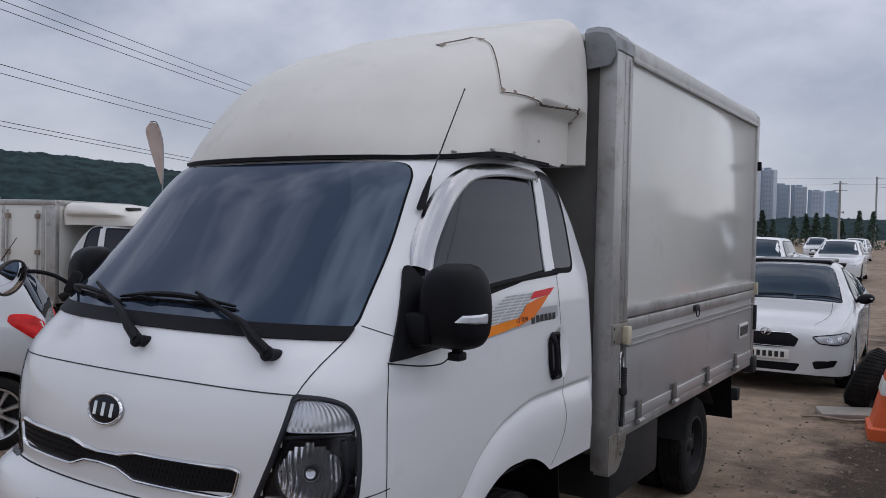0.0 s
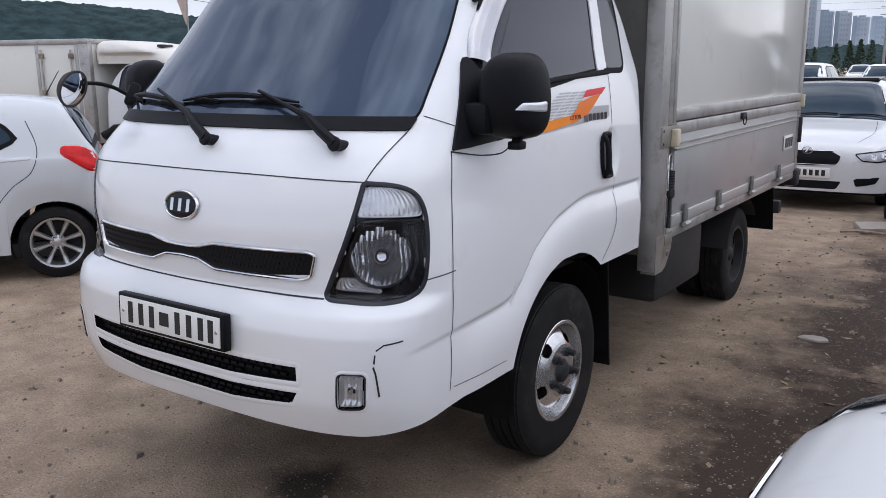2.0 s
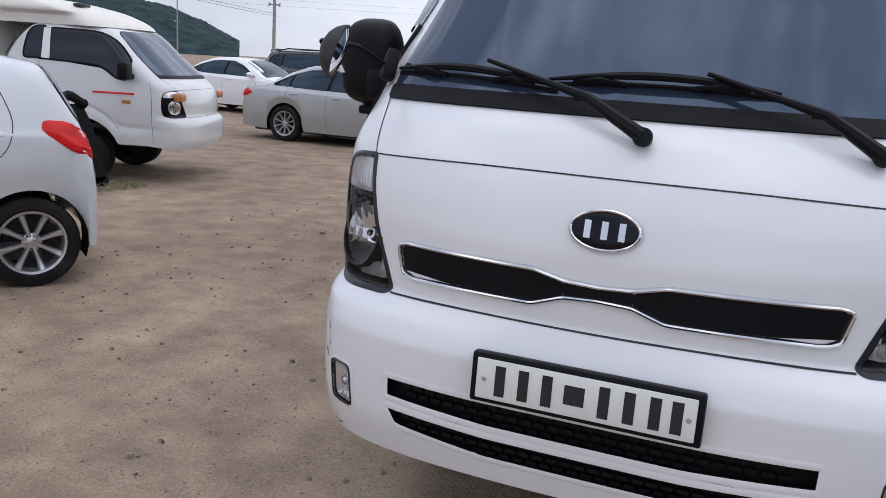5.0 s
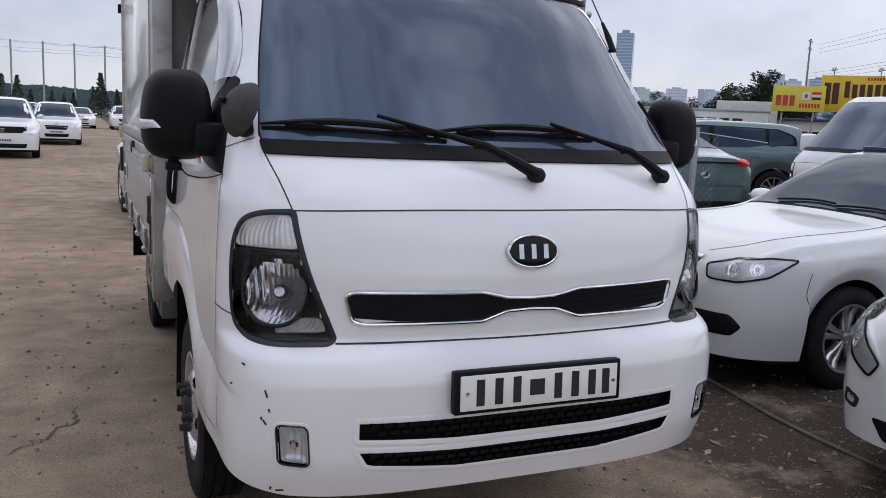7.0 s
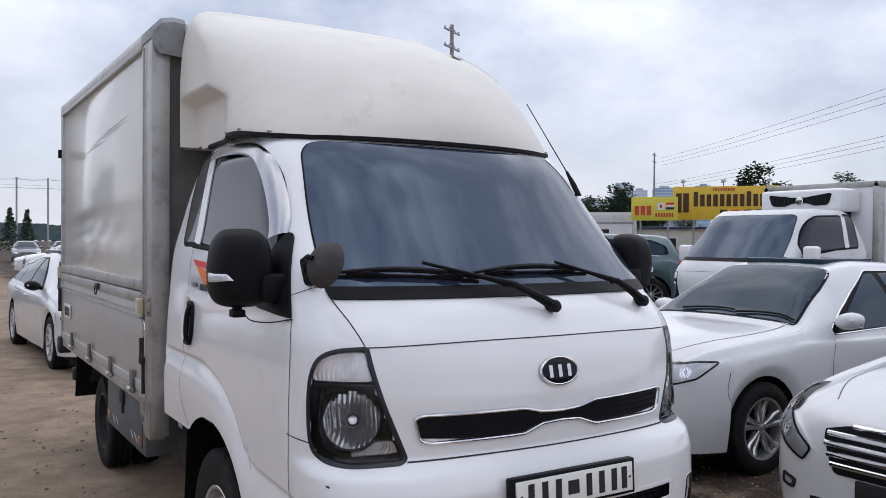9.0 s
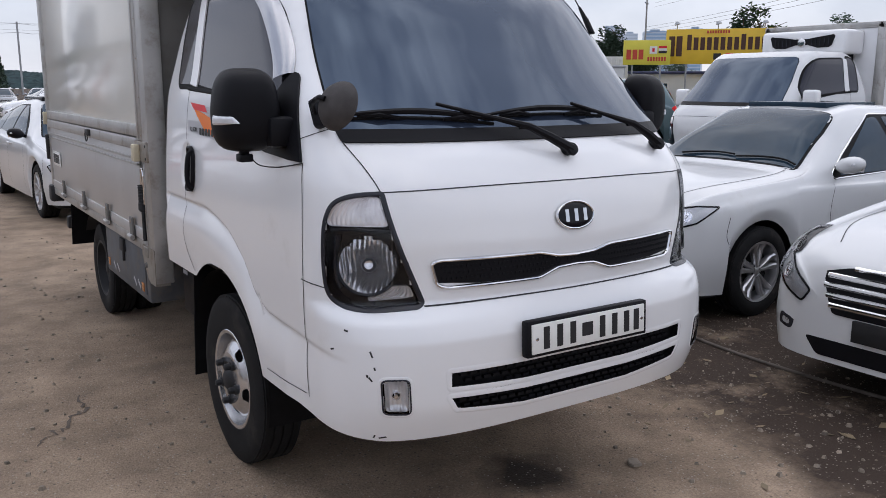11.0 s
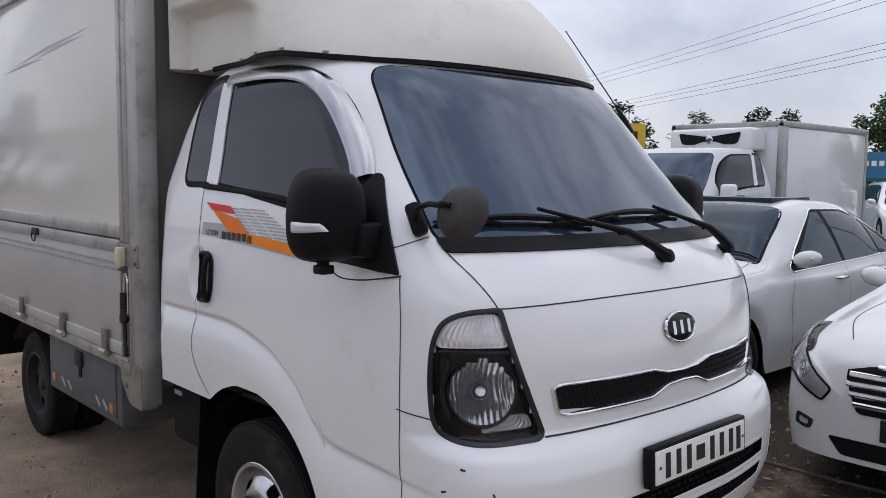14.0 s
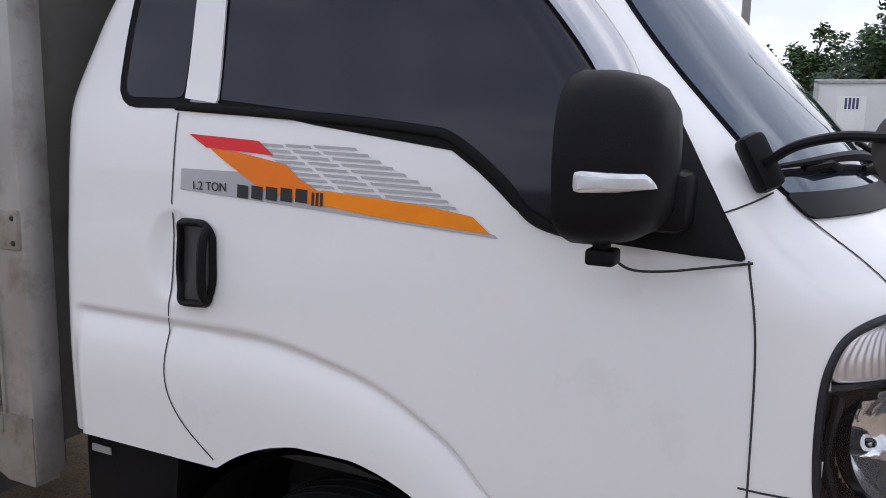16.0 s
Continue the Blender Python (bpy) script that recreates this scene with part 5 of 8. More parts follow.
            part("latch_ring", tube([(sg * (X + 0.03), y + 0.035 * math.cos(a), 1.32 + 0.03 * math.sin(a)) for a in spread(0, 2 * math.pi, 14)], 0.004, 6), FRAME, la)
        # gate spring on the post
        sp = new("gate_spring")
        sp.parent = bx
        ys, xo = BOX_F + 0.185, X + 0.004
        pts = [(sg * (xo + 0.017 * math.cos(k * 0.7)), ys + 0.017 * math.sin(k * 0.7), 1.125 - 0.0009 * k) for k in range(110)]
        part("spring_coil", tube(pts, 0.0042, 5), FRAME, sp)
        part("spring_cup", tube([(sg * xo, ys, 1.03), (sg * xo, ys, 0.995), (sg * xo, ys, 0.985)], [0.022, 0.022, 0.012], 12), FRAME, sp)
        part("spring_rod", tube([(sg * xo, ys, 1.13), (sg * xo, ys - 0.004, 0.90), (sg * xo, ys - 0.012, 0.83)], [0.010, 0.009, 0.011], 8), FRAME, sp)
        part("spring_hook", tube(smooth_path([(sg * xo, ys, 1.12), (sg * xo, ys - 0.004, 1.18), (sg * xo, ys - 0.024, 1.215), (sg * xo, ys - 0.044, 1.19), (sg * xo, ys - 0.044, 1.10), (sg * xo, ys - 0.042, 1.03)]), 0.0055, 6), CHROME, sp, "bright wire hook")
        # small notice with five dark marks
        no = new("notice_plate")
        no.parent = bx
        part("notice", box(*xx(X + 0.0, X + 0.008), 4.86, 5.14, 1.02, 1.13, 0.002), PLATEW, no, "small white notice")
        for k in range(4):
            part("notice_bar", box(*xx(X + 0.0075, X + 0.0095), 4.88 + 0.064 * k, 4.93 + 0.064 * k, 1.04, 1.11), INK, no)
        part("rear_lamp_bracket", box(*xx(X + 0.0, X + 0.035), BOX_R - 0.05, BOX_R - 0.02, 1.33, 1.43, 0.006), CREAM, bx)
        part("rear_top_lamp", box(*xx(X + 0.0, X + 0.03), BOX_R - 0.04, BOX_R, 2.33, 2.40, 0.006), PLASTIC, bx)
        part("rear_latch", box(*xx(X + 0.0, X + 0.03), BOX_R - 0.05, BOX_R - 0.02, 1.05, 1.25, 0.006), FRAME, bx)
    # scratches on the right wing panel
    for a, b in (((2.76, 2.385), (4.05, 2.30)), ((2.84, 2.355), (3.62, 2.31)), ((3.5, 2.30), (4.2, 2.275))):
        bm = bmesh.new()
        ya, za, yb, zb = *a, *b
        loft([[Vector((-X + 0.0115, y, z + w)) for w in (-h, h)] for y, z, h in ((ya, za, 0.001), ((ya + yb) / 2, (za + zb) / 2 + 0.008, 0.010), (yb, zb, 0.001))], closed=False, bm=bm)
        part("panel_scratch", bm, DECAL_GREY, bx)
    part("rear_underrun", box(-0.85, 0.85, 5.20, 5.28, 0.48, 0.58, 0.01), FRAME, truck)
    for sg in (1, -1):
        part("rear_corner_guard", box(min(sg * 0.84, sg * 0.95), max(sg * 0.84, sg * 0.95), 5.28, 5.40, 0.70, 0.84, 0.02), FRAME, truck)
    return truck


def lathe_at(r, p, sg):
    b = lathe([(0.0, r * 0.5), (r * 0.7, r * 0.4), (r, 0.0)], 8)
    return turned(b, Matrix.Translation(p) @ (Matrix.Identity(4) if sg > 0 else Matrix.Rotation(math.pi, 4, "Z")))


def fair_edge(FW, FYF, FYC, FN, low):
    """Points along the fairing's lower edge, from its right back corner round the front to its left."""
    out = []
    for k in range(61):
        t = -math.pi / 2 + math.pi * k / 60
        z = 2.1
        w, yf, yc, n = interp(FW, z), interp(FYF, z), interp(FYC, z), interp(FN, z)
        s, c = math.sin(t), math.cos(t)
        x = w * abs(s) ** (2 / n) * (1 if s > 0 else -1)
        y = yc - (yc - yf) * abs(c) ** (2 / n)
        out.append(Vector((x, y, low(x, y))))
    back = []
    for y in spread(1.24, 1.86, 12):
        s = min(1, max(0, (y - 1.30) / 0.35))
        back.append(Vector((0.80 - 0.075 * s * s * (3 - 2 * s), y, low(0.8, y))))
    return [Vector((-p.x, p.y, p.z)) for p in back[::-1]] + out + back


hero_truck()


# ---- ground ----
def ground_material():
    m = bpy.data.materials.new("packed_dirt")
    m.use_nodes = True
    nt = m.node_tree
    n, l = nt.nodes.new, nt.links.new
    b = nt.nodes["Principled BSDF"]
    b.inputs["Roughness"].default_value, b.inputs["Specular IOR Level"].default_value = 0.9, 0.25
    co = n("ShaderNodeTexCoord")

    def tex(scale, detail=6.0, rough=0.6):
        t = n("ShaderNodeTexNoise")
        t.inputs["Scale"].default_value, t.inputs["Detail"].default_value, t.inputs["Roughness"].default_value = scale, detail, rough
        l(co.outputs["Object"], t.inputs["Vector"])
        return t.outputs["Fac"]

    def ramp(src, p0, c0, p1, c1):
        r = n("ShaderNodeValToRGB")
        r.color_ramp.elements[0].position, r.color_ramp.elements[0].color = p0, c0
        r.color_ramp.elements[1].position, r.color_ramp.elements[1].color = p1, c1
        l(src, r.inputs[0])
        return r.outputs[0]

    def mix(f, a, c, kind="MIX"):
        x = n("ShaderNodeMix")
        x.data_type, x.blend_type = "RGBA", kind
        l(f, x.inputs["Factor"]) if not isinstance(f, float) else None
        if isinstance(f, float):
            x.inputs["Factor"].default_value = f
        l(a, x.inputs["A"])
        l(c, x.inputs["B"]) if not isinstance(c, tuple) else None
        if isinstance(c, tuple):
            x.inputs["B"].default_value = c
        return x.outputs["Result"]

    base = ramp(tex(0.35), 0.35, (0.258, 0.194, 0.142, 1), 0.68, (0.385, 0.300, 0.226, 1))
    mid = ramp(tex(3.0), 0.33, (0.68, 0.67, 0.66, 1), 0.7, (1.24, 1.22, 1.19, 1))
    col = mix(1.0, base, mid, "MULTIPLY")
    # faint wheel tracks along the lane
    mp = n("ShaderNodeMapping")
    mp.inputs["Scale"].default_value = (3.2, 0.30, 1.0)
    mp.inputs["Rotation"].default_value = (0, 0, 0.10)
    l(co.outputs["Object"], mp.inputs["Vector"])
    trk = n("ShaderNodeTexNoise")
    trk.inputs["Scale"].default_value, trk.inputs["Detail"].default_value = 1.0, 5.0
    l(mp.outputs[0], trk.inputs["Vector"])
    col = mix(1.0, col, ramp(trk.outputs["Fac"], 0.34, (0.94, 0.935, 0.93, 1), 0.64, (1.04, 1.04, 1.035, 1)), "MULTIPLY")
    grit = ramp(tex(75.0, 8.0, 0.8), 0.36, (0.70, 0.69, 0.68, 1), 0.66, (1.28, 1.26, 1.24, 1))
    col = mix(1.0, col, grit, "MULTIPLY")
    # damp, oily soil towards the parked row on the left side of the truck
    sep = n("ShaderNodeSeparateXYZ")
    l(co.outputs["Object"], sep.inputs[0])
    edge = n("ShaderNodeMapRange")
    edge.inputs["From Min"].default_value, edge.inputs["From Max"].default_value = 1.3, 1.9
    wav = n("ShaderNodeMath")
    wav.operation = "MULTIPLY_ADD"
    wav.inputs[1].default_value = 3.2
    l(tex(0.55, 10.0, 0.7), wav.inputs[0])
    off = n("ShaderNodeMath")
    off.operation = "ADD"
    off.inputs[1].default_value = -1.2
    l(sep.outputs["X"], off.inputs[0])
    l(off.outputs[0], wav.inputs[2])
    l(wav.outputs[0], edge.inputs["Value"])
    wet = n("ShaderNodeMath")
    wet.operation = "MULTIPLY"
    l(edge.outputs[0], wet.inputs[0])
    l(ramp(tex(1.1, 12.0, 0.72), 0.32, (0, 0, 0, 1), 0.47, (1, 1, 1, 1)), wet.inputs[1])
    col = mix(wet.outputs[0], col, (0.050, 0.034, 0.025, 1))
    stain = ramp(tex(0.8, 7.0, 0.66), 0.66, (0, 0, 0, 1), 0.74, (0.7, 0.7, 0.7, 1))
    col = mix(stain, col, (0.07, 0.056, 0.046, 1))
    # oil dripped under the cab
    ds = n("ShaderNodeVectorMath")
    ds.operation = "DISTANCE"
    ds.inputs[1].default_value = (0.15, 0.45, 0.0)
    l(co.outputs["Object"], ds.inputs[0])
    wob = n("ShaderNodeMath")
    wob.operation = "MULTIPLY_ADD"
    wob.inputs[1].default_value = 0.30
    l(tex(5.0, 5.0, 0.6), wob.inputs[0])
    l(ds.outputs["Value"], wob.inputs[2])
    col = mix(ramp(wob.outputs[0], 0.24, (0.9, 0.9, 0.9, 1), 0.40, (0, 0, 0, 1)), col, (0.022, 0.017, 0.015, 1))
    # small pale and dark stones
    vo = n("ShaderNodeTexVoronoi")
    vo.inputs["Scale"].default_value = 26.0
    l(co.outputs["Object"], vo.inputs["Vector"])
    spot = ramp(vo.outputs["Distance"], 0.06, (1, 1, 1, 1), 0.12, (0, 0, 0, 1))
    pick = n("ShaderNodeSeparateColor")
    l(vo.outputs["Color"], pick.inputs[0])
    few = ramp(pick.outputs[0], 0.80, (0, 0, 0, 1), 0.84, (1, 1, 1, 1))
    both = n("ShaderNodeMath")
    both.operation = "MULTIPLY"
    l(spot, both.inputs[0])
    l(few, both.inputs[1])
    col = mix(both.outputs[0], col, (0.21, 0.17, 0.135, 1))
    # finer crumbs, pale and dark
    for scale, p0, p1, tone in ((70.0, 0.82, 0.86, (0.40, 0.36, 0.31, 1)), (48.0, 0.86, 0.90, (0.10, 0.08, 0.065, 1))):
        vf = n("ShaderNodeTexVoronoi")
        vf.inputs["Scale"].default_value = scale
        l(co.outputs["Object"], vf.inputs["Vector"])
        pf = n("ShaderNodeSeparateColor")
        l(vf.outputs["Color"], pf.inputs[0])
        bf = n("ShaderNodeMath")
        bf.operation = "MULTIPLY"
        l(ramp(vf.outputs["Distance"], 0.16, (0.85, 0.85, 0.85, 1), 0.34, (0, 0, 0, 1)), bf.inputs[0])
        l(ramp(pf.outputs[1], p0, (0, 0, 0, 1), p1, (1, 1, 1, 1)), bf.inputs[1])
        col = mix(bf.outputs[0], col, tone)
    l(col, b.inputs["Base Color"])
    bu = n("ShaderNodeBump")
    bu.inputs["Strength"].default_value, bu.inputs["Distance"].default_value = 0.55, 0.010
    add = n("ShaderNodeMath")
    l(tex(14.0, 8.0, 0.72), add.inputs[0])
    l(tex(90.0, 2.0), add.inputs[1])
    gv = n("ShaderNodeTexVoronoi")
    gv.inputs["Scale"].default_value = 95.0
    l(co.outputs["Object"], gv.inputs["Vector"])
    grain = n("ShaderNodeMath")
    grain.operation = "MULTIPLY_ADD"
    grain.inputs[1].default_value = -0.55
    l(gv.outputs["Distance"], grain.inputs[0])
    l(add.outputs[0], grain.inputs[2])
    l(grain.outputs[0], bu.inputs["Height"])
    l(bu.outputs[0], b.inputs["Normal"])
    return m


GROUND = ground_material()


def ground_z(x, y):
    near = min(1.0, max(0.0, (math.hypot(x, y - 2) - 6) / 30))
    bank = min(1.0, max(0.0, (x - 4.6) / 1.2)) * min(1.0, max(0.0, (y - 6.3) / 1.0)) * min(1.0, max(0.0, (22 - x) / 6)) * min(1.0, max(0.0, (24 - y) / 6))
    return 0.22 * bank * bank * (3 - 2 * bank) + 0.010 * noise.noise((x * 0.9, y * 0.9, 0.3)) * (1 - near) + 0.05 * near * noise.noise((x * 0.05, y * 0.05, 4))


def ground_sheet():
    def axis(lo, hi):
        fine = [lo + (hi - lo) * k / 110 for k in range(111)]
        out = []
        for k in range(1, 26):
            out.append(0.35 * 1.33 ** k)
        return [lo - d for d in out[::-1]] + fine + [hi + d for d in out]
    xs, ys = axis(-6.0, 6.0), axis(-4.0, 9.0)
    bm = bmesh.new()
    grid = [[bm.verts.new((x, y, ground_z(x, y))) for x in xs] for y in ys]
    for a, b in zip(grid, grid[1:]):
        for i in range(len(xs) - 1):
            bm.faces.new([a[i], a[i + 1], b[i + 1], b[i]])
    single("ground", bm, GROUND, "brown packed dirt lot with grit, stains and puddle-dark soil", "ground", kind="structure")


ground_sheet()

# ---- cars ----
def car_skin(L, W, prof, wheels, wheel_r, belt, plan, roof_in=0.30, sill=0.20, crown=0.025):
    """A car body from cross-sections along its length. It faces -y, its middle over the origin.
    prof: height of the middle line against y; belt: height of the shoulder; plan: half width, as a share of W / 2."""
    ys = [-L / 2 + L * k / 74 for k in range(75)]
    for c in wheels:
        ys += [c + (wheel_r + 0.055) * math.cos(a) for a in spread(0.0, math.pi, 15)]
    ys += [-L / 2 + 0.012, -L / 2 + 0.035, L / 2 - 0.012, L / 2 - 0.035]
    ys = sorted(set(round(y, 4) for y in ys if -L / 2 <= y <= L / 2))
    rings = []
    for y in ys:
        top, sh = interp(prof, y), interp(belt, y)
        w = W / 2 * interp(plan, y)
        sh = min(sh, top - 0.03)
        low = sill + 0.06 * max(0, abs(y) - L / 2 + 0.5)
        for c in wheels:
            r = wheel_r + 0.055
            if abs(y - c) < r:
                low = max(low, min(wheel_r + math.sqrt(r * r - (y - c) ** 2) * 0.985, sh - 0.12))
        h = max(0.0, top - sh)
        wr = w * (0.93 - roof_in * min(1, h / 0.45))
        mid = low + (sh - low) * 0.5
        ctrl = [Vector((w * 0.965, 0, low)), Vector((w * 0.995, 0, low + (mid - low) * 0.6)), Vector((w, 0, mid)), Vector((w * 0.985, 0, sh - 0.06 * min(1, (sh - low) / 0.3))), Vector((w * 0.95, 0, sh)), Vector((w * 0.95 + (wr - w * 0.95) * 0.5, 0, sh + h * 0.52)), Vector((wr, 0, top - min(0.05, h * 0.3) - crown)), Vector((wr * 0.80, 0, top - crown * 0.8)), Vector((wr * 0.4, 0, top - crown * 0.2)), Vector((0, 0, top))]
        pts = smooth_path(ctrl, 4)
        half = [Vector((max(0, p.x), y, p.z)) for p in pts]
        rings.append(half + [Vector((-p.x, p.y, p.z)) for p in half[-2::-1]])
    bm = loft(rings, closed=False)
    bm.verts.ensure_lookup_table()
    n = len(rings[0])
    m = len(rings)
    bm.faces.new([bm.verts[i] for i in range(n)])
    bm.faces.new([bm.verts[(m - 1) * n + i] for i in range(n)])
    return bm


def car(kind, paint, m, label, spec, group="", detail=2):
    """detail 2: near; 1: middle distance; 0: far."""
    S = spec
    L, W, wr = S["L"], S["W"], S["wheel_r"]
    th = thing(kind, label, "car", group, m)
    bm = car_skin(L, W, S["prof"], S["wheels"], wr, S["belt"], S["plan"], S.get("roof_in", 0.30), S.get("sill", 0.2))
    skin = Skin(bm)
    part("body", bm, paint, th, sharp=42)
    ws, rw = S["screen"], S["rear_screen"]
    nr, nc = (16, 18) if detail == 2 else (8, 10)
    # windscreen and back window, laid on from above
    for nm, (ya, yb, wa, wb) in (("windscreen", ws), ("rear_window", rw)):
        o = rounded([(-wa, ya), (wa, ya), (wb, yb), (-wb, yb)], 0.06)
        if detail:
            part("window_seal", drape(skin, "top", grown(o, 0.02), 0.002, 0.002, nr, nc), RUBBER, th)
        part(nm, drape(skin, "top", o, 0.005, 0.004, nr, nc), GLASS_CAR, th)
    for side, sg in (("left", 1), ("right", -1)):
        if detail:
            allw = S["side_all"]
            part("window_seal", drape(skin, side, grown(rounded(allw, 0.03), 0.012), 0.002, 0.002, 12, 24), RUBBER, th)
        for o in S["side"]:
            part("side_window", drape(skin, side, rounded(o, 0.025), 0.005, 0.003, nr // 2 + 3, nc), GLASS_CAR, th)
        if detail:
            if S.get("chrome"):
                part("window_trim", ribbon(skin, side, grown(rounded(allw, 0.03), 0.016), 0.012, 0.003, 0.005, True, 0.06), CHROME, th)
            for ln in S["gaps"]:
                part("door_gap", ribbon(skin, side, smooth_2d(ln), 0.006, 0.0015, 0, False, 0.06), SEAM, th)
            for y, z in S["handles"]:
                hp, nrm = skin.hit(Vector((sg * 3, y, z)), Vector((-sg, 0, 0)))
                part("door_handle", tube([hp + Vector((0, -0.09, 0)), hp + Vector((sg * 0.03, -0.07, 0.004)), hp + Vector((sg * 0.034, 0, 0.006)), hp + Vector((sg * 0.03, 0.07, 0.004)), hp + Vector((0, 0.09, 0))], [0.008, 0.013, 0.015, 0.013, 0.008], 8), S.get("handle_mat", paint), th)
            if S.get("crease"):
                part("side_crease", ribbon(skin, side, smooth_2d(S["crease"]), 0.03, -0.002, 0.008, False, 0.06), paint, th)
        # mirrors
        my, mz = S["mirror"]
        hp, nrm = skin.hit(Vector((sg * 3, my, mz)), Vector((-sg, 0, 0)))
        mr = new("door_mirror")
        mr.parent = th
        rings = []
        for t, f in ((-0.10, 0.25), (-0.09, 0.6), (-0.05, 0.92), (0.0, 1.0), (0.035, 0.95), (0.04, 0.8)):
            rings.append([Vector((hp.x + sg * (0.12 + 0.105 * f * math.cos(a)), my + t, mz + 0.03 + 0.068 * f * math.sin(a) + 0.012 * math.cos(a))) for a in spread(0, 2 * math.pi, 19)[:-1]])
        part("mirror_shell", loft(rings), S.get("mirror_mat", paint), mr, sharp=60)
        part("mirror_stem", tube([hp + Vector((-sg * 0.02, 0, -0.01)), hp + Vector((sg * 0.07, -0.02, 0.01))], 0.022, 8), PLASTIC, mr)
        if detail == 2:
            part("mirror_pane", box(hp.x + sg * 0.12 - 0.085, hp.x + sg * 0.12 + 0.085, my + 0.039, my + 0.044, mz - 0.02, mz + 0.075, 0.002), MIRROR, mr)
            part("mirror_repeater", box(hp.x + sg * 0.14 - 0.06, hp.x + sg * 0.14 + 0.06, my - 0.092, my - 0.075, mz + 0.03, mz + 0.048, 0.004), LENS, mr)
        # lamps
        if detail:
            for nm, view, o, mm in S["lamps"]:
                vw = corner_view(S.get("lamp_turn", 40) * sg, 0.0, -L / 2) if view == "corner" else view
                o = rounded([(sg * a, b) for a, b in o], 0.02)
                if nm != "headlight" or detail < 2:
                    part(nm, drape(skin, vw, o, 0.004, 0.004, 14, 40, 0.006, ripple=0.0010, waves=5), mm, th)
                    continue
                hl = new("headlight")
                hl.parent = th
                part("housing", drape(skin, vw, o, 0.002, 0.004, 14, 24), LAMP_SILVER, hl, "bright lamp housing")
                part("lamp_rim", ribbon(skin, vw, o, 0.012, 0.003, 0.004, True, 0.02), BEZEL, hl)
                xa, xb = min(p.x for p in o), max(p.x for p in o)
                for f, size in S.get("bowls", ((0.32, 0.30), (0.58, 0.32))):
                    x = xa + (xb - xa) * (f if sg > 0 else 1 - f)
                    cut = [p.y + (q.y - p.y) * (x - p.x) / (q.x - p.x) for p, q in zip(o, o[1:] + o[:1]) if (p.x - x) * (q.x - x) < 0]
                    zc, r = (min(cut) + max(cut)) / 2, (max(cut) - min(cut)) * size
                    ring = lambda k: [(x + k * r * math.cos(q), zc + k * r * math.sin(q)) for q in spread(0, 6.283, 25)[:-1]]
                    part("bowl_ring", drape(skin, vw, ring(1.2), 0.005, 0.003, 10, 10), LENS, hl)
                    part("bowl", drape(skin, vw, ring(1.0), 0.008, 0.003, 14, 20, -0.002, ripple=0.0012, waves=3), REFLECTOR, hl)
                    part("bulb", drape(skin, vw, ring(0.3), 0.012, 0.006, 6, 6, 0.004), CHROME, hl)
                part("cover", drape(skin, vw, o, 0.014, 0.010, 14, 24, 0.008), COVER, hl, "clear lamp cover")
            for nm, o, mm in S.get("tail", ()):
                o = rounded([(sg * a, b) for a, b in o], 0.03)
                vw = rear_corner(S.get("tail_turn", 40) * sg, L / 2)
                part(nm, drape(skin, vw, o, 0.004, 0.004, 10, 10, 0.012), mm, th)
        else:
            for nm, view, o, mm in S["lamps"][:1]:
                vw = corner_view(S.get("lamp_turn", 40) * sg, 0.0, -L / 2) if view == "corner" else view
                part(nm, drape(skin, vw, [(sg * a, b) for a, b in o], 0.004, 0.004, 4, 5), mm, th)
        # arches, wheels
        for c in S["wheels"]:
            hw = W / 2 * interp(S["plan"], c)
            arc = [(c + (wr + 0.05) * math.cos(a), wr + (wr + 0.05) * math.sin(a)) for a in spread(radians(-20), radians(200), 16)]
            part("wheel_arch", loft([[Vector((sg * x, y, z)) for y, z in arc] for x in (hw - 0.03, hw - 0.30)], closed=False), RUBBER, th)
            wheel(th, pose(sg * (hw - 0.125), c, wr, 0, 0, 0 if sg > 0 else 180) @ Matrix.Rotation(0.3, 4, "X"), wr, 0.205, S["rim_r"], "spokes", S.get("spokes", 10), S.get("rim_mat", ALLOY))
    # front face
    for nm, o, mm in S["front"]:
        part(nm, drape(skin, "front", rounded(o, 0.02), 0.004 if mm is not CHROME else 0.007, 0.004, 8, 16), mm, th)
    if detail:
        for a, b, z, h in S.get("grille_bars", ()):
            part("grille_bar", ribbon(skin, "front", [(a, z), (b, z)], h, 0.005, 0.008, False, 0.05), CHROME, th)
        if S.get("badge"):
            x, z, r = S["badge"]
            hp, nrm = skin.hit(Vector((x, -3, z)), Vector((0, 1, 0)))
            ring = [hp + Vector((r * 1.35 * math.cos(a), -0.012, r * math.sin(a))) for a in spread(0, 2 * math.pi, 21)]
            part("badge", tube(ring, 0.008, 6), CHROME, th)
            part("badge_bar", tube([hp + Vector((-r * 0.4, -0.012, -r * 0.6)), hp + Vector((r * 0.4, -0.012, r * 0.6))], 0.010, 6), CHROME, th)
        for ln in S.get("hood_gaps", ()):
            for sg in (1, -1):
                part("hood_gap", ribbon(skin, "top", smooth_2d([(sg * a, b) for a, b in ln]), 0.006, 0.0015, 0, False, 0.05), SEAM, th)
        if detail == 2:
            y0, y1 = ws[0] - 0.02, ws[0] + 0.03
            for x0 in (-0.45, 0.10):
                pts = []
                for k in range(8):
                    x = x0 + 0.06 + 0.52 * k / 7
                    hp, nrm = skin.hit(Vector((x, ws[0] + 0.03 + 0.035 * math.sin(k / 7 * 2.4), 4)), Vector((0, 0, -1)))
                    pts.append(hp + nrm * 0.018)
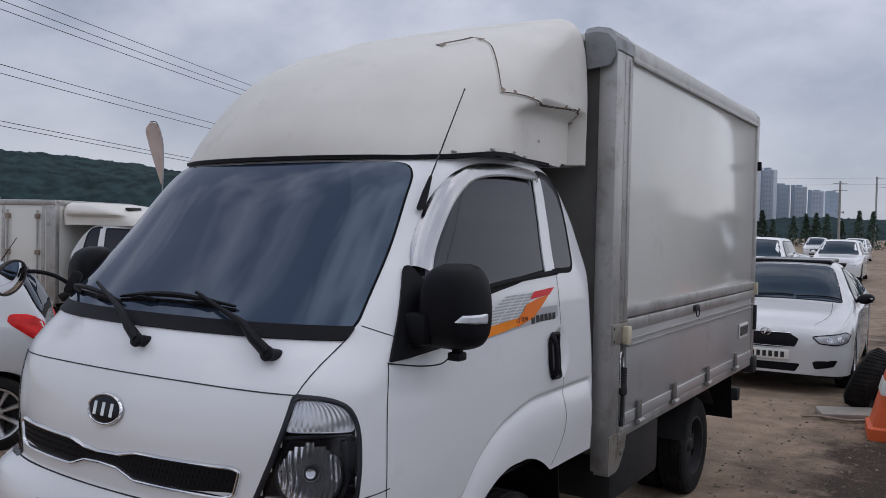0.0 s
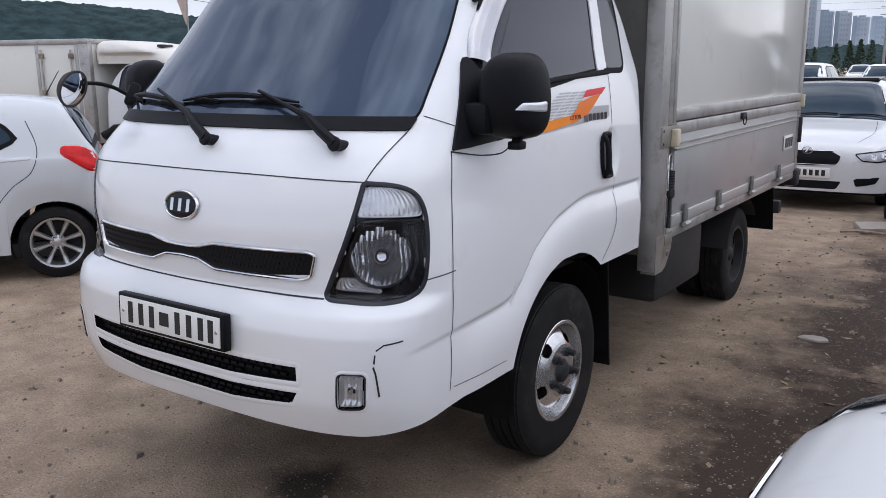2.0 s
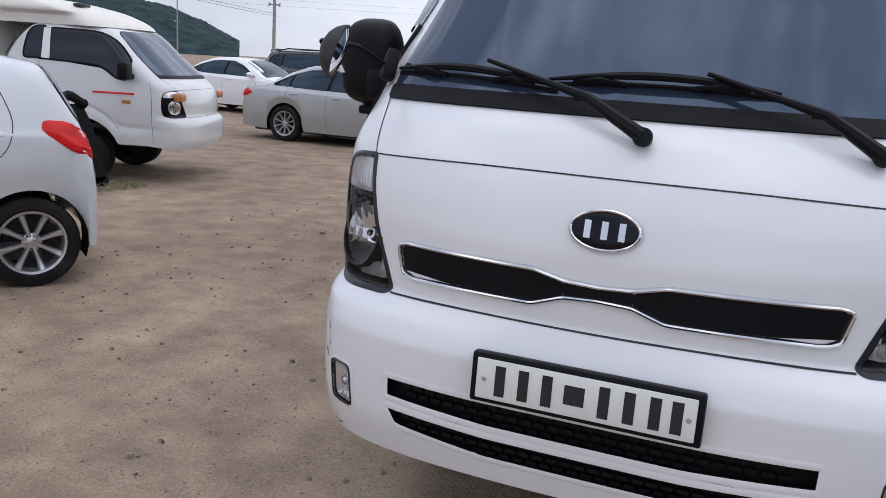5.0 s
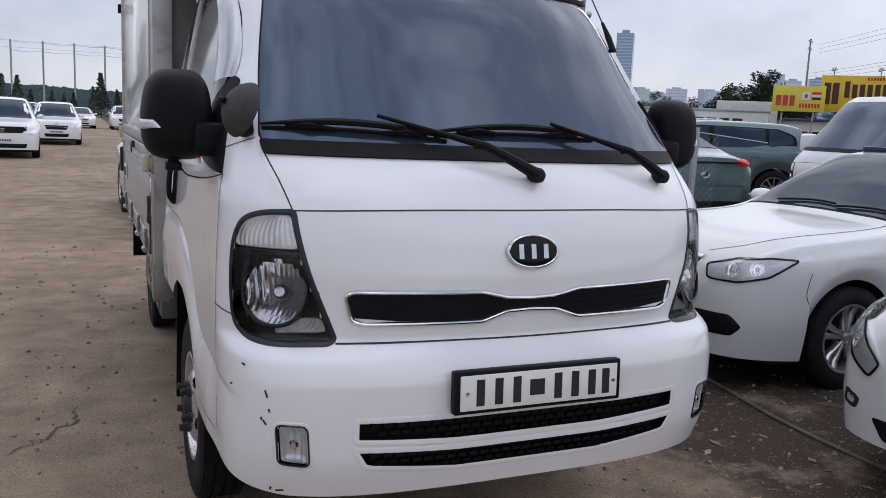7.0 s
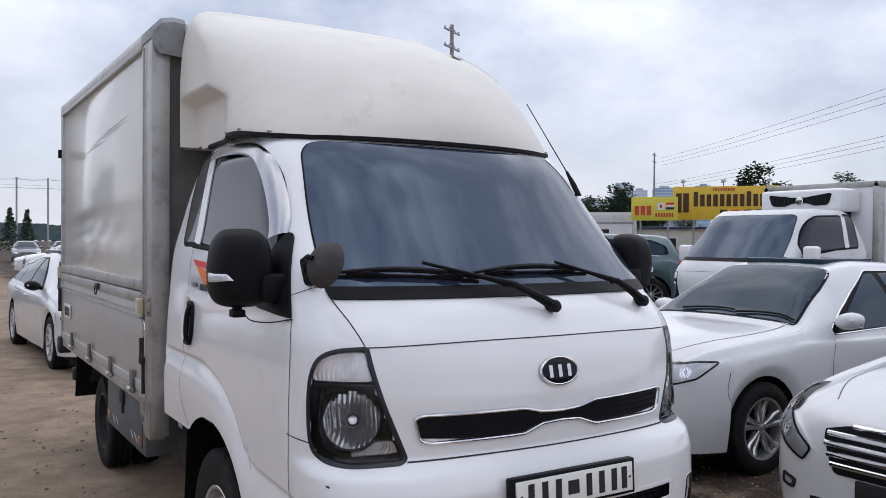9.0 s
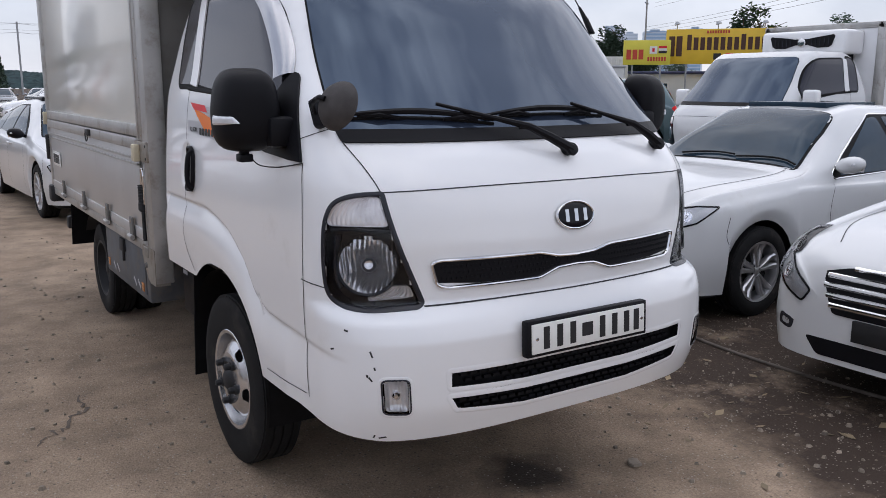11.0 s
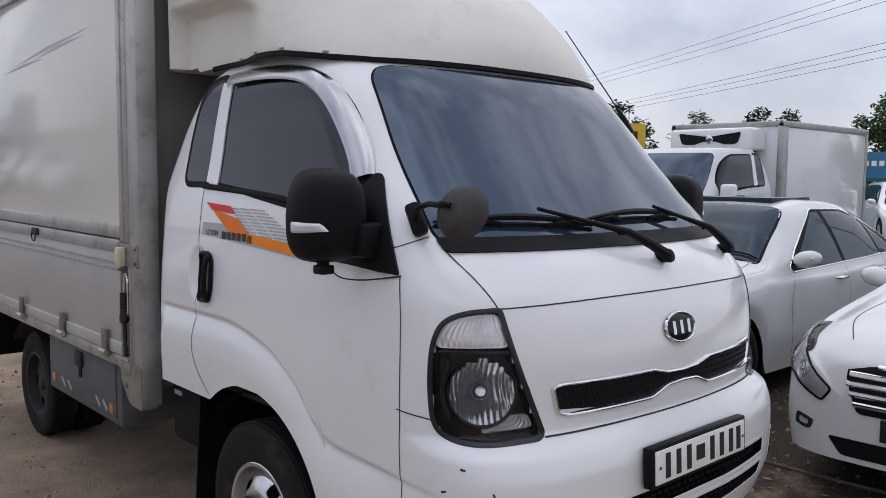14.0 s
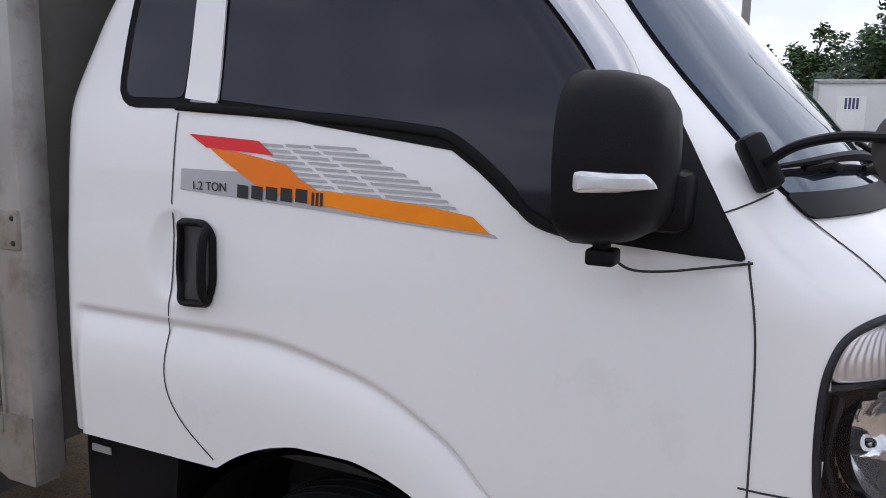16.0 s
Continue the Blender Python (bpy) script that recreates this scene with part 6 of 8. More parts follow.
                part("wiper", tube(pts, 0.008, 6), RUBBER, th)
    part("underbody", box(-W / 2 * 0.86, W / 2 * 0.86, -L / 2 + 0.35, L / 2 - 0.35, 0.17, 0.30, 0.02), DARK, th)
    if S.get("plate"):
        z, y, mm = S["plate"]
        hp, nrm = skin.hit(Vector((0, -4, z)), Vector((0, 1, 0)))
        pl = new("number_plate")
        pl.parent = th
        part("plate", box(-0.26, 0.26, hp.y - 0.02, hp.y + 0.02, z - 0.055, z + 0.055, 0.004), mm, pl)
        if mm is PLATEW:
            for k in range(7):
                part("plate_bar", box(-0.22 + 0.065 * k, -0.18 + 0.065 * k, hp.y - 0.0215, hp.y - 0.0195, z - 0.033, z + 0.033), INK, pl)
    return th


def rear_corner(deg, cy):
    a = radians(deg)
    d = Vector((-math.sin(a), -math.cos(a), 0))
    u = Vector((math.cos(a), -math.sin(a), 0))
    return (lambda p, q: Vector((0, cy, 0)) + u * p + Vector((0, 0, q)) - d * 6, d)


def car_plan(L, nose=0.55, tail=0.62):
    h = L / 2
    return [(-h, nose), (-h + 0.02, nose + 0.12), (-h + 0.06, nose + 0.22), (-h + 0.15, 0.87), (-h + 0.35, 0.945), (-h + 0.75, 0.985), (0, 1.0), (h - 0.8, 0.985), (h - 0.35, 0.94), (h - 0.15, 0.88), (h - 0.05, tail + 0.2), (h - 0.015, tail + 0.12), (h, tail)]


def sedan_spec(L=4.80, W=1.82, H=1.47, hood=0.97, deck=1.03, wheel_r=0.33, rim_r=0.225, cowl=1.32, **more):
    h = L / 2
    cw = -h + cowl          # foot of the windscreen
    sp = dict(L=L, W=W, wheel_r=wheel_r, rim_r=rim_r, plan=car_plan(L), wheels=(-h + 0.93, h - 1.06), sill=0.21,
              prof=[(-h, 0.60), (-h + 0.03, 0.70), (-h + 0.12, 0.765), (-h + 0.5, hood - 0.10), (cw - 0.12, hood), (cw, hood + 0.03), (cw + 0.42, H - 0.20), (cw + 0.80, H - 0.045), (cw + 1.25, H), (cw + 1.75, H - 0.015), (h - 1.05, H - 0.14), (h - 0.62, deck + 0.05), (h - 0.42, deck), (h - 0.06, deck - 0.06), (h - 0.02, 0.85), (h, 0.70)],
              belt=[(-h, 0.56), (-h + 0.15, 0.70), (-h + 0.6, 0.80), (cw, 0.90), (0, 0.93), (h - 0.9, 0.97), (h - 0.1, 0.92), (h, 0.64)],
              screen=(cw + 0.02, cw + 0.75, 0.70, 0.53), rear_screen=(h - 1.28, h - 0.66, 0.50, 0.60),
              side_all=[(cw + 0.33, 0.97), (cw + 0.80, 1.24), (cw + 1.15, H - 0.105), (cw + 1.75, H - 0.115), (h - 1.15, H - 0.22), (h - 0.76, 1.03)],
              side=[[(cw + 0.42, 0.975), (cw + 0.84, 1.24), (cw + 1.12, H - 0.115), (cw + 1.24, H - 0.113), (cw + 1.28, 0.98)], [(cw + 1.34, 0.98), (cw + 1.32, H - 0.113), (cw + 1.75, H - 0.122), (cw + 2.08, H - 0.19), (cw + 2.12, 1.0)], [(cw + 2.16, 1.0), (cw + 2.13, H - 0.205), (h - 1.17, H - 0.235), (h - 0.85, 1.035)]],
              gaps=[[(cw + 0.30, 0.92), (cw + 0.24, 0.7), (cw + 0.28, 0.32)], [(cw + 1.31, 0.95), (cw + 1.33, 0.6), (cw + 1.30, 0.30)], [(cw + 2.14, 0.98), (cw + 2.2, 0.75), (cw + 1.98, 0.42), (cw + 1.95, 0.30)], [(-h + 0.55, 0.76), (-h + 0.52, 0.62), (-h + 0.6, 0.5)]],
              handles=((cw + 1.12, 0.86), (cw + 2.0, 0.88)), mirror=(cw + 0.42, 0.99), spokes=10,
              lamps=(("headlight", "corner", [(0.42, 0.675), (0.45, 0.605), (0.64, 0.60), (0.84, 0.66), (0.97, 0.745), (0.80, 0.75), (0.60, 0.725)], LENS),),
              lamp_turn=40,
              front=(("grille", [(-0.36, 0.68), (-0.30, 0.56), (0.30, 0.56), (0.36, 0.68)], PLASTIC), ("lower_intake", [(-0.40, 0.40), (-0.34, 0.30), (0.34, 0.30), (0.40, 0.40)], PLASTIC)),
              grille_bars=((-0.33, 0.33, 0.60, 0.012), (-0.35, 0.35, 0.64, 0.012)), badge=(0, 0.70, 0.04),
              hood_gaps=([(0.60, cw - 0.02), (0.62, -h + 0.6), (0.50, -h + 0.22)],),
              tail=(("tail_light", [(0.44, 0.78), (0.46, 0.92), (0.72, 0.93), (0.86, 0.86), (0.70, 0.78)], REDLENS),),
              plate=(0.50, 0, PLATEW))
    sp.update(more)
    return sp


def tall_spec(L, W, H, tail_slope=0.25, hood=1.0, wheel_r=0.35, rim_r=0.235, cowl=1.05, **more):
    """A hatchback, an SUV or a van: one box behind a short bonnet."""
    h = L / 2
    cw = -h + cowl
    b = hood - 0.02
    sp = dict(L=L, W=W, wheel_r=wheel_r, rim_r=rim_r, plan=car_plan(L, 0.58, 0.74), wheels=(-h + 0.80, h - 0.72), sill=0.22,
              prof=[(-h, 0.62), (-h + 0.03, 0.76), (-h + 0.10, hood - 0.14), (cw - 0.25, hood - 0.03), (cw, hood + 0.02), (cw + 0.45, H - 0.26), (cw + 0.85, H - 0.06), (cw + 1.35, H), (h - 0.75, H - 0.02), (h - tail_slope - 0.10, H - 0.07), (h - tail_slope * 0.5, H - 0.36), (h - 0.06, hood - 0.02), (h - 0.02, 0.80), (h, 0.66)],
              belt=[(-h, 0.58), (-h + 0.12, 0.74), (cw, b - 0.05), (0, b), (h - 0.4, b + 0.06), (h - 0.1, b - 0.04), (h, 0.62)],
              roof_in=0.24, screen=(cw + 0.03, cw + 0.80, W * 0.39, W * 0.31), rear_screen=(h - tail_slope - 0.06, h - 0.10, W * 0.30, W * 0.36),
              side_all=[(cw + 0.42, b + 0.05), (cw + 0.85, H - 0.20), (cw + 1.15, H - 0.12), (h - 0.75, H - 0.14), (h - 0.42, H - 0.26), (h - 0.36, b + 0.16)],
              side=[[(cw + 0.50, b + 0.06), (cw + 0.88, H - 0.21), (cw + 1.15, H - 0.13), (cw + 1.32, H - 0.128), (cw + 1.36, b + 0.07)], [(cw + 1.43, b + 0.07), (cw + 1.41, H - 0.13), (h - 0.95, H - 0.145), (h - 0.92, b + 0.10)], [(h - 0.86, b + 0.11), (h - 0.88, H - 0.15), (h - 0.74, H - 0.16), (h - 0.46, H - 0.28), (h - 0.42, b + 0.18)]],
              gaps=[[(cw + 0.34, b), (cw + 0.30, 0.65), (cw + 0.34, 0.32)], [(cw + 1.40, b), (cw + 1.42, 0.6), (cw + 1.38, 0.30)], [(h - 0.89, b + 0.05), (h - 0.85, 0.85), (h - 1.08, 0.55), (h - 1.14, 0.30)]],
              handles=((cw + 1.2, b - 0.10), (h - 1.08, b - 0.08)), mirror=(cw + 0.50, b + 0.06), spokes=10, lamp_turn=40, tail_turn=40,
              lamps=(("headlight", "corner", [(0.40, 0.76), (0.44, 0.68), (0.62, 0.67), (0.80, 0.72), (0.90, 0.82), (0.75, 0.83), (0.58, 0.80)], LENS),),
              front=(("grille", [(-0.42, 0.76), (-0.36, 0.60), (0.36, 0.60), (0.42, 0.76)], PLASTIC), ("lower_intake", [(-0.45, 0.44), (-0.40, 0.32), (0.40, 0.32), (0.45, 0.44)], PLASTIC)),
              grille_bars=((-0.38, 0.38, 0.70, 0.012),), badge=(0, 0.80, 0.045), plate=(0.52, 0, PLATEW),
              tail=(("tail_light", [(0.42, b - 0.14), (0.44, b + 0.02), (0.62, b + 0.04), (0.72, b - 0.02), (0.66, b - 0.14)], REDLENS),))
    sp.update(more)
    return sp


# white sedan parked nose to the truck
a_sp = sedan_spec(4.79, 1.82, 1.515, hood=1.03, cowl=1.46, chrome=True, spokes=5, wheel_r=0.33, rim_r=0.22, handle_mat=CHROME)
ah = -2.395
a_sp["prof"][:4] = [(ah, 0.62), (ah + 0.03, 0.75), (ah + 0.12, 0.84), (ah + 0.5, 0.965)]
a_sp["belt"][:4] = [(ah, 0.58), (ah + 0.15, 0.76), (ah + 0.6, 0.87), (ah + 1.46, 0.93)]
a_sp["lamps"] = (("headlight", "corner", [(0.43, 0.775), (0.44, 0.70), (0.62, 0.695), (0.80, 0.735), (0.95, 0.835), (0.80, 0.845), (0.60, 0.825)], LENS), ("fog_recess", "corner", [(0.38, 0.50), (0.38, 0.37), (0.62, 0.37), (0.68, 0.43), (0.60, 0.50)], PLASTIC))
a_sp["front"] = (("grille", [(-0.44, 0.80), (-0.38, 0.62), (0.38, 0.62), (0.44, 0.80)], PLASTIC), a_sp["front"][1])
a_sp["grille_bars"] = tuple((-0.38 - 0.012 * k, 0.38 + 0.012 * k, 0.640 + 0.030 * k, 0.010) for k in range(5)) + ((-0.44, 0.44, 0.803, 0.020), (-0.37, 0.37, 0.612, 0.014))
a_sp["hood_gaps"] = ([(0.66, a_sp["screen"][0] - 0.03), (0.66, -1.6), (0.60, -2.05), (0.42, -2.25)],)
a_sp["mirror"] = (a_sp["mirror"][0], a_sp["mirror"][1] + 0.04)
sedan_a = car("sedan", PEARL, pose(4.63, 2.38, 0, 0, 0, -90), "white sedan with chrome window trim and twin-spoke alloys", a_sp)
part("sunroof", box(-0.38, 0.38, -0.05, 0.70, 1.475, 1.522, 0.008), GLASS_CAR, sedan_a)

# newer white sedan with a slatted chrome grille, nose to the truck
b_sp = sedan_spec(4.82, 1.84, 1.47, hood=1.0, wheel_r=0.335, rim_r=0.225, spokes=10)
b_sp["prof"][1:4] = [(-2.38, 0.74), (-2.29, 0.81), (-1.91, 0.92)]
b_sp["front"] = (("grille", [(-0.46, 0.71), (-0.38, 0.50), (0.38, 0.50), (0.46, 0.71), (0.30, 0.75), (-0.30, 0.75)], PLASTIC), ("lower_intake", [(-0.52, 0.36), (-0.45, 0.27), (0.45, 0.27), (0.52, 0.36)], PLASTIC), ("fog_recess", [(0.60, 0.42), (0.62, 0.36), (0.72, 0.37), (0.71, 0.44)], BEZEL_GREY), ("fog_recess", [(-0.60, 0.42), (-0.62, 0.36), (-0.72, 0.37), (-0.71, 0.44)], BEZEL_GREY), ("fog_lens", [(0.63, 0.41), (0.635, 0.38), (0.69, 0.385), (0.69, 0.42)], LENS), ("fog_lens", [(-0.63, 0.41), (-0.635, 0.38), (-0.69, 0.385), (-0.69, 0.42)], LENS))
b_sp["grille_bars"] = ((-0.40, 0.40, 0.545, 0.028), (-0.42, 0.42, 0.595, 0.028), (-0.44, 0.44, 0.645, 0.028), (-0.43, 0.43, 0.695, 0.028), (-0.30, 0.30, 0.745, 0.02))
b_sp["badge"] = (0, 0.66, 0.055)
b_sp["lamps"] = (("headlight", "corner", [(0.40, 0.60), (0.44, 0.53), (0.56, 0.58), (0.80, 0.70), (1.00, 0.84), (0.92, 0.86), (0.66, 0.78)], LENS),)
b_sp["plate"] = (0.44, 0, DARK)
sedan_b = car("sedan", PEARL, pose(4.36, -0.17, 0, 0, 0, -90), "white sedan with a chrome-slat grille and blank black plate", b_sp)

# white sedan with a dark glass roof behind the truck
k_sp = sedan_spec(4.97, 1.85, 1.475, wheel_r=0.335, rim_r=0.235, mirror_mat=PLASTIC)
k_sp["front"] = (("grille", [(-0.36, 0.64), (-0.32, 0.55), (-0.10, 0.53), (0.10, 0.53), (0.32, 0.55), (0.36, 0.64), (0.26, 0.69), (-0.26, 0.69)], PLASTIC), ("lower_intake", [(-0.38, 0.36), (-0.33, 0.27), (0.33, 0.27), (0.38, 0.36)], PLASTIC), ("fog_recess", [(0.50, 0.40), (0.53, 0.31), (0.72, 0.34), (0.76, 0.42)], PLASTIC), ("fog_recess", [(-0.50, 0.40), (-0.53, 0.31), (-0.72, 0.34), (-0.76, 0.42)], PLASTIC))
k_sp["grille_bars"] = ((-0.27, 0.27, 0.695, 0.012), (-0.31, 0.31, 0.545, 0.01))
k_sp["lamps"] = (("headlight", "corner", [(0.40, 0.67), (0.45, 0.60), (0.62, 0.585), (0.80, 0.61), (0.90, 0.69), (0.80, 0.72), (0.60, 0.70)], LENS),)
k_sp["plate"] = (0.45, 0, PLATEW)
sedan_k = car("sedan", PEARL, pose(0.28, 10.92, 0, 0, 0, 3), "white sedan with a dark roof and scuffed front bumper", k_sp)
part("dark_roof", box(-0.50, 0.50, -0.25, 1.0, 1.42, 1.484, 0.014), BEZEL, sedan_k)

# small white hatchback
d_sp = tall_spec(3.50, 1.60, 1.49, 0.22, hood=0.98, wheel_r=0.29, rim_r=0.203, spokes=8, cowl=0.72, crease=[(-1.0, 0.70), (-0.3, 0.74), (0.5, 0.82), (0.95, 0.92)])
d_sp["tail"] = (("tail_light", [(0.46, 0.80), (0.50, 0.98), (0.60, 1.06), (0.74, 1.07), (0.77, 1.00), (0.60, 0.84)], REDLENS),)
d_sp["wheels"] = (-1.0, 1.33)
d_sp["side_all"] = [(-0.61, 1.01), (-0.18, 1.29), (0.12, 1.37), (0.75, 1.345), (1.0, 1.26), (1.12, 1.13), (0.98, 1.06)]
d_sp["side"] = [[(-0.53, 1.02), (-0.15, 1.28), (0.12, 1.36), (0.29, 1.362), (0.33, 1.03)], [(0.40, 1.03), (0.38, 1.36), (0.74, 1.335), (0.98, 1.25), (1.09, 1.135), (0.95, 1.07)]]
d_sp["gaps"] = d_sp["gaps"][:2] + [[(1.18, 1.27), (1.25, 1.06), (1.20, 0.88), (1.05, 0.76), (0.93, 0.60), (0.90, 0.35)]]
d_sp["handles"] = d_sp["handles"][:1]
d_sp["crease"] = [(-0.2, 0.80), (0.4, 0.90), (0.9, 0.965), (1.2, 0.985)]
hm = pose(0, 0, 0, 0, 0, -35)
hc = Vector((-3.98, 1.89, 0)) - hm @ Vector((0.74, 1.33, 0))
hatch = car("hatchback", COOL_WHITE_SHADED, Matrix.Translation(hc) @ hm, "small white hatchback with red tail lights and alloy wheels", d_sp)
part("aerial", tube([(0.0, 1.30, 1.46), (0.0, 1.42, 1.66)], [0.006, 0.003], 6), INK, hatch)

# ---- cars further off ----
TEAL_SP = sedan_spec(4.47, 1.82, 1.45, deck=1.10, wheel_r=0.32)
TEAL_SP["tail"] = (("tail_light", [(0.40, 0.93), (0.40, 1.0), (0.66, 1.03), (0.92, 0.98), (0.80, 0.93)], REDLENS),)
teal = car("hatchback", TEAL_PAINT, pose(6.72, 8.9, 0.215, 0, 0, 172), "teal liftback with red tail lights behind a wire fence", TEAL_SP, detail=1)
part("rear_strip", box(-0.55, 0.55, 2.215, 2.235, 0.96, 0.985, 0.004), BEZEL, teal)
part("rear_badge", turned(lathe([(0.0, 0.008), (0.05, 0.006), (0.055, 0.0)], 24), Matrix.Translation((0, 2.232, 0.80)) @ Matrix.Rotation(radians(90), 4, "Z") @ Matrix.Diagonal((1, 1.3, 0.8, 1))), CHROME, teal)
part("rear_diffuser", box(-0.62, 0.62, 2.17, 2.245, 0.30, 0.46, 0.02), PLASTIC, teal)
part("boot_gap", box(-0.60, 0.60, 2.225, 2.238, 0.655, 0.668), SEAM, teal)
SUV = tall_spec(4.35, 1.82, 1.62, 0.28, hood=1.05)
car("suv", TEAL_PAINT, pose(10.2, 11.4, 0.215, 0, 0, -130), "teal compact SUV parked at an angle", SUV, detail=1)

far = "cars parked along the lot"
VAN = tall_spec(5.1, 1.98, 1.74, 0.18, hood=1.12, wheel_r=0.36, cowl=0.95)
VAN["front"] = (("grille", [(-0.62, 0.90), (-0.60, 0.72), (0.60, 0.72), (0.62, 0.90)], PLASTIC), ("lower_intake", [(-0.62, 0.42), (-0.58, 0.30), (0.58, 0.30), (0.62, 0.42)], PLASTIC))
car("minivan", WHITE, pose(-3.45, 27.0, 0, 0, 0, 4), "white minivan with a broad black grille", VAN, far, detail=1)
SED1 = sedan_spec(4.6, 1.80, 1.45)
silver = car("sedan", SILVER_PAINT, pose(-7.1, 12.3, 0, 0, 0, 90), "silver sedan with chrome grille", SED1, far, detail=1)
w_ev = car("sedan", WHITE, pose(-7.1, 14.4, 0, 0, 0, 90), "white smooth-nosed sedan with no grille", dict(SED1, front=(("lower_intake", [(-0.4, 0.40), (-0.34, 0.30), (0.34, 0.30), (0.4, 0.40)], PLASTIC),), grille_bars=()), far, detail=1)
red = car("sedan", RED_PAINT, pose(-7.1, 16.9, 0, 0, 0, 90), "red sedan with silver grille", SED1, far, detail=1)
w_k = car("sedan", WHITE, pose(-6.95, 19.6, 0, 0, 0, 90), "white sedan with dark grille", SED1, far, detail=1)
w_k2 = copy_thing(w_k, pose(-6.8, 22.0, 0, 0, 0, 90))
dark_suv = car("suv", DARK_PAINT, pose(-6.9, 24.6, 0, 0, 0, 92), "black SUV with roof rails", tall_spec(4.8, 1.92, 1.78, 0.25, hood=1.12, wheel_r=0.37), far, detail=1)
for sg in (1, -1):
    part("roof_rail", tube([(sg * 0.62, -0.6, 1.74), (sg * 0.63, -0.3, 1.80), (sg * 0.63, 1.4, 1.80), (sg * 0.60, 1.8, 1.72)], 0.018, 8), PLASTIC, dark_suv)
grey_s = car("sedan", GREY_PAINT, pose(-6.8, 27.2, 0, 0, 0, 90), "grey sedan in a parked row", SED1, far, detail=1)
blue_s = car("sedan", BLUE_PAINT, pose(3.9, 26.5, 0, 0, 0, -90), "blue sedan in a parked row", SED1, far, detail=0)
white_suv = car("suv", WHITE, pose(-2.2, 36.4, 0, 0, 0, 2), "white SUV standing on the lane", tall_spec(4.7, 1.9, 1.68, 0.25, hood=1.08), far, detail=1)
spots = [(silver, -6.9, 29.8, 90), (w_k, -6.9, 32.3, 88), (grey_s, -7.0, 35.0, 92), (w_k, -6.8, 38.0, 90), (dark_suv, -7.0, 41.0, 90), (silver, -6.9, 44.5, 91), (white_suv, 1.6, 62.5, 0), (w_k, -1.2, 63.5, 3), (grey_s, 4.4, 61.0, -4), (white_suv, -4.8, 66.0, 0), (dark_suv, 3.8, 21.2, -90), (w_k, 3.9, 23.8, -88), (w_k, 4.0, 29.4, -91), (silver, 3.9, 32.4, -90), (white_suv, 4.1, 35.4, -90), (w_k, 4.0, 39.0, -90), (silver, -12.5, 52.0, 20), (w_k, -9.5, 54.0, 15), (white_suv, -15.5, 50.0, 10), (grey_s, -18.5, 47.0, 30), (w_k, -21.5, 44.0, 25), (silver, 7.5, 66.0, -12), (white_suv, -8.0, 70.0, 5), (red, -12.0, 72.0, 0), (w_k, 11.0, 69.0, -15), (white_suv, -13.5, 36.0, 95), (silver, -13.4, 31.0, 90), (grey_s, -13.2, 26.5, 90), (dark_suv, -13.3, 22.0, 90), (w_k, -13.4, 17.6, 90)]
for src, x, y, r in spots:
    copy_thing(src, pose(x, y, 0, 0, 0, r))
east = "cars along the far fence"
for src, x, y, r in ((white_suv, 21.5, 6.6, -60), (w_k, 15.6, 3.2, -80), (silver, 18.2, 4.5, -75), (w_k, 14.5, -0.6, -88), (white_suv, 19.5, 1.6, -85)):
    tagged(copy_thing(src, pose(x, y, 0, 0, 0, r)), group=east)


# ---- the other box trucks ----
def box_body(th, y0, y1, hw, z0, z1, panel, door_rails=False):
    part("box_wall", box(-hw, hw, y0, y1, z0, z1, 0.012), panel, th, "white cargo box")
    for sg in (1, -1):
        part("top_rail", box(min(sg * (hw - 0.06), sg * (hw + 0.02)), max(sg * (hw - 0.06), sg * (hw + 0.02)), y0 - 0.02, y1 + 0.02, z1 - 0.07, z1 + 0.02, 0.015), ALU, th)
        part("corner_post", box(min(sg * (hw - 0.08), sg * (hw + 0.016)), max(sg * (hw - 0.08), sg * (hw + 0.016)), y0 - 0.02, y0 + 0.13, z0, z1, 0.015), ALU, th)
        part("rear_post", box(min(sg * (hw - 0.05), sg * (hw + 0.016)), max(sg * (hw - 0.05), sg * (hw + 0.016)), y1 - 0.06, y1 + 0.02, z0, z1, 0.01), ALU, th)
        part("bottom_rail", box(min(sg * (hw - 0.05), sg * (hw + 0.018)), max(sg * (hw - 0.05), sg * (hw + 0.018)), y0, y1, z0 - 0.05, z0 + 0.05, 0.01), ALU, th)
        if door_rails:
            for y in (y0 + 0.25, y0 + 0.72):
                part("door_bar", tube([(sg * (hw + 0.03), y, z0 + 0.15), (sg * (hw + 0.03), y, z1 - 0.15)], 0.014, 8), ALU, th)
                for z in (z0 + 0.3, (z0 + z1) / 2, z1 - 0.25):
                    part("door_bracket", box(min(sg * hw, sg * (hw + 0.05)), max(sg * hw, sg * (hw + 0.05)), y - 0.03, y + 0.03, z - 0.04, z + 0.04, 0.006), RUST, th)
            for ya, yb in ((y0 + 0.18, y0 + 0.80),):
                part("door_frame", box(min(sg * hw, sg * (hw + 0.012)), max(sg * hw, sg * (hw + 0.012)), ya - 0.03, ya + 0.02, z0 + 0.05, z1 - 0.08, 0.004), ALU, th)
                part("door_frame", box(min(sg * hw, sg * (hw + 0.012)), max(sg * hw, sg * (hw + 0.012)), yb - 0.02, yb + 0.03, z0 + 0.05, z1 - 0.08, 0.004), ALU, th)
    part("roof_front_rail", box(-hw, hw, y0 - 0.02, y0 + 0.06, z1 - 0.06, z1 + 0.02, 0.015), ALU, th)


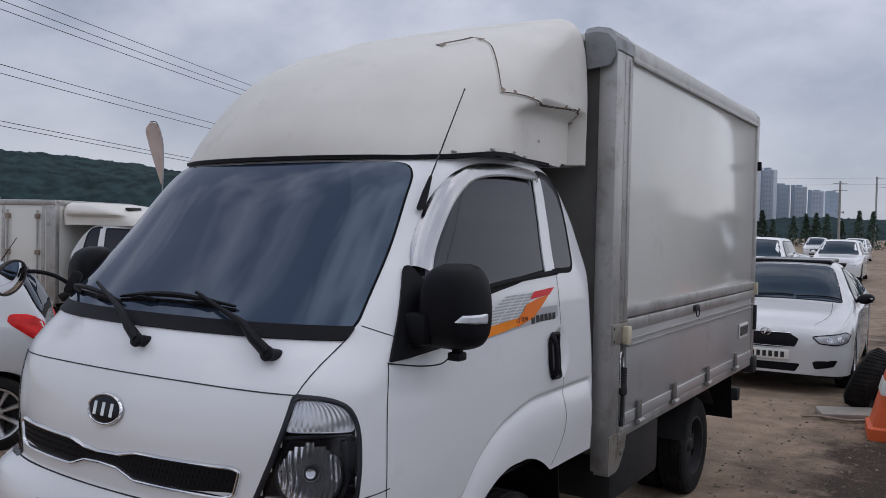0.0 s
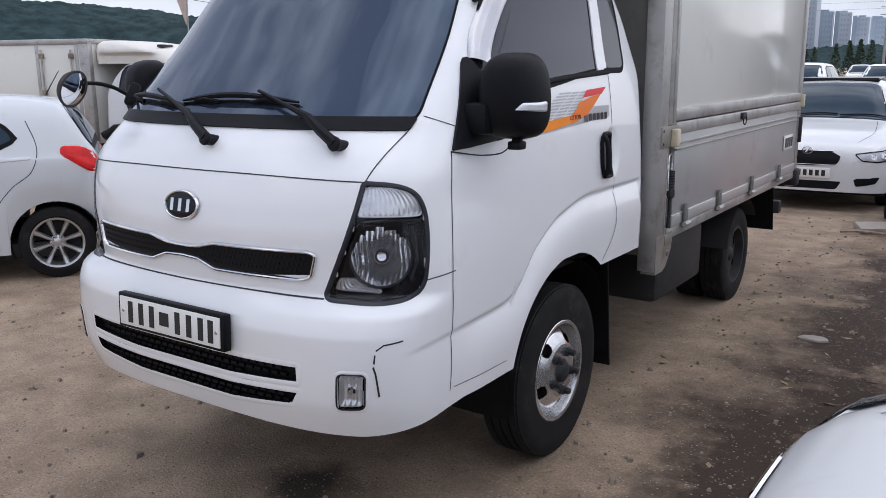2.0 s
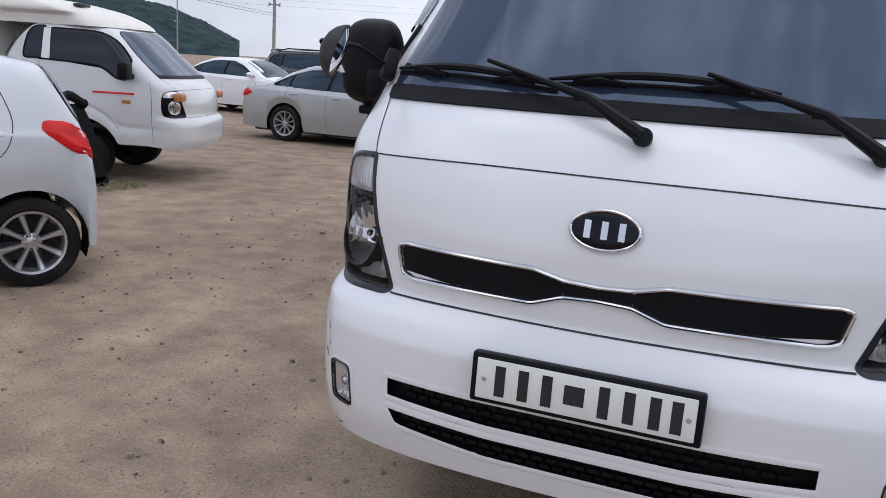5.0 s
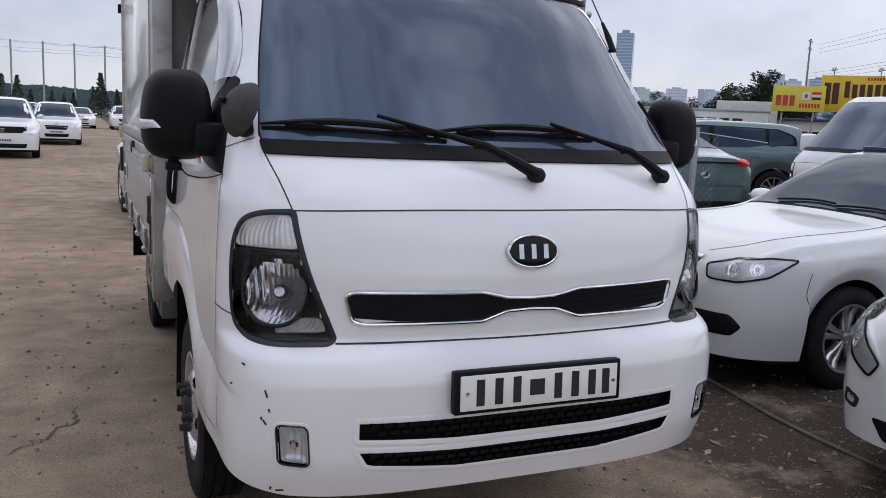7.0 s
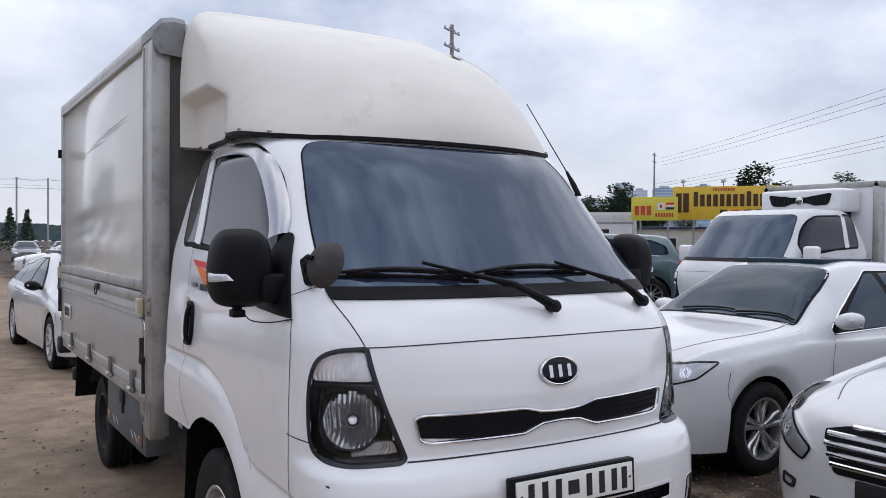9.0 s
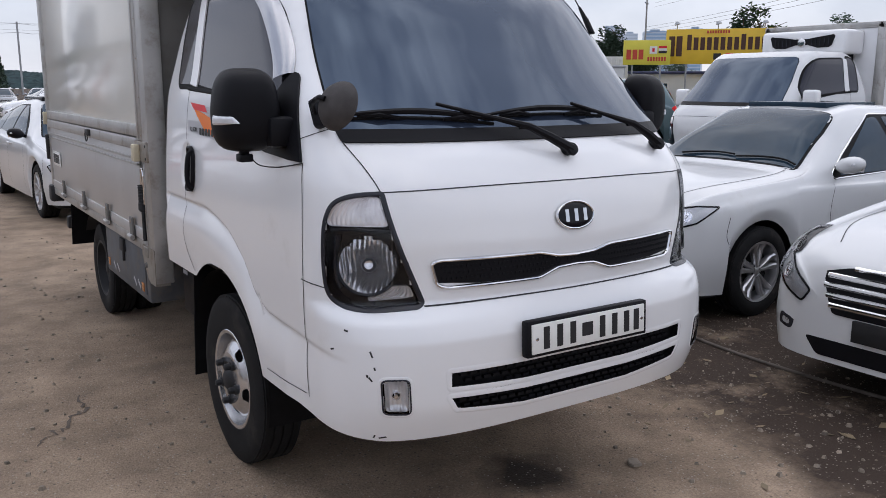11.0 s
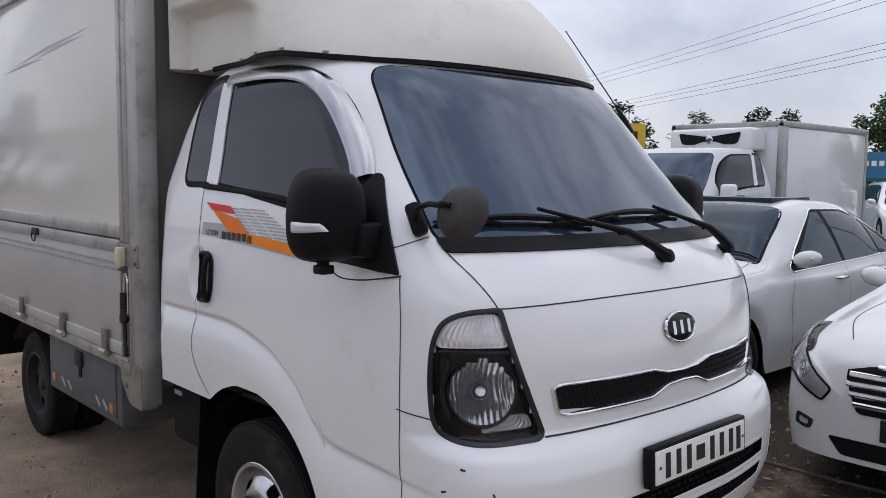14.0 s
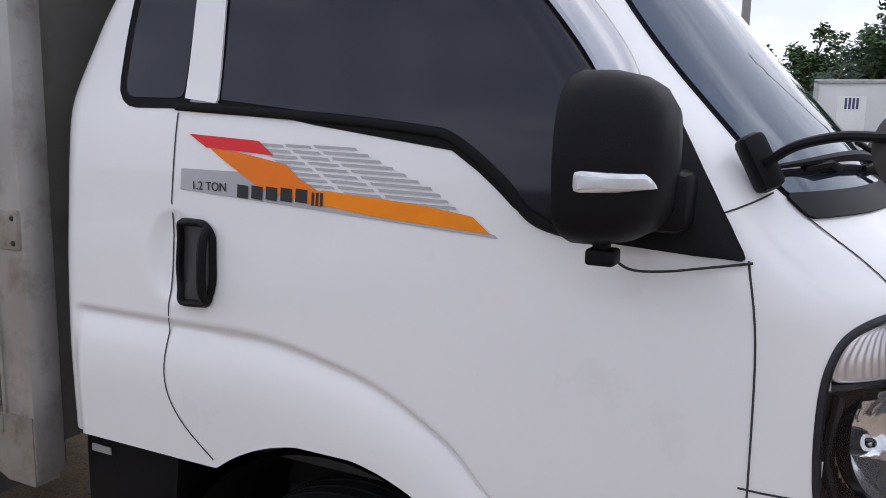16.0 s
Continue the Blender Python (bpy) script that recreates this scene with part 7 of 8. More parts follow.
def plain_mirrors(th, mm):
    for sg in (1, -1):
        mr = new("door_mirror")
        mr.parent = th
        part("mirror_shell", box(sg * 0.98 - 0.10, sg * 0.98 + 0.10, 0.62, 0.74, 1.42, 1.66, 0.04, segs=3), mm, mr)
        part("mirror_arm", box(min(sg * 0.82, sg * 0.92), max(sg * 0.82, sg * 0.92), 0.62, 0.70, 1.43, 1.50, 0.015), PLASTIC, mr)


def small_truck_wheels(th, rear):
    for sg in (1, -1):
        for y, r in ((1.28, 0.345), (rear, 0.32)):
            wheel(th, pose(sg * 0.75, y, r, 0, 0, 0 if sg > 0 else 180), r, 0.18, 0.20, "truck", rim_mat=STEEL)
    part("chassis", box(-0.42, 0.42, 0.5, rear + 0.9, 0.45, 0.70, 0.02), FRAME, th)
    part("cab_floor", box(-0.78, 0.78, 0.3, 2.05, 0.72, 0.80, 0.02), FRAME, th)


def reefer_truck():
    th = thing("refrigerated_truck", "white refrigerated box truck with a roof cooling unit", "truck", m=pose(6.62, 4.88, -0.04, 0, 0, -90))
    build_cab(th, False, PEARL)
    plain_mirrors(th, WHITE)
    small_truck_wheels(th, 4.2)
    box_body(th, 2.30, 5.20, 0.88, 0.78, 2.52, WHITE)
    un = new("cooling_unit")
    un.parent = th
    part("unit_shell", box(-0.64, 0.64, 1.86, 2.29, 2.12, 2.44, 0.05, segs=4), WHITE, un)
    part("unit_grille", box(-0.10, 0.10, 1.846, 1.864, 2.25, 2.33, 0.01), PLASTIC, un)
    for sg in (1, -1):
        wing = [(0.08, 2.255), (0.08, 2.325), (0.20, 2.345), (0.46, 2.375), (0.48, 2.355), (0.44, 2.24), (0.40, 2.215), (0.24, 2.21)]
        part("grille_wing", loft([[Vector((sg * x, y, z)) for x, z in wing] for y in (1.866, 1.842)]), PLASTIC, un, sharp=25)
        for k in range(5):
            part("grille_fin", box(sg * (0.16 + 0.06 * k) - 0.006, sg * (0.16 + 0.06 * k) + 0.006, 1.836, 1.844, 2.235, 2.335), BEZEL_GREY, un)
    part("unit_badge", turned(lathe([(0.0, 0.01), (0.05, 0.008), (0.06, 0.0)], 20), Matrix.Translation((0, 1.846, 2.28)) @ Matrix.Rotation(radians(-90), 4, "Z")), CHROME, un)
    part("unit_foot", box(-0.5, 0.5, 2.05, 2.30, 2.02, 2.13, 0.02), PLASTIC, un)


reefer_truck()


def west_truck():
    a = math.degrees(math.atan2(0.919, -0.339))
    m = pose(0, 0, 0, 0, 0, a)
    f = m @ Vector((-0.88, 2.30, 0))
    th = thing("box_truck", "white box truck with an aged cream roof fairing", "truck", m=Matrix.Translation((-8.13 - f.x, 5.03 - f.y, 0.0)) @ m @ Matrix.Diagonal((1, 1, 0.835, 1)))
    build_cab(th, False, PEARL)
    plain_mirrors(th, PLASTIC)
    small_truck_wheels(th, 3.6)
    box_body(th, 2.30, 4.05, 0.90, 0.80, 2.48, BOXWHITE, True)
    W = [(2.05, 0.80), (2.3, 0.80), (2.42, 0.74), (2.47, 0.62)]
    F = [(2.05, 0.78), (2.15, 0.84), (2.3, 1.10), (2.42, 1.55), (2.47, 1.9)]
    C = [(2.05, 1.2), (2.3, 1.6), (2.47, 2.1)]
    N = [(2.05, 2.4), (2.47, 2.1)]
    B = [(2.05, 2.26), (2.47, 2.28)]
    dent = lambda x, y, z: -0.07 * min(1, max(0, (y - 1.2) / 0.3)) * min(1, max(0, (2.28 - z) / 0.05)) if abs(x) > 0.5 else 0.0
    part("roof_fairing", cab_skin(W, F, C, N, B, spread(2.09, 2.47, 22), lambda x, y: 2.10, dent, 18, 18), FIBRE, th)
    part("fairing_vent", box(-0.62, -0.36, 1.33, 1.42, 2.36, 2.40, 0.01), INK, th)
    part("door_stripe", box(-0.884, -0.876, 0.62, 1.10, 1.22, 1.245), DECAL_RED, th)
    part("side_indicator", box(-0.892, -0.878, 0.66, 0.76, 1.10, 1.15, 0.006), AMBER, th)
    for sg in (1, -1):
        part("front_indicator", box(min(sg * 0.62, sg * 0.80), max(sg * 0.62, sg * 0.80), 0.10, 0.20, 1.16, 1.27, 0.02), AMBER, th)


west_truck()


def trim_panel():
    """A torn-off dark vehicle lining that leans by the west truck."""
    o = rounded([(-0.46, 0.0), (0.52, 0.0), (0.50, 0.12), (0.36, 0.72), (0.27, 0.92), (-0.46, 0.90)], [0.03, 0.05, 0.1, 0.1, 0.08, 0.03])
    th = thing("lining_panel", "torn black plastic lining panel leaning upright", "panel", m=pose(-6.70, 4.80, 0.0, -8, 0, 88))
    bmesh_poly = lambda pts, y0, y1: loft([[Vector((p.x, y0, p.y)) for p in pts], [Vector((p.x, y1, p.y)) for p in pts]])
    part("panel_frame", bmesh_poly(o, -0.03, 0.03), PLASTIC, th, sharp=30)
    part("panel_inset", bmesh_poly(grown(o, -0.10), -0.045, -0.025), RUBBER, th, sharp=30)
    pts = smooth_path([(-0.55, -0.05, 0.88), (-0.35, -0.09, 0.97), (-0.15, -0.06, 0.93), (0.02, -0.10, 1.00), (0.16, -0.05, 0.98), (0.30, -0.04, 0.90)], 5)
    part("crumpled_edge", tube(pts, [0.05 + 0.02 * noise.noise((k * 0.9, 0, 0)) for k in range(len(pts))], 9), RUBBER, th)
    heap = bmesh.new()
    random.seed(5)
    for k in range(240):
        x, y = random.uniform(-0.7, 0.8), random.uniform(-0.25, 0.15)
        a = random.uniform(0, 6.28)
        tube([(x, y, 0.0), (x + 0.06 * math.cos(a), y + 0.06 * math.sin(a), random.uniform(0.01, 0.07))], 0.004, 3, bm=heap)
    single("weeds", heap, mat("dry_grass", (0.16, 0.15, 0.07), 0.9, vary=0.3), "dry weeds and litter by the panel", "grass", m=pose(-6.55, 4.80, 0, 0, 0, 88), kind="stuff")


trim_panel()

# ---- fence, huts, signs, poles, trees, hills and towers ----
CONCRETE = mat("pole_concrete", (0.32, 0.31, 0.29), 0.85, vary=0.12, scale=4, fine=0.2)
GALV = mat("galvanised_steel", (0.38, 0.39, 0.40), 0.45, 0.6, vary=0.1, scale=10)
YELLOW = mat("sign_yellow", (0.80, 0.52, 0.04), 0.45, vary=0.05, scale=2)
LEMON = mat("sign_lemon", (0.74, 0.64, 0.07), 0.45, vary=0.05, scale=2)
BROWN = mat("sign_brown", (0.07, 0.025, 0.012), 0.5)
SIGNRED = mat("sign_red", (0.55, 0.06, 0.03), 0.5)
HUTWHITE = mat("hut_white", (0.62, 0.62, 0.60), 0.6, vary=0.06, scale=1.5, dirt=(0.3, 0.28, 0.25), dirt_amount=0.15)
NAVY = mat("navy_fascia", (0.05, 0.06, 0.14), 0.5)
TARP_GREEN = mat("green_tarpaulin", (0.03, 0.14, 0.10), 0.7, vary=0.2, scale=0.8)
TARP_BLUE = mat("blue_steel_sheet", (0.03, 0.16, 0.28), 0.6, vary=0.15, scale=0.6)
BARK = mat("bark", (0.09, 0.065, 0.045), 0.9, vary=0.25, scale=9, fine=0.4)
LEAF = mat("leaf_green", (0.055, 0.10, 0.032), 0.7, vary=0.2, scale=0.7, island=0.45)
# Needle green lightened and blued, with distance haze in its colour.
LEAF_DARK = mat("hazed_needle_green", (0.042, 0.074, 0.046), 0.75, vary=0.2, scale=0.7, island=0.4)
# Forest green with the bluish air haze mixed into its base colour.
HAZED_HILL = mat("hazed_wooded_hill", (0.027, 0.047, 0.050), 0.95, spec=0.1, vary=0.45, scale=0.16)
TOWER_A = mat("tower_pale", (0.50, 0.54, 0.59), 0.7, vary=0.05, scale=0.02)
TOWER_B = mat("tower_grey", (0.33, 0.39, 0.46), 0.7, vary=0.05, scale=0.02)
TOWER_GLASS = mat("tower_glass", (0.20, 0.30, 0.42), 0.35, vary=0.06, scale=0.02)
TOWER_WINDOW = mat("tower_window", (0.38, 0.43, 0.49), 0.4)
ORANGE = mat("faded_orange_plastic", (0.72, 0.12, 0.03), 0.55, vary=0.08, scale=4, dirt=(0.2, 0.13, 0.09), dirt_amount=0.1)
STONE = mat("pale_stone", (0.22, 0.18, 0.14), 0.9, vary=0.25, scale=20, island=0.55, fine=0.3)
SLAB = mat("dusty_slab", (0.30, 0.27, 0.235), 0.9, vary=0.12, scale=8, fine=0.3)


def at(az, dist, x0=0.0, y0=-2.0):
    return x0 + dist * math.sin(radians(az)), y0 + dist * math.cos(radians(az))


def chain_fence():
    f = thing("wire_fence", "chain-link fence on galvanised posts behind the sedans", "fence")
    y = 4.02
    for x in (2.1, 3.92):
        part("post", tube([(x, y, -0.05), (x + 0.02, y, 1.62)], 0.03, 10), GALV, f)
    part("top_wire", tube([(2.1, y, 1.58), (3.92, y, 1.58), (5.0, y + 0.2, 1.50)], 0.006, 5), GALV, f)
    net = bmesh.new()
    s = 0.075
    k = 0
    x = 2.1 - 1.5
    while x < 4.2:
        for sgn in (1, -1):
            a = Vector((x if sgn > 0 else x + 1.5, y, 0.05))
            b = Vector((x + 1.5 if sgn > 0 else x, y, 1.55))
            t0, t1 = 0.0, 1.0
            if a.x != b.x:
                lo, hi = (2.1 - a.x) / (b.x - a.x), (4.2 - a.x) / (b.x - a.x)
                t0, t1 = max(0, min(lo, hi)), min(1, max(lo, hi))
            if t1 > t0:
                p, q = a.lerp(b, t0), a.lerp(b, t1)
                tube([p, q], 0.0008, 3, bm=net)
        x += s
    part("wire_net", net, GALV, f, kind="stuff")


chain_fence()


def sign_board(az, dist, w, z0, z1, face, label, build):
    x, y = at(az, dist, -2.0, -2.1)
    th = thing("sign_board", label, "sign", m=pose(x, y, 0, 0, 0, -az))
    part("board", box(-w / 2, w / 2, -0.06, 0.06, z0, z1, 0.01), face, th)
    for sx in (-w * 0.3, w * 0.3):
        part("stay", tube([(sx, 0.08, 0.0), (sx, 0.08, z1 - 0.1)], 0.04, 8), GALV, th)
    build(th, w, z0, z1)
    return th


def lemon_face(th, w, z0, z1):
    h = z1 - z0
    for k in range(3):
        part("red_bar", box(-w * 0.43 + k * 0.21 * w * 0.62, -w * 0.43 + k * 0.21 * w * 0.62 + 0.10 * w, -0.075, -0.058, z0 + h * 0.22, z0 + h * 0.62), SIGNRED, th)
    for k in range(7):
        part("small_bar", box(w * 0.02 + k * w * 0.058, w * 0.02 + k * w * 0.058 + w * 0.04, -0.075, -0.058, z0 + h * 0.15, z0 + h * 0.32), SIGNRED, th)
    part("flag_white", box(w * 0.06, w * 0.22, -0.075, -0.058, z0 + h * 0.45, z0 + h * 0.75), PLATEW, th)
    part("flag_dot", box(w * 0.115, w * 0.165, -0.085, -0.07, z0 + h * 0.53, z0 + h * 0.67), DECAL_RED, th)
    for k, mm in enumerate((INK, PLATEW, DECAL_RED)):
        part("flag_stripe", box(w * 0.25, w * 0.42, -0.075, -0.058, z0 + h * (0.47 + 0.1 * k), z0 + h * (0.56 + 0.1 * k)), mm, th)


def yellow_face(th, w, z0, z1):
    h = z1 - z0
    for sx in (-0.47, -0.40):
        part("brown_bar", box(w * sx, w * (sx + 0.055), -0.075, -0.058, z0 + h * 0.22, z0 + h * 0.80), BROWN, th)
    for k in range(12):
        x = -0.30 + k * 0.062
        part("brown_bar", box(w * x, w * (x + 0.042), -0.075, -0.058, z0 + h * 0.40, z0 + h * (0.84 if k in (0, 8) else 0.76)), BROWN, th)
    for k in range(9):
        part("red_bar", box(w * (-0.12 + k * 0.024), w * (-0.104 + k * 0.024), -0.075, -0.058, z0 + h * 0.87, z0 + h * 0.95), SIGNRED, th)
    for k, mm in enumerate((INK, DECAL_RED, INK, TARP_GREEN)):
        part("flag_patch", box(w * (-0.05 + k * 0.11), w * (0.02 + k * 0.11), -0.075, -0.058, z0 + h * 0.12, z0 + h * 0.30), mm, th)
    for sx in (-0.40, -0.02, 0.40):
        part("spot_lamp", turned(lathe([(0.0, -0.08), (0.09, -0.05), (0.14, 0.06), (0.12, 0.07), (0.0, 0.02)], 16), Matrix.Translation((w * sx, -0.25, z1 + 0.25)) @ Matrix.Rotation(radians(75), 4, "Y")), GALV, th)
        part("spot_arm", tube([(w * sx, 0.0, z1), (w * sx, -0.2, z1 + 0.22)], 0.02, 6), GALV, th)


sign_board(46.9, 40, 2.1, 2.65, 3.75, LEMON, "lemon yellow shop sign with red bars and flags", lemon_face)
sign_board(51.4, 40.6, 4.7, 2.70, 4.25, YELLOW, "yellow shop sign with dark brown bars and lamps", yellow_face)


def hut():
    x, y = at(50.0, 43.0, -2.0, -2.1)
    th = thing("site_hut", "low white prefab office hut under the signs", "hut", m=pose(x, y, 0, 0, 0, -50))
    part("wall", box(-6.0, 6.0, 0.0, 3.0, 0, 2.3, 0.02), HUTWHITE, th)
    part("roof", box(-6.1, 6.1, -0.15, 3.1, 2.3, 2.42, 0.02), NAVY, th)
    for k in range(4):
        wx = -4.4 + 2.6 * k
        wd = new("window")
        wd.parent = th
        part("window_frame", box(wx - 0.6, wx + 0.6, -0.05, 0.02, 1.0, 1.9, 0.01), HUTWHITE, wd)
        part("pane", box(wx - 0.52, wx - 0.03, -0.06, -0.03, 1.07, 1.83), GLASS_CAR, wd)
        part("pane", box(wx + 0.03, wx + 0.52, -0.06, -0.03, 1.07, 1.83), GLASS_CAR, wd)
    part("door", box(-5.7, -4.9, -0.05, 0.02, 0.0, 2.0, 0.01), DARK, th)
    x, y = at(44.1, 42.0, -2.0, -2.1)
    c = thing("container", "white storage container beside the hut", "container", m=pose(x, y, 0, 0, 0, -44))
    part("container_wall", box(-1.5, 1.2, 0, 2.4, 0, 3.1, 0.03), HUTWHITE, c)
    for k in range(12):
        part("container_rib", box(-1.42 + 0.22 * k, -1.34 + 0.22 * k, -0.035, 0.0, 0.1, 3.0, 0.01), HUTWHITE, c)
    x, y = at(42.0, 30.0, -2.0, -2.1)
    t = thing("cage_tank", "white plastic tank in a steel cage", "tank", m=pose(x, y, 1.2, 0, 0, -42))
    part("tank", box(-0.45, 0.45, -0.45, 0.45, 0.0, 0.85, 0.08), HUTWHITE, t)
    for k in range(5):
        part("cage_bar", tube([(-0.44 + 0.22 * k, -0.5, 0), (-0.44 + 0.22 * k, -0.5, 0.9)], 0.015, 6), GALV, t)
    st = thing("tank_stand", "steel stand under the tank", "stand", m=pose(x, y, 0, 0, 0, -42))
    part("stand_top", box(-0.55, 0.55, -0.55, 0.55, 1.1, 1.2, 0.01), GALV, st)
    for sx in (-0.5, 0.5):
        for sy in (-0.5, 0.5):
            part("leg", box(sx - 0.04, sx + 0.04, sy - 0.04, sy + 0.04, 0, 1.1), GALV, st)


hut()


def banner_wall():
    x, y = at(39.2, 30.0, -0.9, -2.3)
    th = thing("banner_wall", "white hoarding with a row of black marks", "hoarding", m=pose(x, y, 0, 0, 0, -38))
    part("hoarding", box(-3.6, 2.4, 0, 0.08, 0.0, 2.34, 0.01), HUTWHITE, th)
    part("frame_rail", box(-3.65, 2.45, -0.03, 0.10, 2.32, 2.40, 0.01), GALV, th)
    for sx in (-3.6, -1.9, 0.0, 2.4):
        part("hoarding_post", box(sx - 0.04, sx + 0.04, 0.08, 0.16, 0, 2.4, 0.01), GALV, th)
    for k in range(7):
        part("mark_bar", box(-1.26 + 0.42 * k, -0.94 + 0.42 * k, -0.015, 0.003, 1.74, 2.10), INK, th)
    # sheet wall, tarpaulin and boards to the east
    x, y = at(75.0, 30.0, -2.4, -1.0)
    th = thing("sheet_wall", "blue steel sheet fence with a green tarpaulin", "fence", m=pose(x, y, 0, 0, 0, -75))
    for k in range(30):
        part("sheet", box(-9 + 0.6 * k, -8.42 + 0.6 * k, -0.02 * (k % 2), 0.03, 0, 2.05 + 0.03 * math.sin(k * 1.7), 0.008), TARP_BLUE, th)
    rows = [[Vector((-5.5 + 0.5 * k, -0.12 + 0.06 * math.sin(k * 1.3) * (1 - t), 2.45 - 0.75 * t + 0.06 * math.sin(k * 0.9))) for k in range(28)] for t in spread(0, 1, 7)]
    part("tarpaulin", loft(rows, closed=False), TARP_GREEN, th)
    x, y = at(90.0, 21.5, -2.3, 0.3)
    th = thing("box_van_body", "white cargo box with dark painted marks, standing on the ground", "cargo box", m=pose(x, y, 0, 0, 0, -90))
    part("box_wall", box(-1.05, 4.0, 0, 1.9, 0.05, 2.48, 0.02), HUTWHITE, th)
    part("box_rail", box(-1.08, 4.0, -0.03, 0.05, 2.42, 2.52, 0.01), ALU, th)
    part("box_post", box(-1.08, -0.98, -0.03, 0.05, 0.05, 2.5, 0.01), ALU, th)
    for sx in (-0.25, 0.75):
        part("paper", box(sx - 0.30, sx + 0.30, -0.008, 0.002, 1.35, 2.15), PLATEW, th)
        for k in range(4):
            part("mark_bar", box(sx - 0.15 + 0.08 * k, sx - 0.10 + 0.08 * k, -0.014, -0.006, 1.85, 2.1), NAVY, th)
    x, y = at(70.6, 27.0, -2.4, -1.0)
    th = thing("board", "blue and white notice board on the fence", "sign", m=pose(x, y, 0, 0, 0, -70))
    part("board_face", box(-1.0, 1.0, -0.1, -0.03, 1.75, 2.5, 0.01), TARP_BLUE, th)
    for k in range(5):
        part("white_bar", box(-0.55 + 0.2 * k, -0.42 + 0.2 * k, -0.115, -0.095, 2.1, 2.25), PLATEW, th)
    for sx in (-0.9, 0.9):
        part("board_post", box(sx - 0.03, sx + 0.03, -0.03, 0.03, 0, 2.5), GALV, th)


banner_wall()


def pole(x, y, h, r=0.16, arms=True, lean=0.0):
    th = thing("utility_pole", "grey concrete utility pole with cross-arms", "pole", "utility poles", pose(x, y, 0, lean, 0, 30))
    part("shaft", tube([(0, 0, -0.2), (0, 0, h * 0.5), (0, 0, h)], [r, r * 0.85, r * 0.65], 12), CONCRETE, th)
    if arms:
        for z in (h - 0.4, h - 1.3):
            part("cross_arm", box(-0.9, 0.9, -0.05, 0.05, z, z + 0.09, 0.01), GALV, th)
            for sx in (-0.8, -0.3, 0.3, 0.8):
                part("insulator", lathe_at(0.07, (sx, 0, z + 0.12), 1), HUTWHITE, th)
        for sx in (-0.28, 0.28):
            part("loudspeaker", turned(lathe([(0.03, -0.2), (0.06, 0.0), (0.2, 0.18), (0.18, 0.18), (0.0, 0.0)], 14), Matrix.Translation((sx, -0.1, h * 0.55)) @ Matrix.Rotation(radians(0 if sx > 0 else 180), 4, "Z")), GALV, th)
    return th


pole(22.9, 36.1, 13.5)
pole(*at(82.8, 31.0, -2.3, 0.3), 12.0, 0.17)
pole(*at(-11.5, 150.0), 17.0, 0.25)
pole(*at(-5.9, 120.0), 9.0, 0.18)
for px, py, ph in ((-21.0, -4.0, 10.9), (-38.5, 56.0, 10.0), (81.0, 76.0, 13.5), (33.0, -5.0, 13.5), (-110.0, 130.0, 12.4), (70.0, 150.0, 12.4)):
    pole(px, py, ph, 0.15)


def wires():
    def span(name, label, a, b, sag, rows):
        th = thing(name, label, "cable")
        for dx, dz in rows:
            pts = []
            for k in range(17):
                t = k / 16
                p = Vector(a).lerp(Vector(b), t)
                pts.append(p + Vector((dx, 0, dz - sag * 4 * t * (1 - t))))
            part("wire", tube(pts, 0.014, 4), INK, th)
    span("power_line", "thin black overhead power lines", (-21.0, -4.0, 10.6), (-38.5, 56.0, 9.4), 0.5, ((0, 0), (0.5, -0.55), (0.2, -0.75), (0, -2.6), (0.4, -3.0), (0.2, -4.6), (0.4, -4.8)))
    span("power_line", "thin black overhead power lines", (81.0, 76.0, 9.3), (33.0, -5.0, 9.6), 0.6, ((0, 0), (0, -0.35), (0, -0.75), (1.5, 2.6), (1.5, 3.1), (1.5, 3.6)))
    span("power_line", "thin black overhead power lines", (-110.0, 130.0, 12.0), (70.0, 150.0, 12.0), 1.2, ((0, 0), (0, -1.0)))


wires()


def feather_flag():
    x, y = at(-51.2, 22.0, 2.4, -1.7)
    th = thing("feather_flag", "faded pink feather banner on a thin pole", "flag", m=pose(x, y, 0, 0, 0, 40))
    part("pole", tube(smooth_path([(0, 0, 0), (0, 0, 2.2), (0.02, 0, 3.6), (-0.12, 0, 4.25), (-0.3, 0, 4.32)]), 0.016, 6), GALV, th)
    edge = smooth_path([(-0.02, 0, 2.75), (0.03, 0.0, 3.3), (0.02, 0, 3.8), (-0.10, 0, 4.22), (-0.28, 0, 4.30)], 5)
    other = smooth_path([(-0.03, 0, 2.75), (-0.18, 0.03, 3.2), (-0.36, 0.05, 3.8), (-0.42, 0.03, 4.12), (-0.30, 0, 4.30)], 5)
    rows = [[p.lerp(q, t) + Vector((0, 0.012 * math.sin(6 * t + p.z * 3), 0)) for t in spread(0, 1, 6)] for p, q in zip(edge, other)]
    part("banner", loft(rows, closed=False), mat("faded_banner", (0.52, 0.42, 0.38), 0.8, vary=0.1, scale=3), th)


feather_flag()


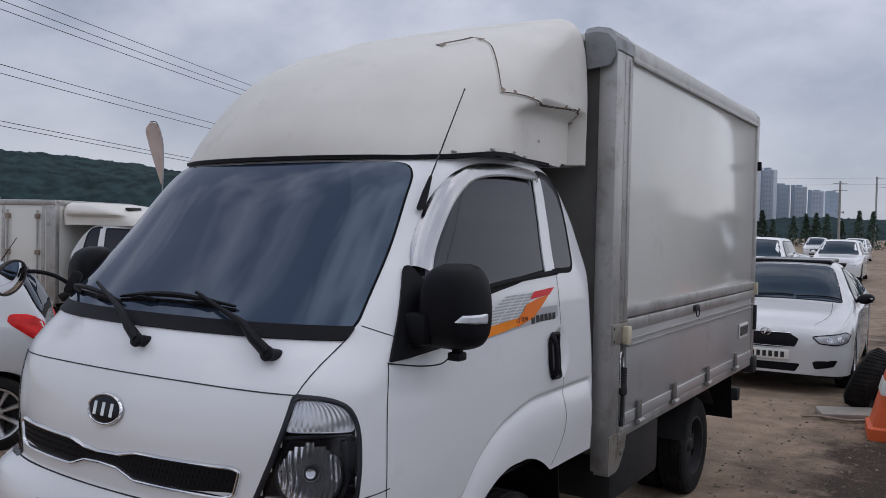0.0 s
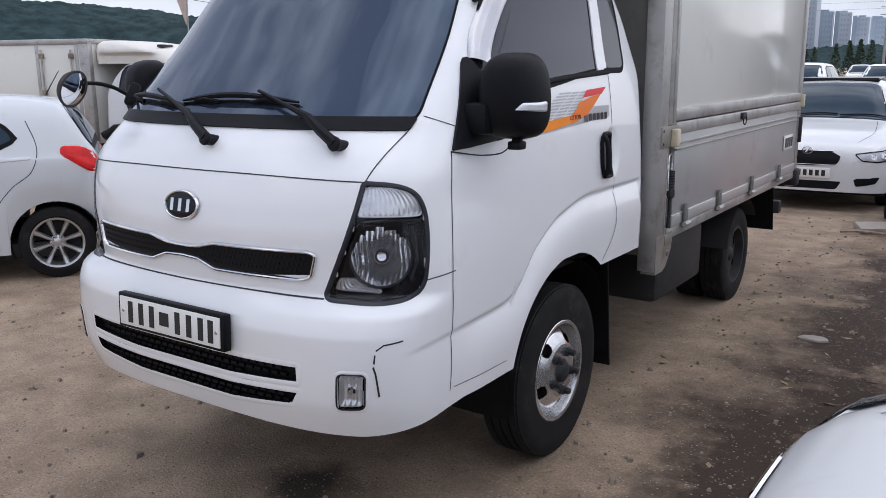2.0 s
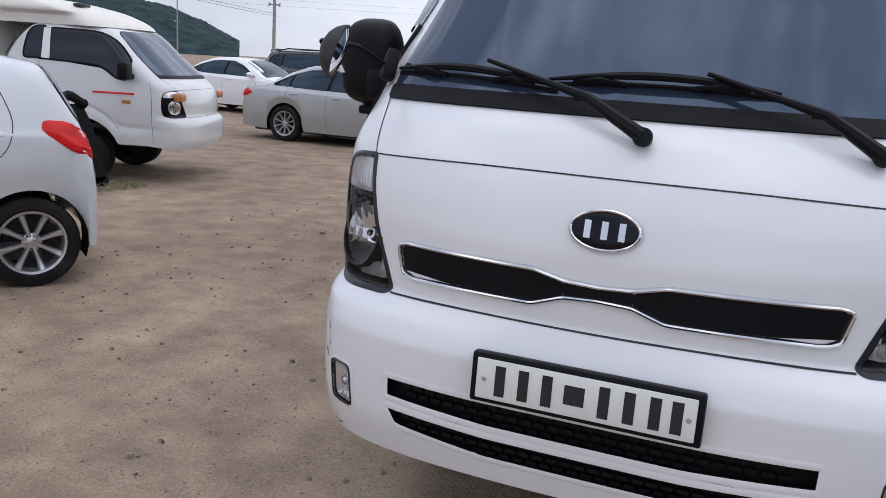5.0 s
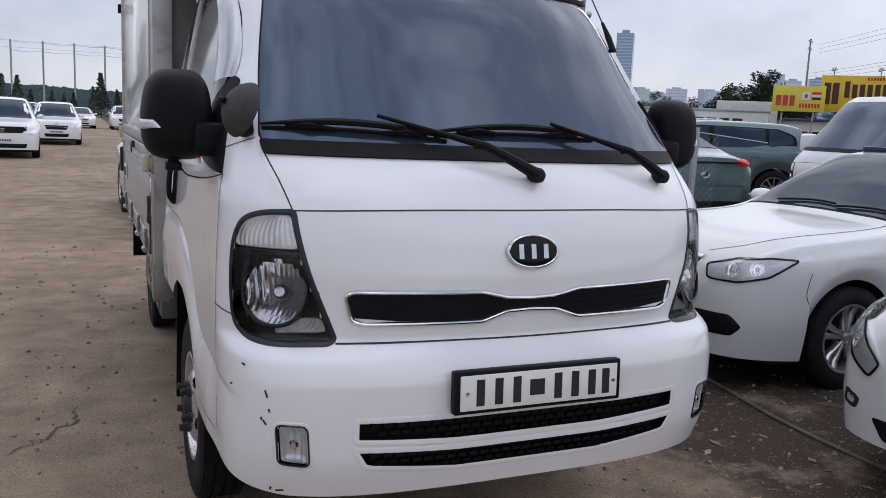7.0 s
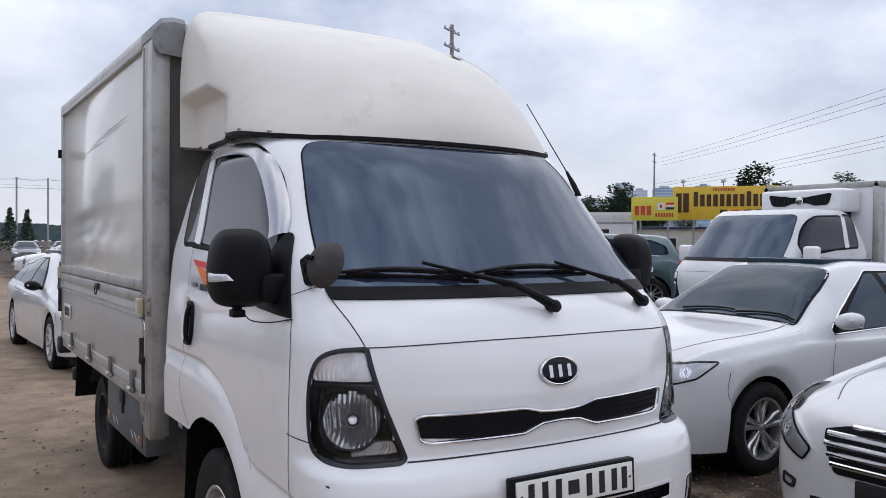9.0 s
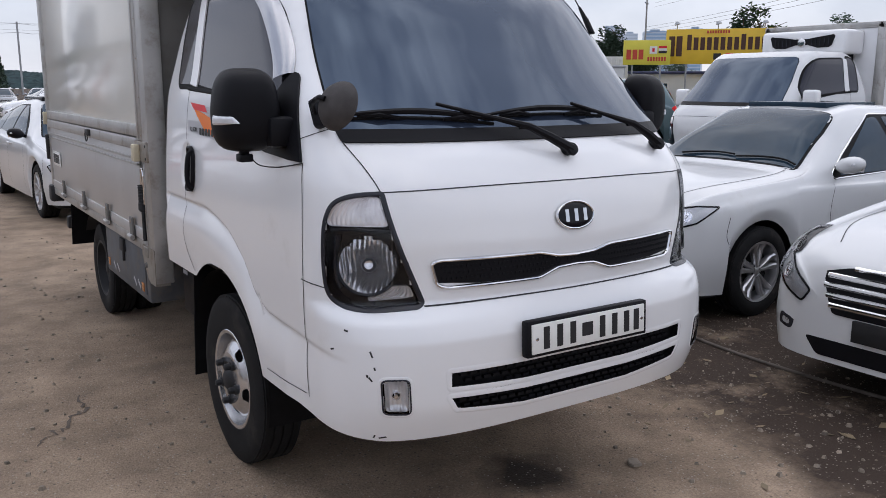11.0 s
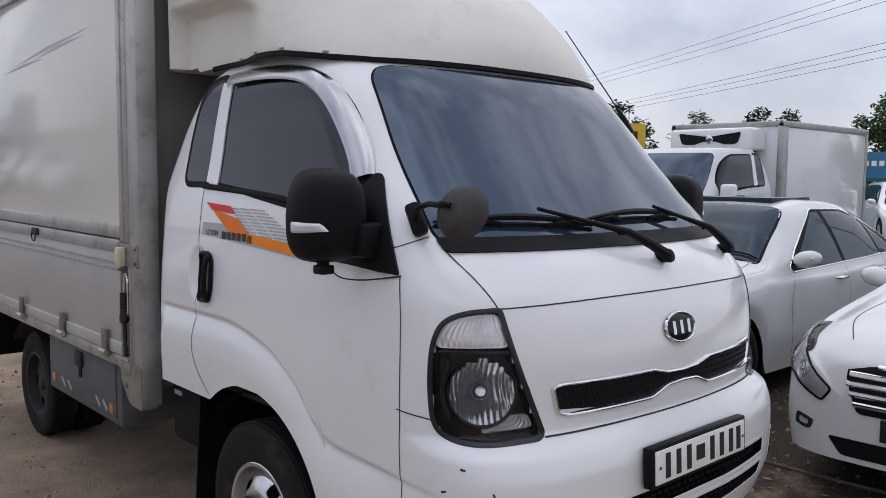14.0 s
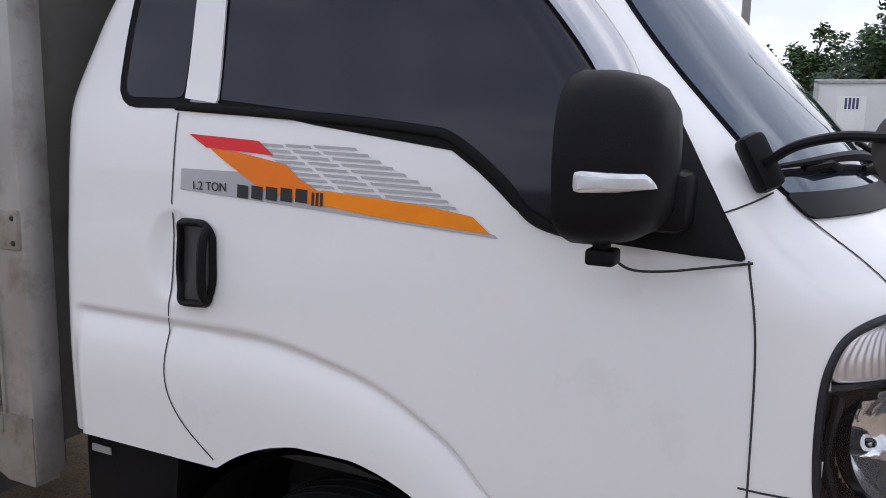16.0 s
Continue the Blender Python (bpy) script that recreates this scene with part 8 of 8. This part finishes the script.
# trees: tapered trunk, limbs, and a crown of many small leaf cards
def leaf_cards(bm, centre, r, n, size, rng):
    for _ in range(n):
        d = Vector((rng.gauss(0, 1), rng.gauss(0, 1), rng.gauss(0, 0.8)))
        p = centre + d.normalized() * r * rng.uniform(0.35, 1.0)
        u = Vector((rng.uniform(-1, 1), rng.uniform(-1, 1), rng.uniform(-0.6, 0.6))).normalized()
        v = u.orthogonal().normalized()
        s = size * rng.uniform(0.6, 1.3)
        q = [p - u * s, p + v * s * 0.45, p + u * s, p - v * s * 0.45]
        bm.faces.new([bm.verts.new(c) for c in q])


def broad_tree(h, seed, leaf, spread_r=0.32, sparse=1.0):
    rng = random.Random(seed)
    th = thing("tree", "green broadleaf tree with a ragged crown", "tree", "trees round the lot")
    bm = tube([(0, 0, -0.1), (0.05, 0.02, h * 0.3), (0.0, 0.08, h * 0.62), (0.06, 0.0, h * 0.88)], [h * 0.028, h * 0.022, h * 0.013, h * 0.004], 8)
    crown = bmesh.new()
    for k in range(15):
        a, z = k * 2.4 + rng.uniform(-0.3, 0.3), h * rng.uniform(0.34, 0.82)
        reach = h * spread_r * rng.uniform(0.5, 1.0) * (1.15 - 0.6 * z / h)
        tip = Vector((reach * math.cos(a), reach * math.sin(a), z + h * rng.uniform(0.08, 0.2)))
        tube([(0, 0.03, z), tip * 0.5 + Vector((0, 0, z * 0.5 + 0.02 * h)), tip], [h * 0.009, h * 0.006, h * 0.002], 5, bm=bm)
        for j in range(3):
            c = tip * rng.uniform(0.65, 1.05) + Vector((rng.uniform(-0.05, 0.05) * h, rng.uniform(-0.05, 0.05) * h, rng.uniform(-0.04, 0.07) * h))
            leaf_cards(crown, c, h * 0.088, int(95 * sparse), h * 0.021, rng)
    for k in range(6):
        leaf_cards(crown, Vector((rng.uniform(-0.08, 0.08) * h, rng.uniform(-0.08, 0.08) * h, h * rng.uniform(0.55, 0.97))), h * 0.09, int(95 * sparse), h * 0.021, rng)
    part("trunk", bm, BARK, th)
    part("crown", crown, leaf, th, sharp=180)
    return th


def conifer(h, seed):
    rng = random.Random(seed)
    th = thing("conifer", "dark pointed conifer on the lot's edge", "tree", "conifers on the lot's edge")
    part("trunk", tube([(0, 0, -0.1), (0, 0, h)], [h * 0.02, h * 0.003], 6), BARK, th)
    crown = bmesh.new()
    for k in range(26):
        z = h * (0.12 + 0.86 * k / 25)
        r = h * 0.22 * (1.03 - k / 25) * (0.75 + 0.5 * rng.random()) + 0.02 * h
        for j in range(9):
            a = rng.uniform(0, 6.28)
            leaf_cards(crown, Vector((r * 0.65 * math.cos(a), r * 0.65 * math.sin(a), z)), r * 0.45, 4, h * 0.034, rng)
    part("crown", crown, LEAF_DARK, th, sharp=180)
    return th


tree_protos = [broad_tree(6.0, 3, LEAF_DARK, 0.34), broad_tree(6.4, 8, LEAF, 0.36), broad_tree(5.6, 12, LEAF_DARK, 0.30, 0.7)]
con_protos = [conifer(6.0, 5), conifer(5.2, 9)]
tspots = [(0, 30.5, 62, 0.80), (1, 33.2, 58, 0.72), (0, 36.0, 66, 0.64), (0, 39.0, 70, 0.70), (2, 42.2, 66, 0.95), (0, 44.6, 60, 1.02), (0, 46.2, 66, 0.88), (2, 52.6, 58, 1.15), (1, 53.6, 60, 1.05), (2, 58.2, 58, 1.12), (2, 62.0, 60, 1.18), (2, 63.9, 60, 1.15), (1, 69.5, 52, 1.0), (0, 71.4, 46, 0.82), (1, 73.4, 45, 0.80), (0, 75.2, 44, 0.92), (0, 77.0, 44, 0.80), (1, 79.0, 42, 0.82), (0, 81.0, 45, 0.9), (0, 86.6, 38, 0.95), (1, 88.6, 36, 0.95), (1, 90.5, 37, 1.05), (0, 92.5, 36, 1.1), (1, 94.5, 38, 1.0), (0, 41.0, 74, 0.70), (0, 48.5, 74, 0.73), (1, 84.0, 44, 0.9), (1, 32.0, 60, 0.64), (0, 34.6, 62, 0.68), (1, 37.4, 60, 0.63), (2, 40.0, 64, 0.74), (1, 43.4, 62, 0.74)]
used = set()
for i, az, d, s in tspots:
    x, y = at(az, d, -1.5, -2.0)
    m = pose(x, y, 0, 0, 0, az * 37 % 360) @ Matrix.Scale(s, 4)
    if i in used:
        c = copy_thing(tree_protos[i], m)
        c.scale = (s, s, s)
    else:
        tree_protos[i].matrix_basis = m
        used.add(i)
used = set()
rng = random.Random(4)
for k in range(26):
    az = -15.5 + 0.82 * k + rng.uniform(-0.25, 0.25)
    x, y = at(az, rng.uniform(118, 150))
    s = rng.uniform(0.6, 1.1)
    m = pose(x, y, -0.3, 0, 0, rng.uniform(0, 360)) @ Matrix.Scale(s, 4)
    i = k % 2
    if i in used:
        c = copy_thing(con_protos[i], m)
        c.scale = (s, s, s)
    else:
        con_protos[i].matrix_basis = m
        used.add(i)


def golf_net():
    th = thing("driving_range_net", "tall netting posts joined by ropes", "net")
    pts = [at(-4.2 + 1.75 * k, 165) for k in range(8)]
    for x, y in pts:
        part("net_post", tube([(x, y, 0), (x, y, 12.4)], 0.16, 8), GALV, th)
    for z in (12.1, 10.6):
        for (xa, ya), (xb, yb) in zip(pts, pts[1:]):
            part("net_rope", tube([(xa, ya, z), ((xa + xb) / 2, (ya + yb) / 2, z - 0.2), (xb, yb, z)], 0.04, 4), GALV, th)


golf_net()


def wooded_ridge(name, label, az0, az1, dist, heights, depth, seed):
    """A wooded hill of one piece, its slopes roughened by the crowns of its trees."""
    bm = bmesh.new()
    n, m = 420, 44
    grid = []
    for i in range(n + 1):
        t = i / n
        az = az0 + (az1 - az0) * t
        hmax = interp(heights, t)
        row = []
        for j in range(m + 1):
            s = j / m
            x, y = at(az, dist + depth * s)
            z = hmax * math.sin(s * math.pi / 2) ** 0.8 * (1 + 0.10 * noise.noise((x * 0.025, y * 0.025, seed)) + 0.05 * noise.noise((x * 0.08, y * 0.08, seed)))
            z += (1.3 * abs(noise.noise((x * 0.30, y * 0.30, seed))) + 0.8 * abs(noise.noise((x * 0.7, y * 0.7, seed)))) * dist / 330
            row.append(bm.verts.new((x, y, z - 1)))
        grid.append(row)
    for r, q in zip(grid, grid[1:]):
        for j in range(m):
            bm.faces.new([r[j], q[j], q[j + 1], r[j + 1]])
    single(name, bm, HAZED_HILL, label, "hill", kind="structure", sharp=180)


wooded_ridge("backdrop_hill", "blue-green wooded hill behind the lot", -84, -36, 330, [(0, 38), (0.25, 38), (0.45, 34), (0.6, 29), (0.75, 26), (0.9, 21), (1, 8)], 90, 3)
wooded_ridge("backdrop_ridge", "low distant wooded ridge", -34, 12, 520, [(0, 6), (0.4, 9), (0.55, 14), (0.8, 12), (1, 7)], 120, 6)


def tower(az, dist, w, h, face, label, kind=0, turn=0.0):
    x, y = at(az, dist)
    th = thing("tower_block", label, "building", "city skyline", pose(x, y, 0, 0, 0, -az + turn))
    part("wall", box(-w / 2, w / 2, 0, w * 0.8, 0, h), face, th)
    part("roof", box(-w * 0.22, w * 0.22, w * 0.2, w * 0.5, h, h + h * 0.035), TOWER_B, th)
    win = bmesh.new()
    floors = max(10, int(h / 3.2))
    for f in range(floors):
        z = h * (f + 0.3) / floors
        if kind == 0:
            for xc in (-0.08 * w, 0.10 * w, 0.30 * w):
                box(xc - w * 0.05, xc + w * 0.05, -0.25, 0.1, z, z + h / floors * 0.45, bm=win)
        else:
            box(-w * 0.46, w * 0.46, -0.25, 0.1, z, z + h / floors * 0.4, bm=win)
    part("glazing", win, TOWER_WINDOW, th, kind="stuff")
    if kind == 0:
        part("pier", box(-w * 0.5, -w * 0.24, -w * 0.10, 0.2, 0, h * 1.03), TOWER_B, th)
        part("pier", box(w * 0.42, w * 0.52, -w * 0.05, 0.2, 0, h * 0.98), TOWER_A, th)
    return th


rng = random.Random(11)
for k in range(13):   # apartment blocks to the north-west
    az = -19.0 + 0.98 * k
    tower(az, 620 + rng.uniform(-30, 60), 10.2, (57 if k < 9 else 48) * rng.uniform(0.95, 1.06) * (1 - 0.02 * max(0, k - 5)) - 0.8 * k, TOWER_A if k % 3 else TOWER_B, "tall pale grey apartment tower", 0, rng.uniform(-18, 18))
for az, w, h, f, kind in ((31.2, 18, 62, TOWER_A, 1), (34.3, 14, 58, TOWER_A, 0), (36.6, 17, 100, TOWER_GLASS, 1), (37.9, 16, 44, TOWER_A, 0), (39.0, 18, 40, TOWER_A, 0), (40.2, 20, 45, TOWER_A, 1), (42.2, 22, 44, TOWER_A, 0), (43.8, 18, 46, TOWER_B, 0), (46.1, 17, 62, TOWER_A, 0), (47.2, 15, 56, TOWER_A, 1), (48.8, 22, 58, TOWER_GLASS, 1), (50.0, 18, 44, TOWER_A, 0), (51.2, 16, 60, TOWER_GLASS, 1), (29.0, 20, 40, TOWER_A, 0), (53.5, 20, 40, TOWER_A, 0), (44.9, 14, 40, TOWER_A, 1)):
    tower(az - 1.5, 900, w, h, f, "hazy distant city tower", kind, rng.uniform(-12, 12))
for az, w, h in ((-65.0, 8, 13), (-63.4, 7, 9), (-62.2, 9, 6), (-61.0, 6, 8), (-59.9, 5, 5)):
    tower(az, 260, w, h, TOWER_A, "pale low building under the hill", 0)


# ---- things lying on the ground ----
def tyre_and_barrier():
    th = thing("worn_tyre", "worn black tyre leaning on the barrier", "tyre", m=pose(1.55, 8.0, 0.325, 0, 24, -8))
    w, r = 0.125, 0.33
    prof = [(0.20, -w * 0.8), (0.23, -w), (r - 0.04, -w * 1.05), (r - 0.01, -w * 0.85), (r, -w * 0.5), (r, 0), (r, w * 0.5), (r - 0.01, w * 0.85), (r - 0.04, w * 1.05), (0.23, w), (0.20, w * 0.8)]
    part("casing", lathe(prof, 48), TYRE, th)
    tread = bmesh.new()
    for k in range(44):
        a = 2 * math.pi * k / 44
        tmp = box(-w * 0.8, w * 0.8, -0.012, 0.012, r - 0.004, r + 0.006)
        merge(tread, turned(tmp, Matrix.Rotation(a, 4, "X") @ Matrix.Rotation(0.35, 4, "Z")))
    part("tread", tread, TYRE, th)
    ba = thing("road_barrier", "faded orange plastic road barrier", "barrier", m=pose(2.12, 6.95, 0, 0, 0, 8))
    rings = []
    for z, k in ((0, 1.0), (0.10, 1.0), (0.12, 0.93), (0.75, 0.62), (0.86, 0.58), (0.88, 0.5)):
        rings.append([Vector((x * k, y * k, z)) for x, y in [(p.x, p.y) for p in rounded([(-0.5, -0.28), (0.5, -0.28), (0.5, 0.28), (-0.5, 0.28)], 0.06, 3)]])
    part("shell", loft(rings), ORANGE, ba, sharp=30)
    part("white_band", loft([[Vector((x * k, y * k, z)) for x, y in [(p.x, p.y) for p in rounded([(-0.5, -0.28), (0.5, -0.28), (0.5, 0.28), (-0.5, 0.28)], 0.06, 3)]] for z, k in ((0.40, 0.80), (0.41, 0.805), (0.52, 0.75), (0.53, 0.74))], cap=False), PLATEW, ba)
    single("concrete_slab", turned(box(-0.30, 0.30, -0.16, 0.16, 0, 0.07, 0.012), pose(0, 0, 0, 3, -2, 20)), SLAB, "broken pale concrete slab under the tyre", "slab", m=pose(1.42, 7.55, 0.0))
    single("dark_bar", tube(smooth_path([(0, 0, 0.02), (0.15, 0.06, 0.03), (0.4, 0.08, 0.02), (0.55, 0.2, 0.02)]), 0.016, 6), RUST, "bent rusty bar on the dirt", "scrap", m=pose(1.02, 7.2, 0))
    cr = bmesh.new()
    crack_line = smooth_path([(-1.58, 1.90, 0), (-1.50, 2.02, 0), (-1.43, 2.06, 0), (-1.38, 2.20, 0), (-1.30, 2.26, 0), (-1.31, 2.42, 0), (-1.26, 2.50, 0)], 4)
    rows = []
    for k, p in enumerate(crack_line):
        w = 0.002 + 0.011 * math.sin(math.pi * k / (len(crack_line) - 1)) * max(0.1, 0.6 + 1.2 * noise.noise((k * 1.3, 1, 2)))
        q = p + Vector((0.05 * noise.noise((k * 0.9, 0, 0)), 0.05 * noise.noise((0, k * 1.1, 0)), 0))
        rows.append([Vector((q.x + s * w, q.y - s * w * 0.6, ground_z(q.x, q.y) + 0.004)) for s in (-1, 1)])
    single("ground_crack", loft(rows, closed=False, bm=cr), mat("crack_soil", (0.11, 0.086, 0.068), 0.95, vary=0.3, scale=20), "jagged crack in the packed dirt", "crack", kind="structure")
    single("flat_stone", scrap(0.10, 0.06, 0.015, 4), SLAB, "flat grey piece of concrete on the dirt", "stone", m=pose(1.48, 3.5, 0.004, 0, 0, 20))
    single("flat_stone", scrap(0.05, 0.035, 0.012, 7), STONE, "small pale flat stone", "stone", m=pose(0.60, 0.26, 0.006, 0, 0, 60))
    single("cable", tube(smooth_path([(2.60, 3.2, 0.012), (2.42, 1.9, 0.012), (2.28, 1.15, 0.016), (2.27, 0.45, 0.012), (2.33, -0.2, 0.012), (2.42, -1.0, 0.012), (2.6, -1.6, 0.012)], 8), 0.011, 8), mat("dusty_cable", (0.12, 0.10, 0.085), 0.85, vary=0.25, scale=12), "dusty cable lying along the parked row", "cable")


def scrap(a, b, t, seed):
    rng = random.Random(seed)
    out = [Vector((a * math.cos(k / 9 * 6.283) * rng.uniform(0.7, 1.1), b * math.sin(k / 9 * 6.283) * rng.uniform(0.7, 1.1), 0)) for k in range(9)]
    return loft([[p for p in out], [p * 0.97 + Vector((0, 0, t * 0.7)) for p in out], [p * 0.85 + Vector((0, 0, t)) for p in out]])


tyre_and_barrier()


def grit():
    """Loose stones and bits, in one sheet."""
    rng = random.Random(21)
    bm = bmesh.new()
    for k in range(14000):
        x, y = rng.uniform(-4.5, 4.0), rng.uniform(-3.0, 8.0)
        if -0.75 < x < 0.75 and 0.6 < y < 5:
            continue
        dense = 0.8 if x > 0.8 else 0.45
        if rng.random() > dense:
            continue
        r = 0.004 + 0.014 * rng.random() ** 5 + (0.014 if rng.random() > 0.988 else 0)
        z = ground_z(x, y)
        n = 5
        a0 = rng.random() * 6
        ring = lambda f, h: [bm.verts.new((x + r * f * math.cos(a0 + q * 6.283 / n) * rng.uniform(0.7, 1.3), y + r * f * math.sin(a0 + q * 6.283 / n), z + h)) for q in range(n)]
        lo, hi = ring(1.0, -0.002), ring(0.6, r * rng.uniform(0.5, 0.9))
        for q in range(n):
            bm.faces.new([lo[q], lo[(q + 1) % n], hi[(q + 1) % n], hi[q]])
        bm.faces.new(hi)
    single("loose_stones", bm, STONE, "loose gravel and pale bits on the dirt", "gravel", kind="stuff", sharp=20)
    lv = bmesh.new()
    for k in range(170):
        x, y = rng.uniform(0.8, 2.6), rng.uniform(-1.5, 7.5)
        z = ground_z(x, y) + 0.004
        a, s = rng.random() * 6.28, rng.uniform(0.015, 0.05)
        u, v = Vector((math.cos(a), math.sin(a), 0.1)) * s, Vector((-math.sin(a), math.cos(a), 0.15)) * s * rng.uniform(0.15, 0.6)
        c = Vector((x, y, z))
        lv.faces.new([lv.verts.new(p) for p in (c - u, c - v, c + u, c + v)])
    single("litter", lv, mat("dead_leaves", (0.20, 0.15, 0.09), 0.8, vary=0.3, island=0.5), "dead leaves and scraps on the dirt", "litter", kind="stuff")


grit()
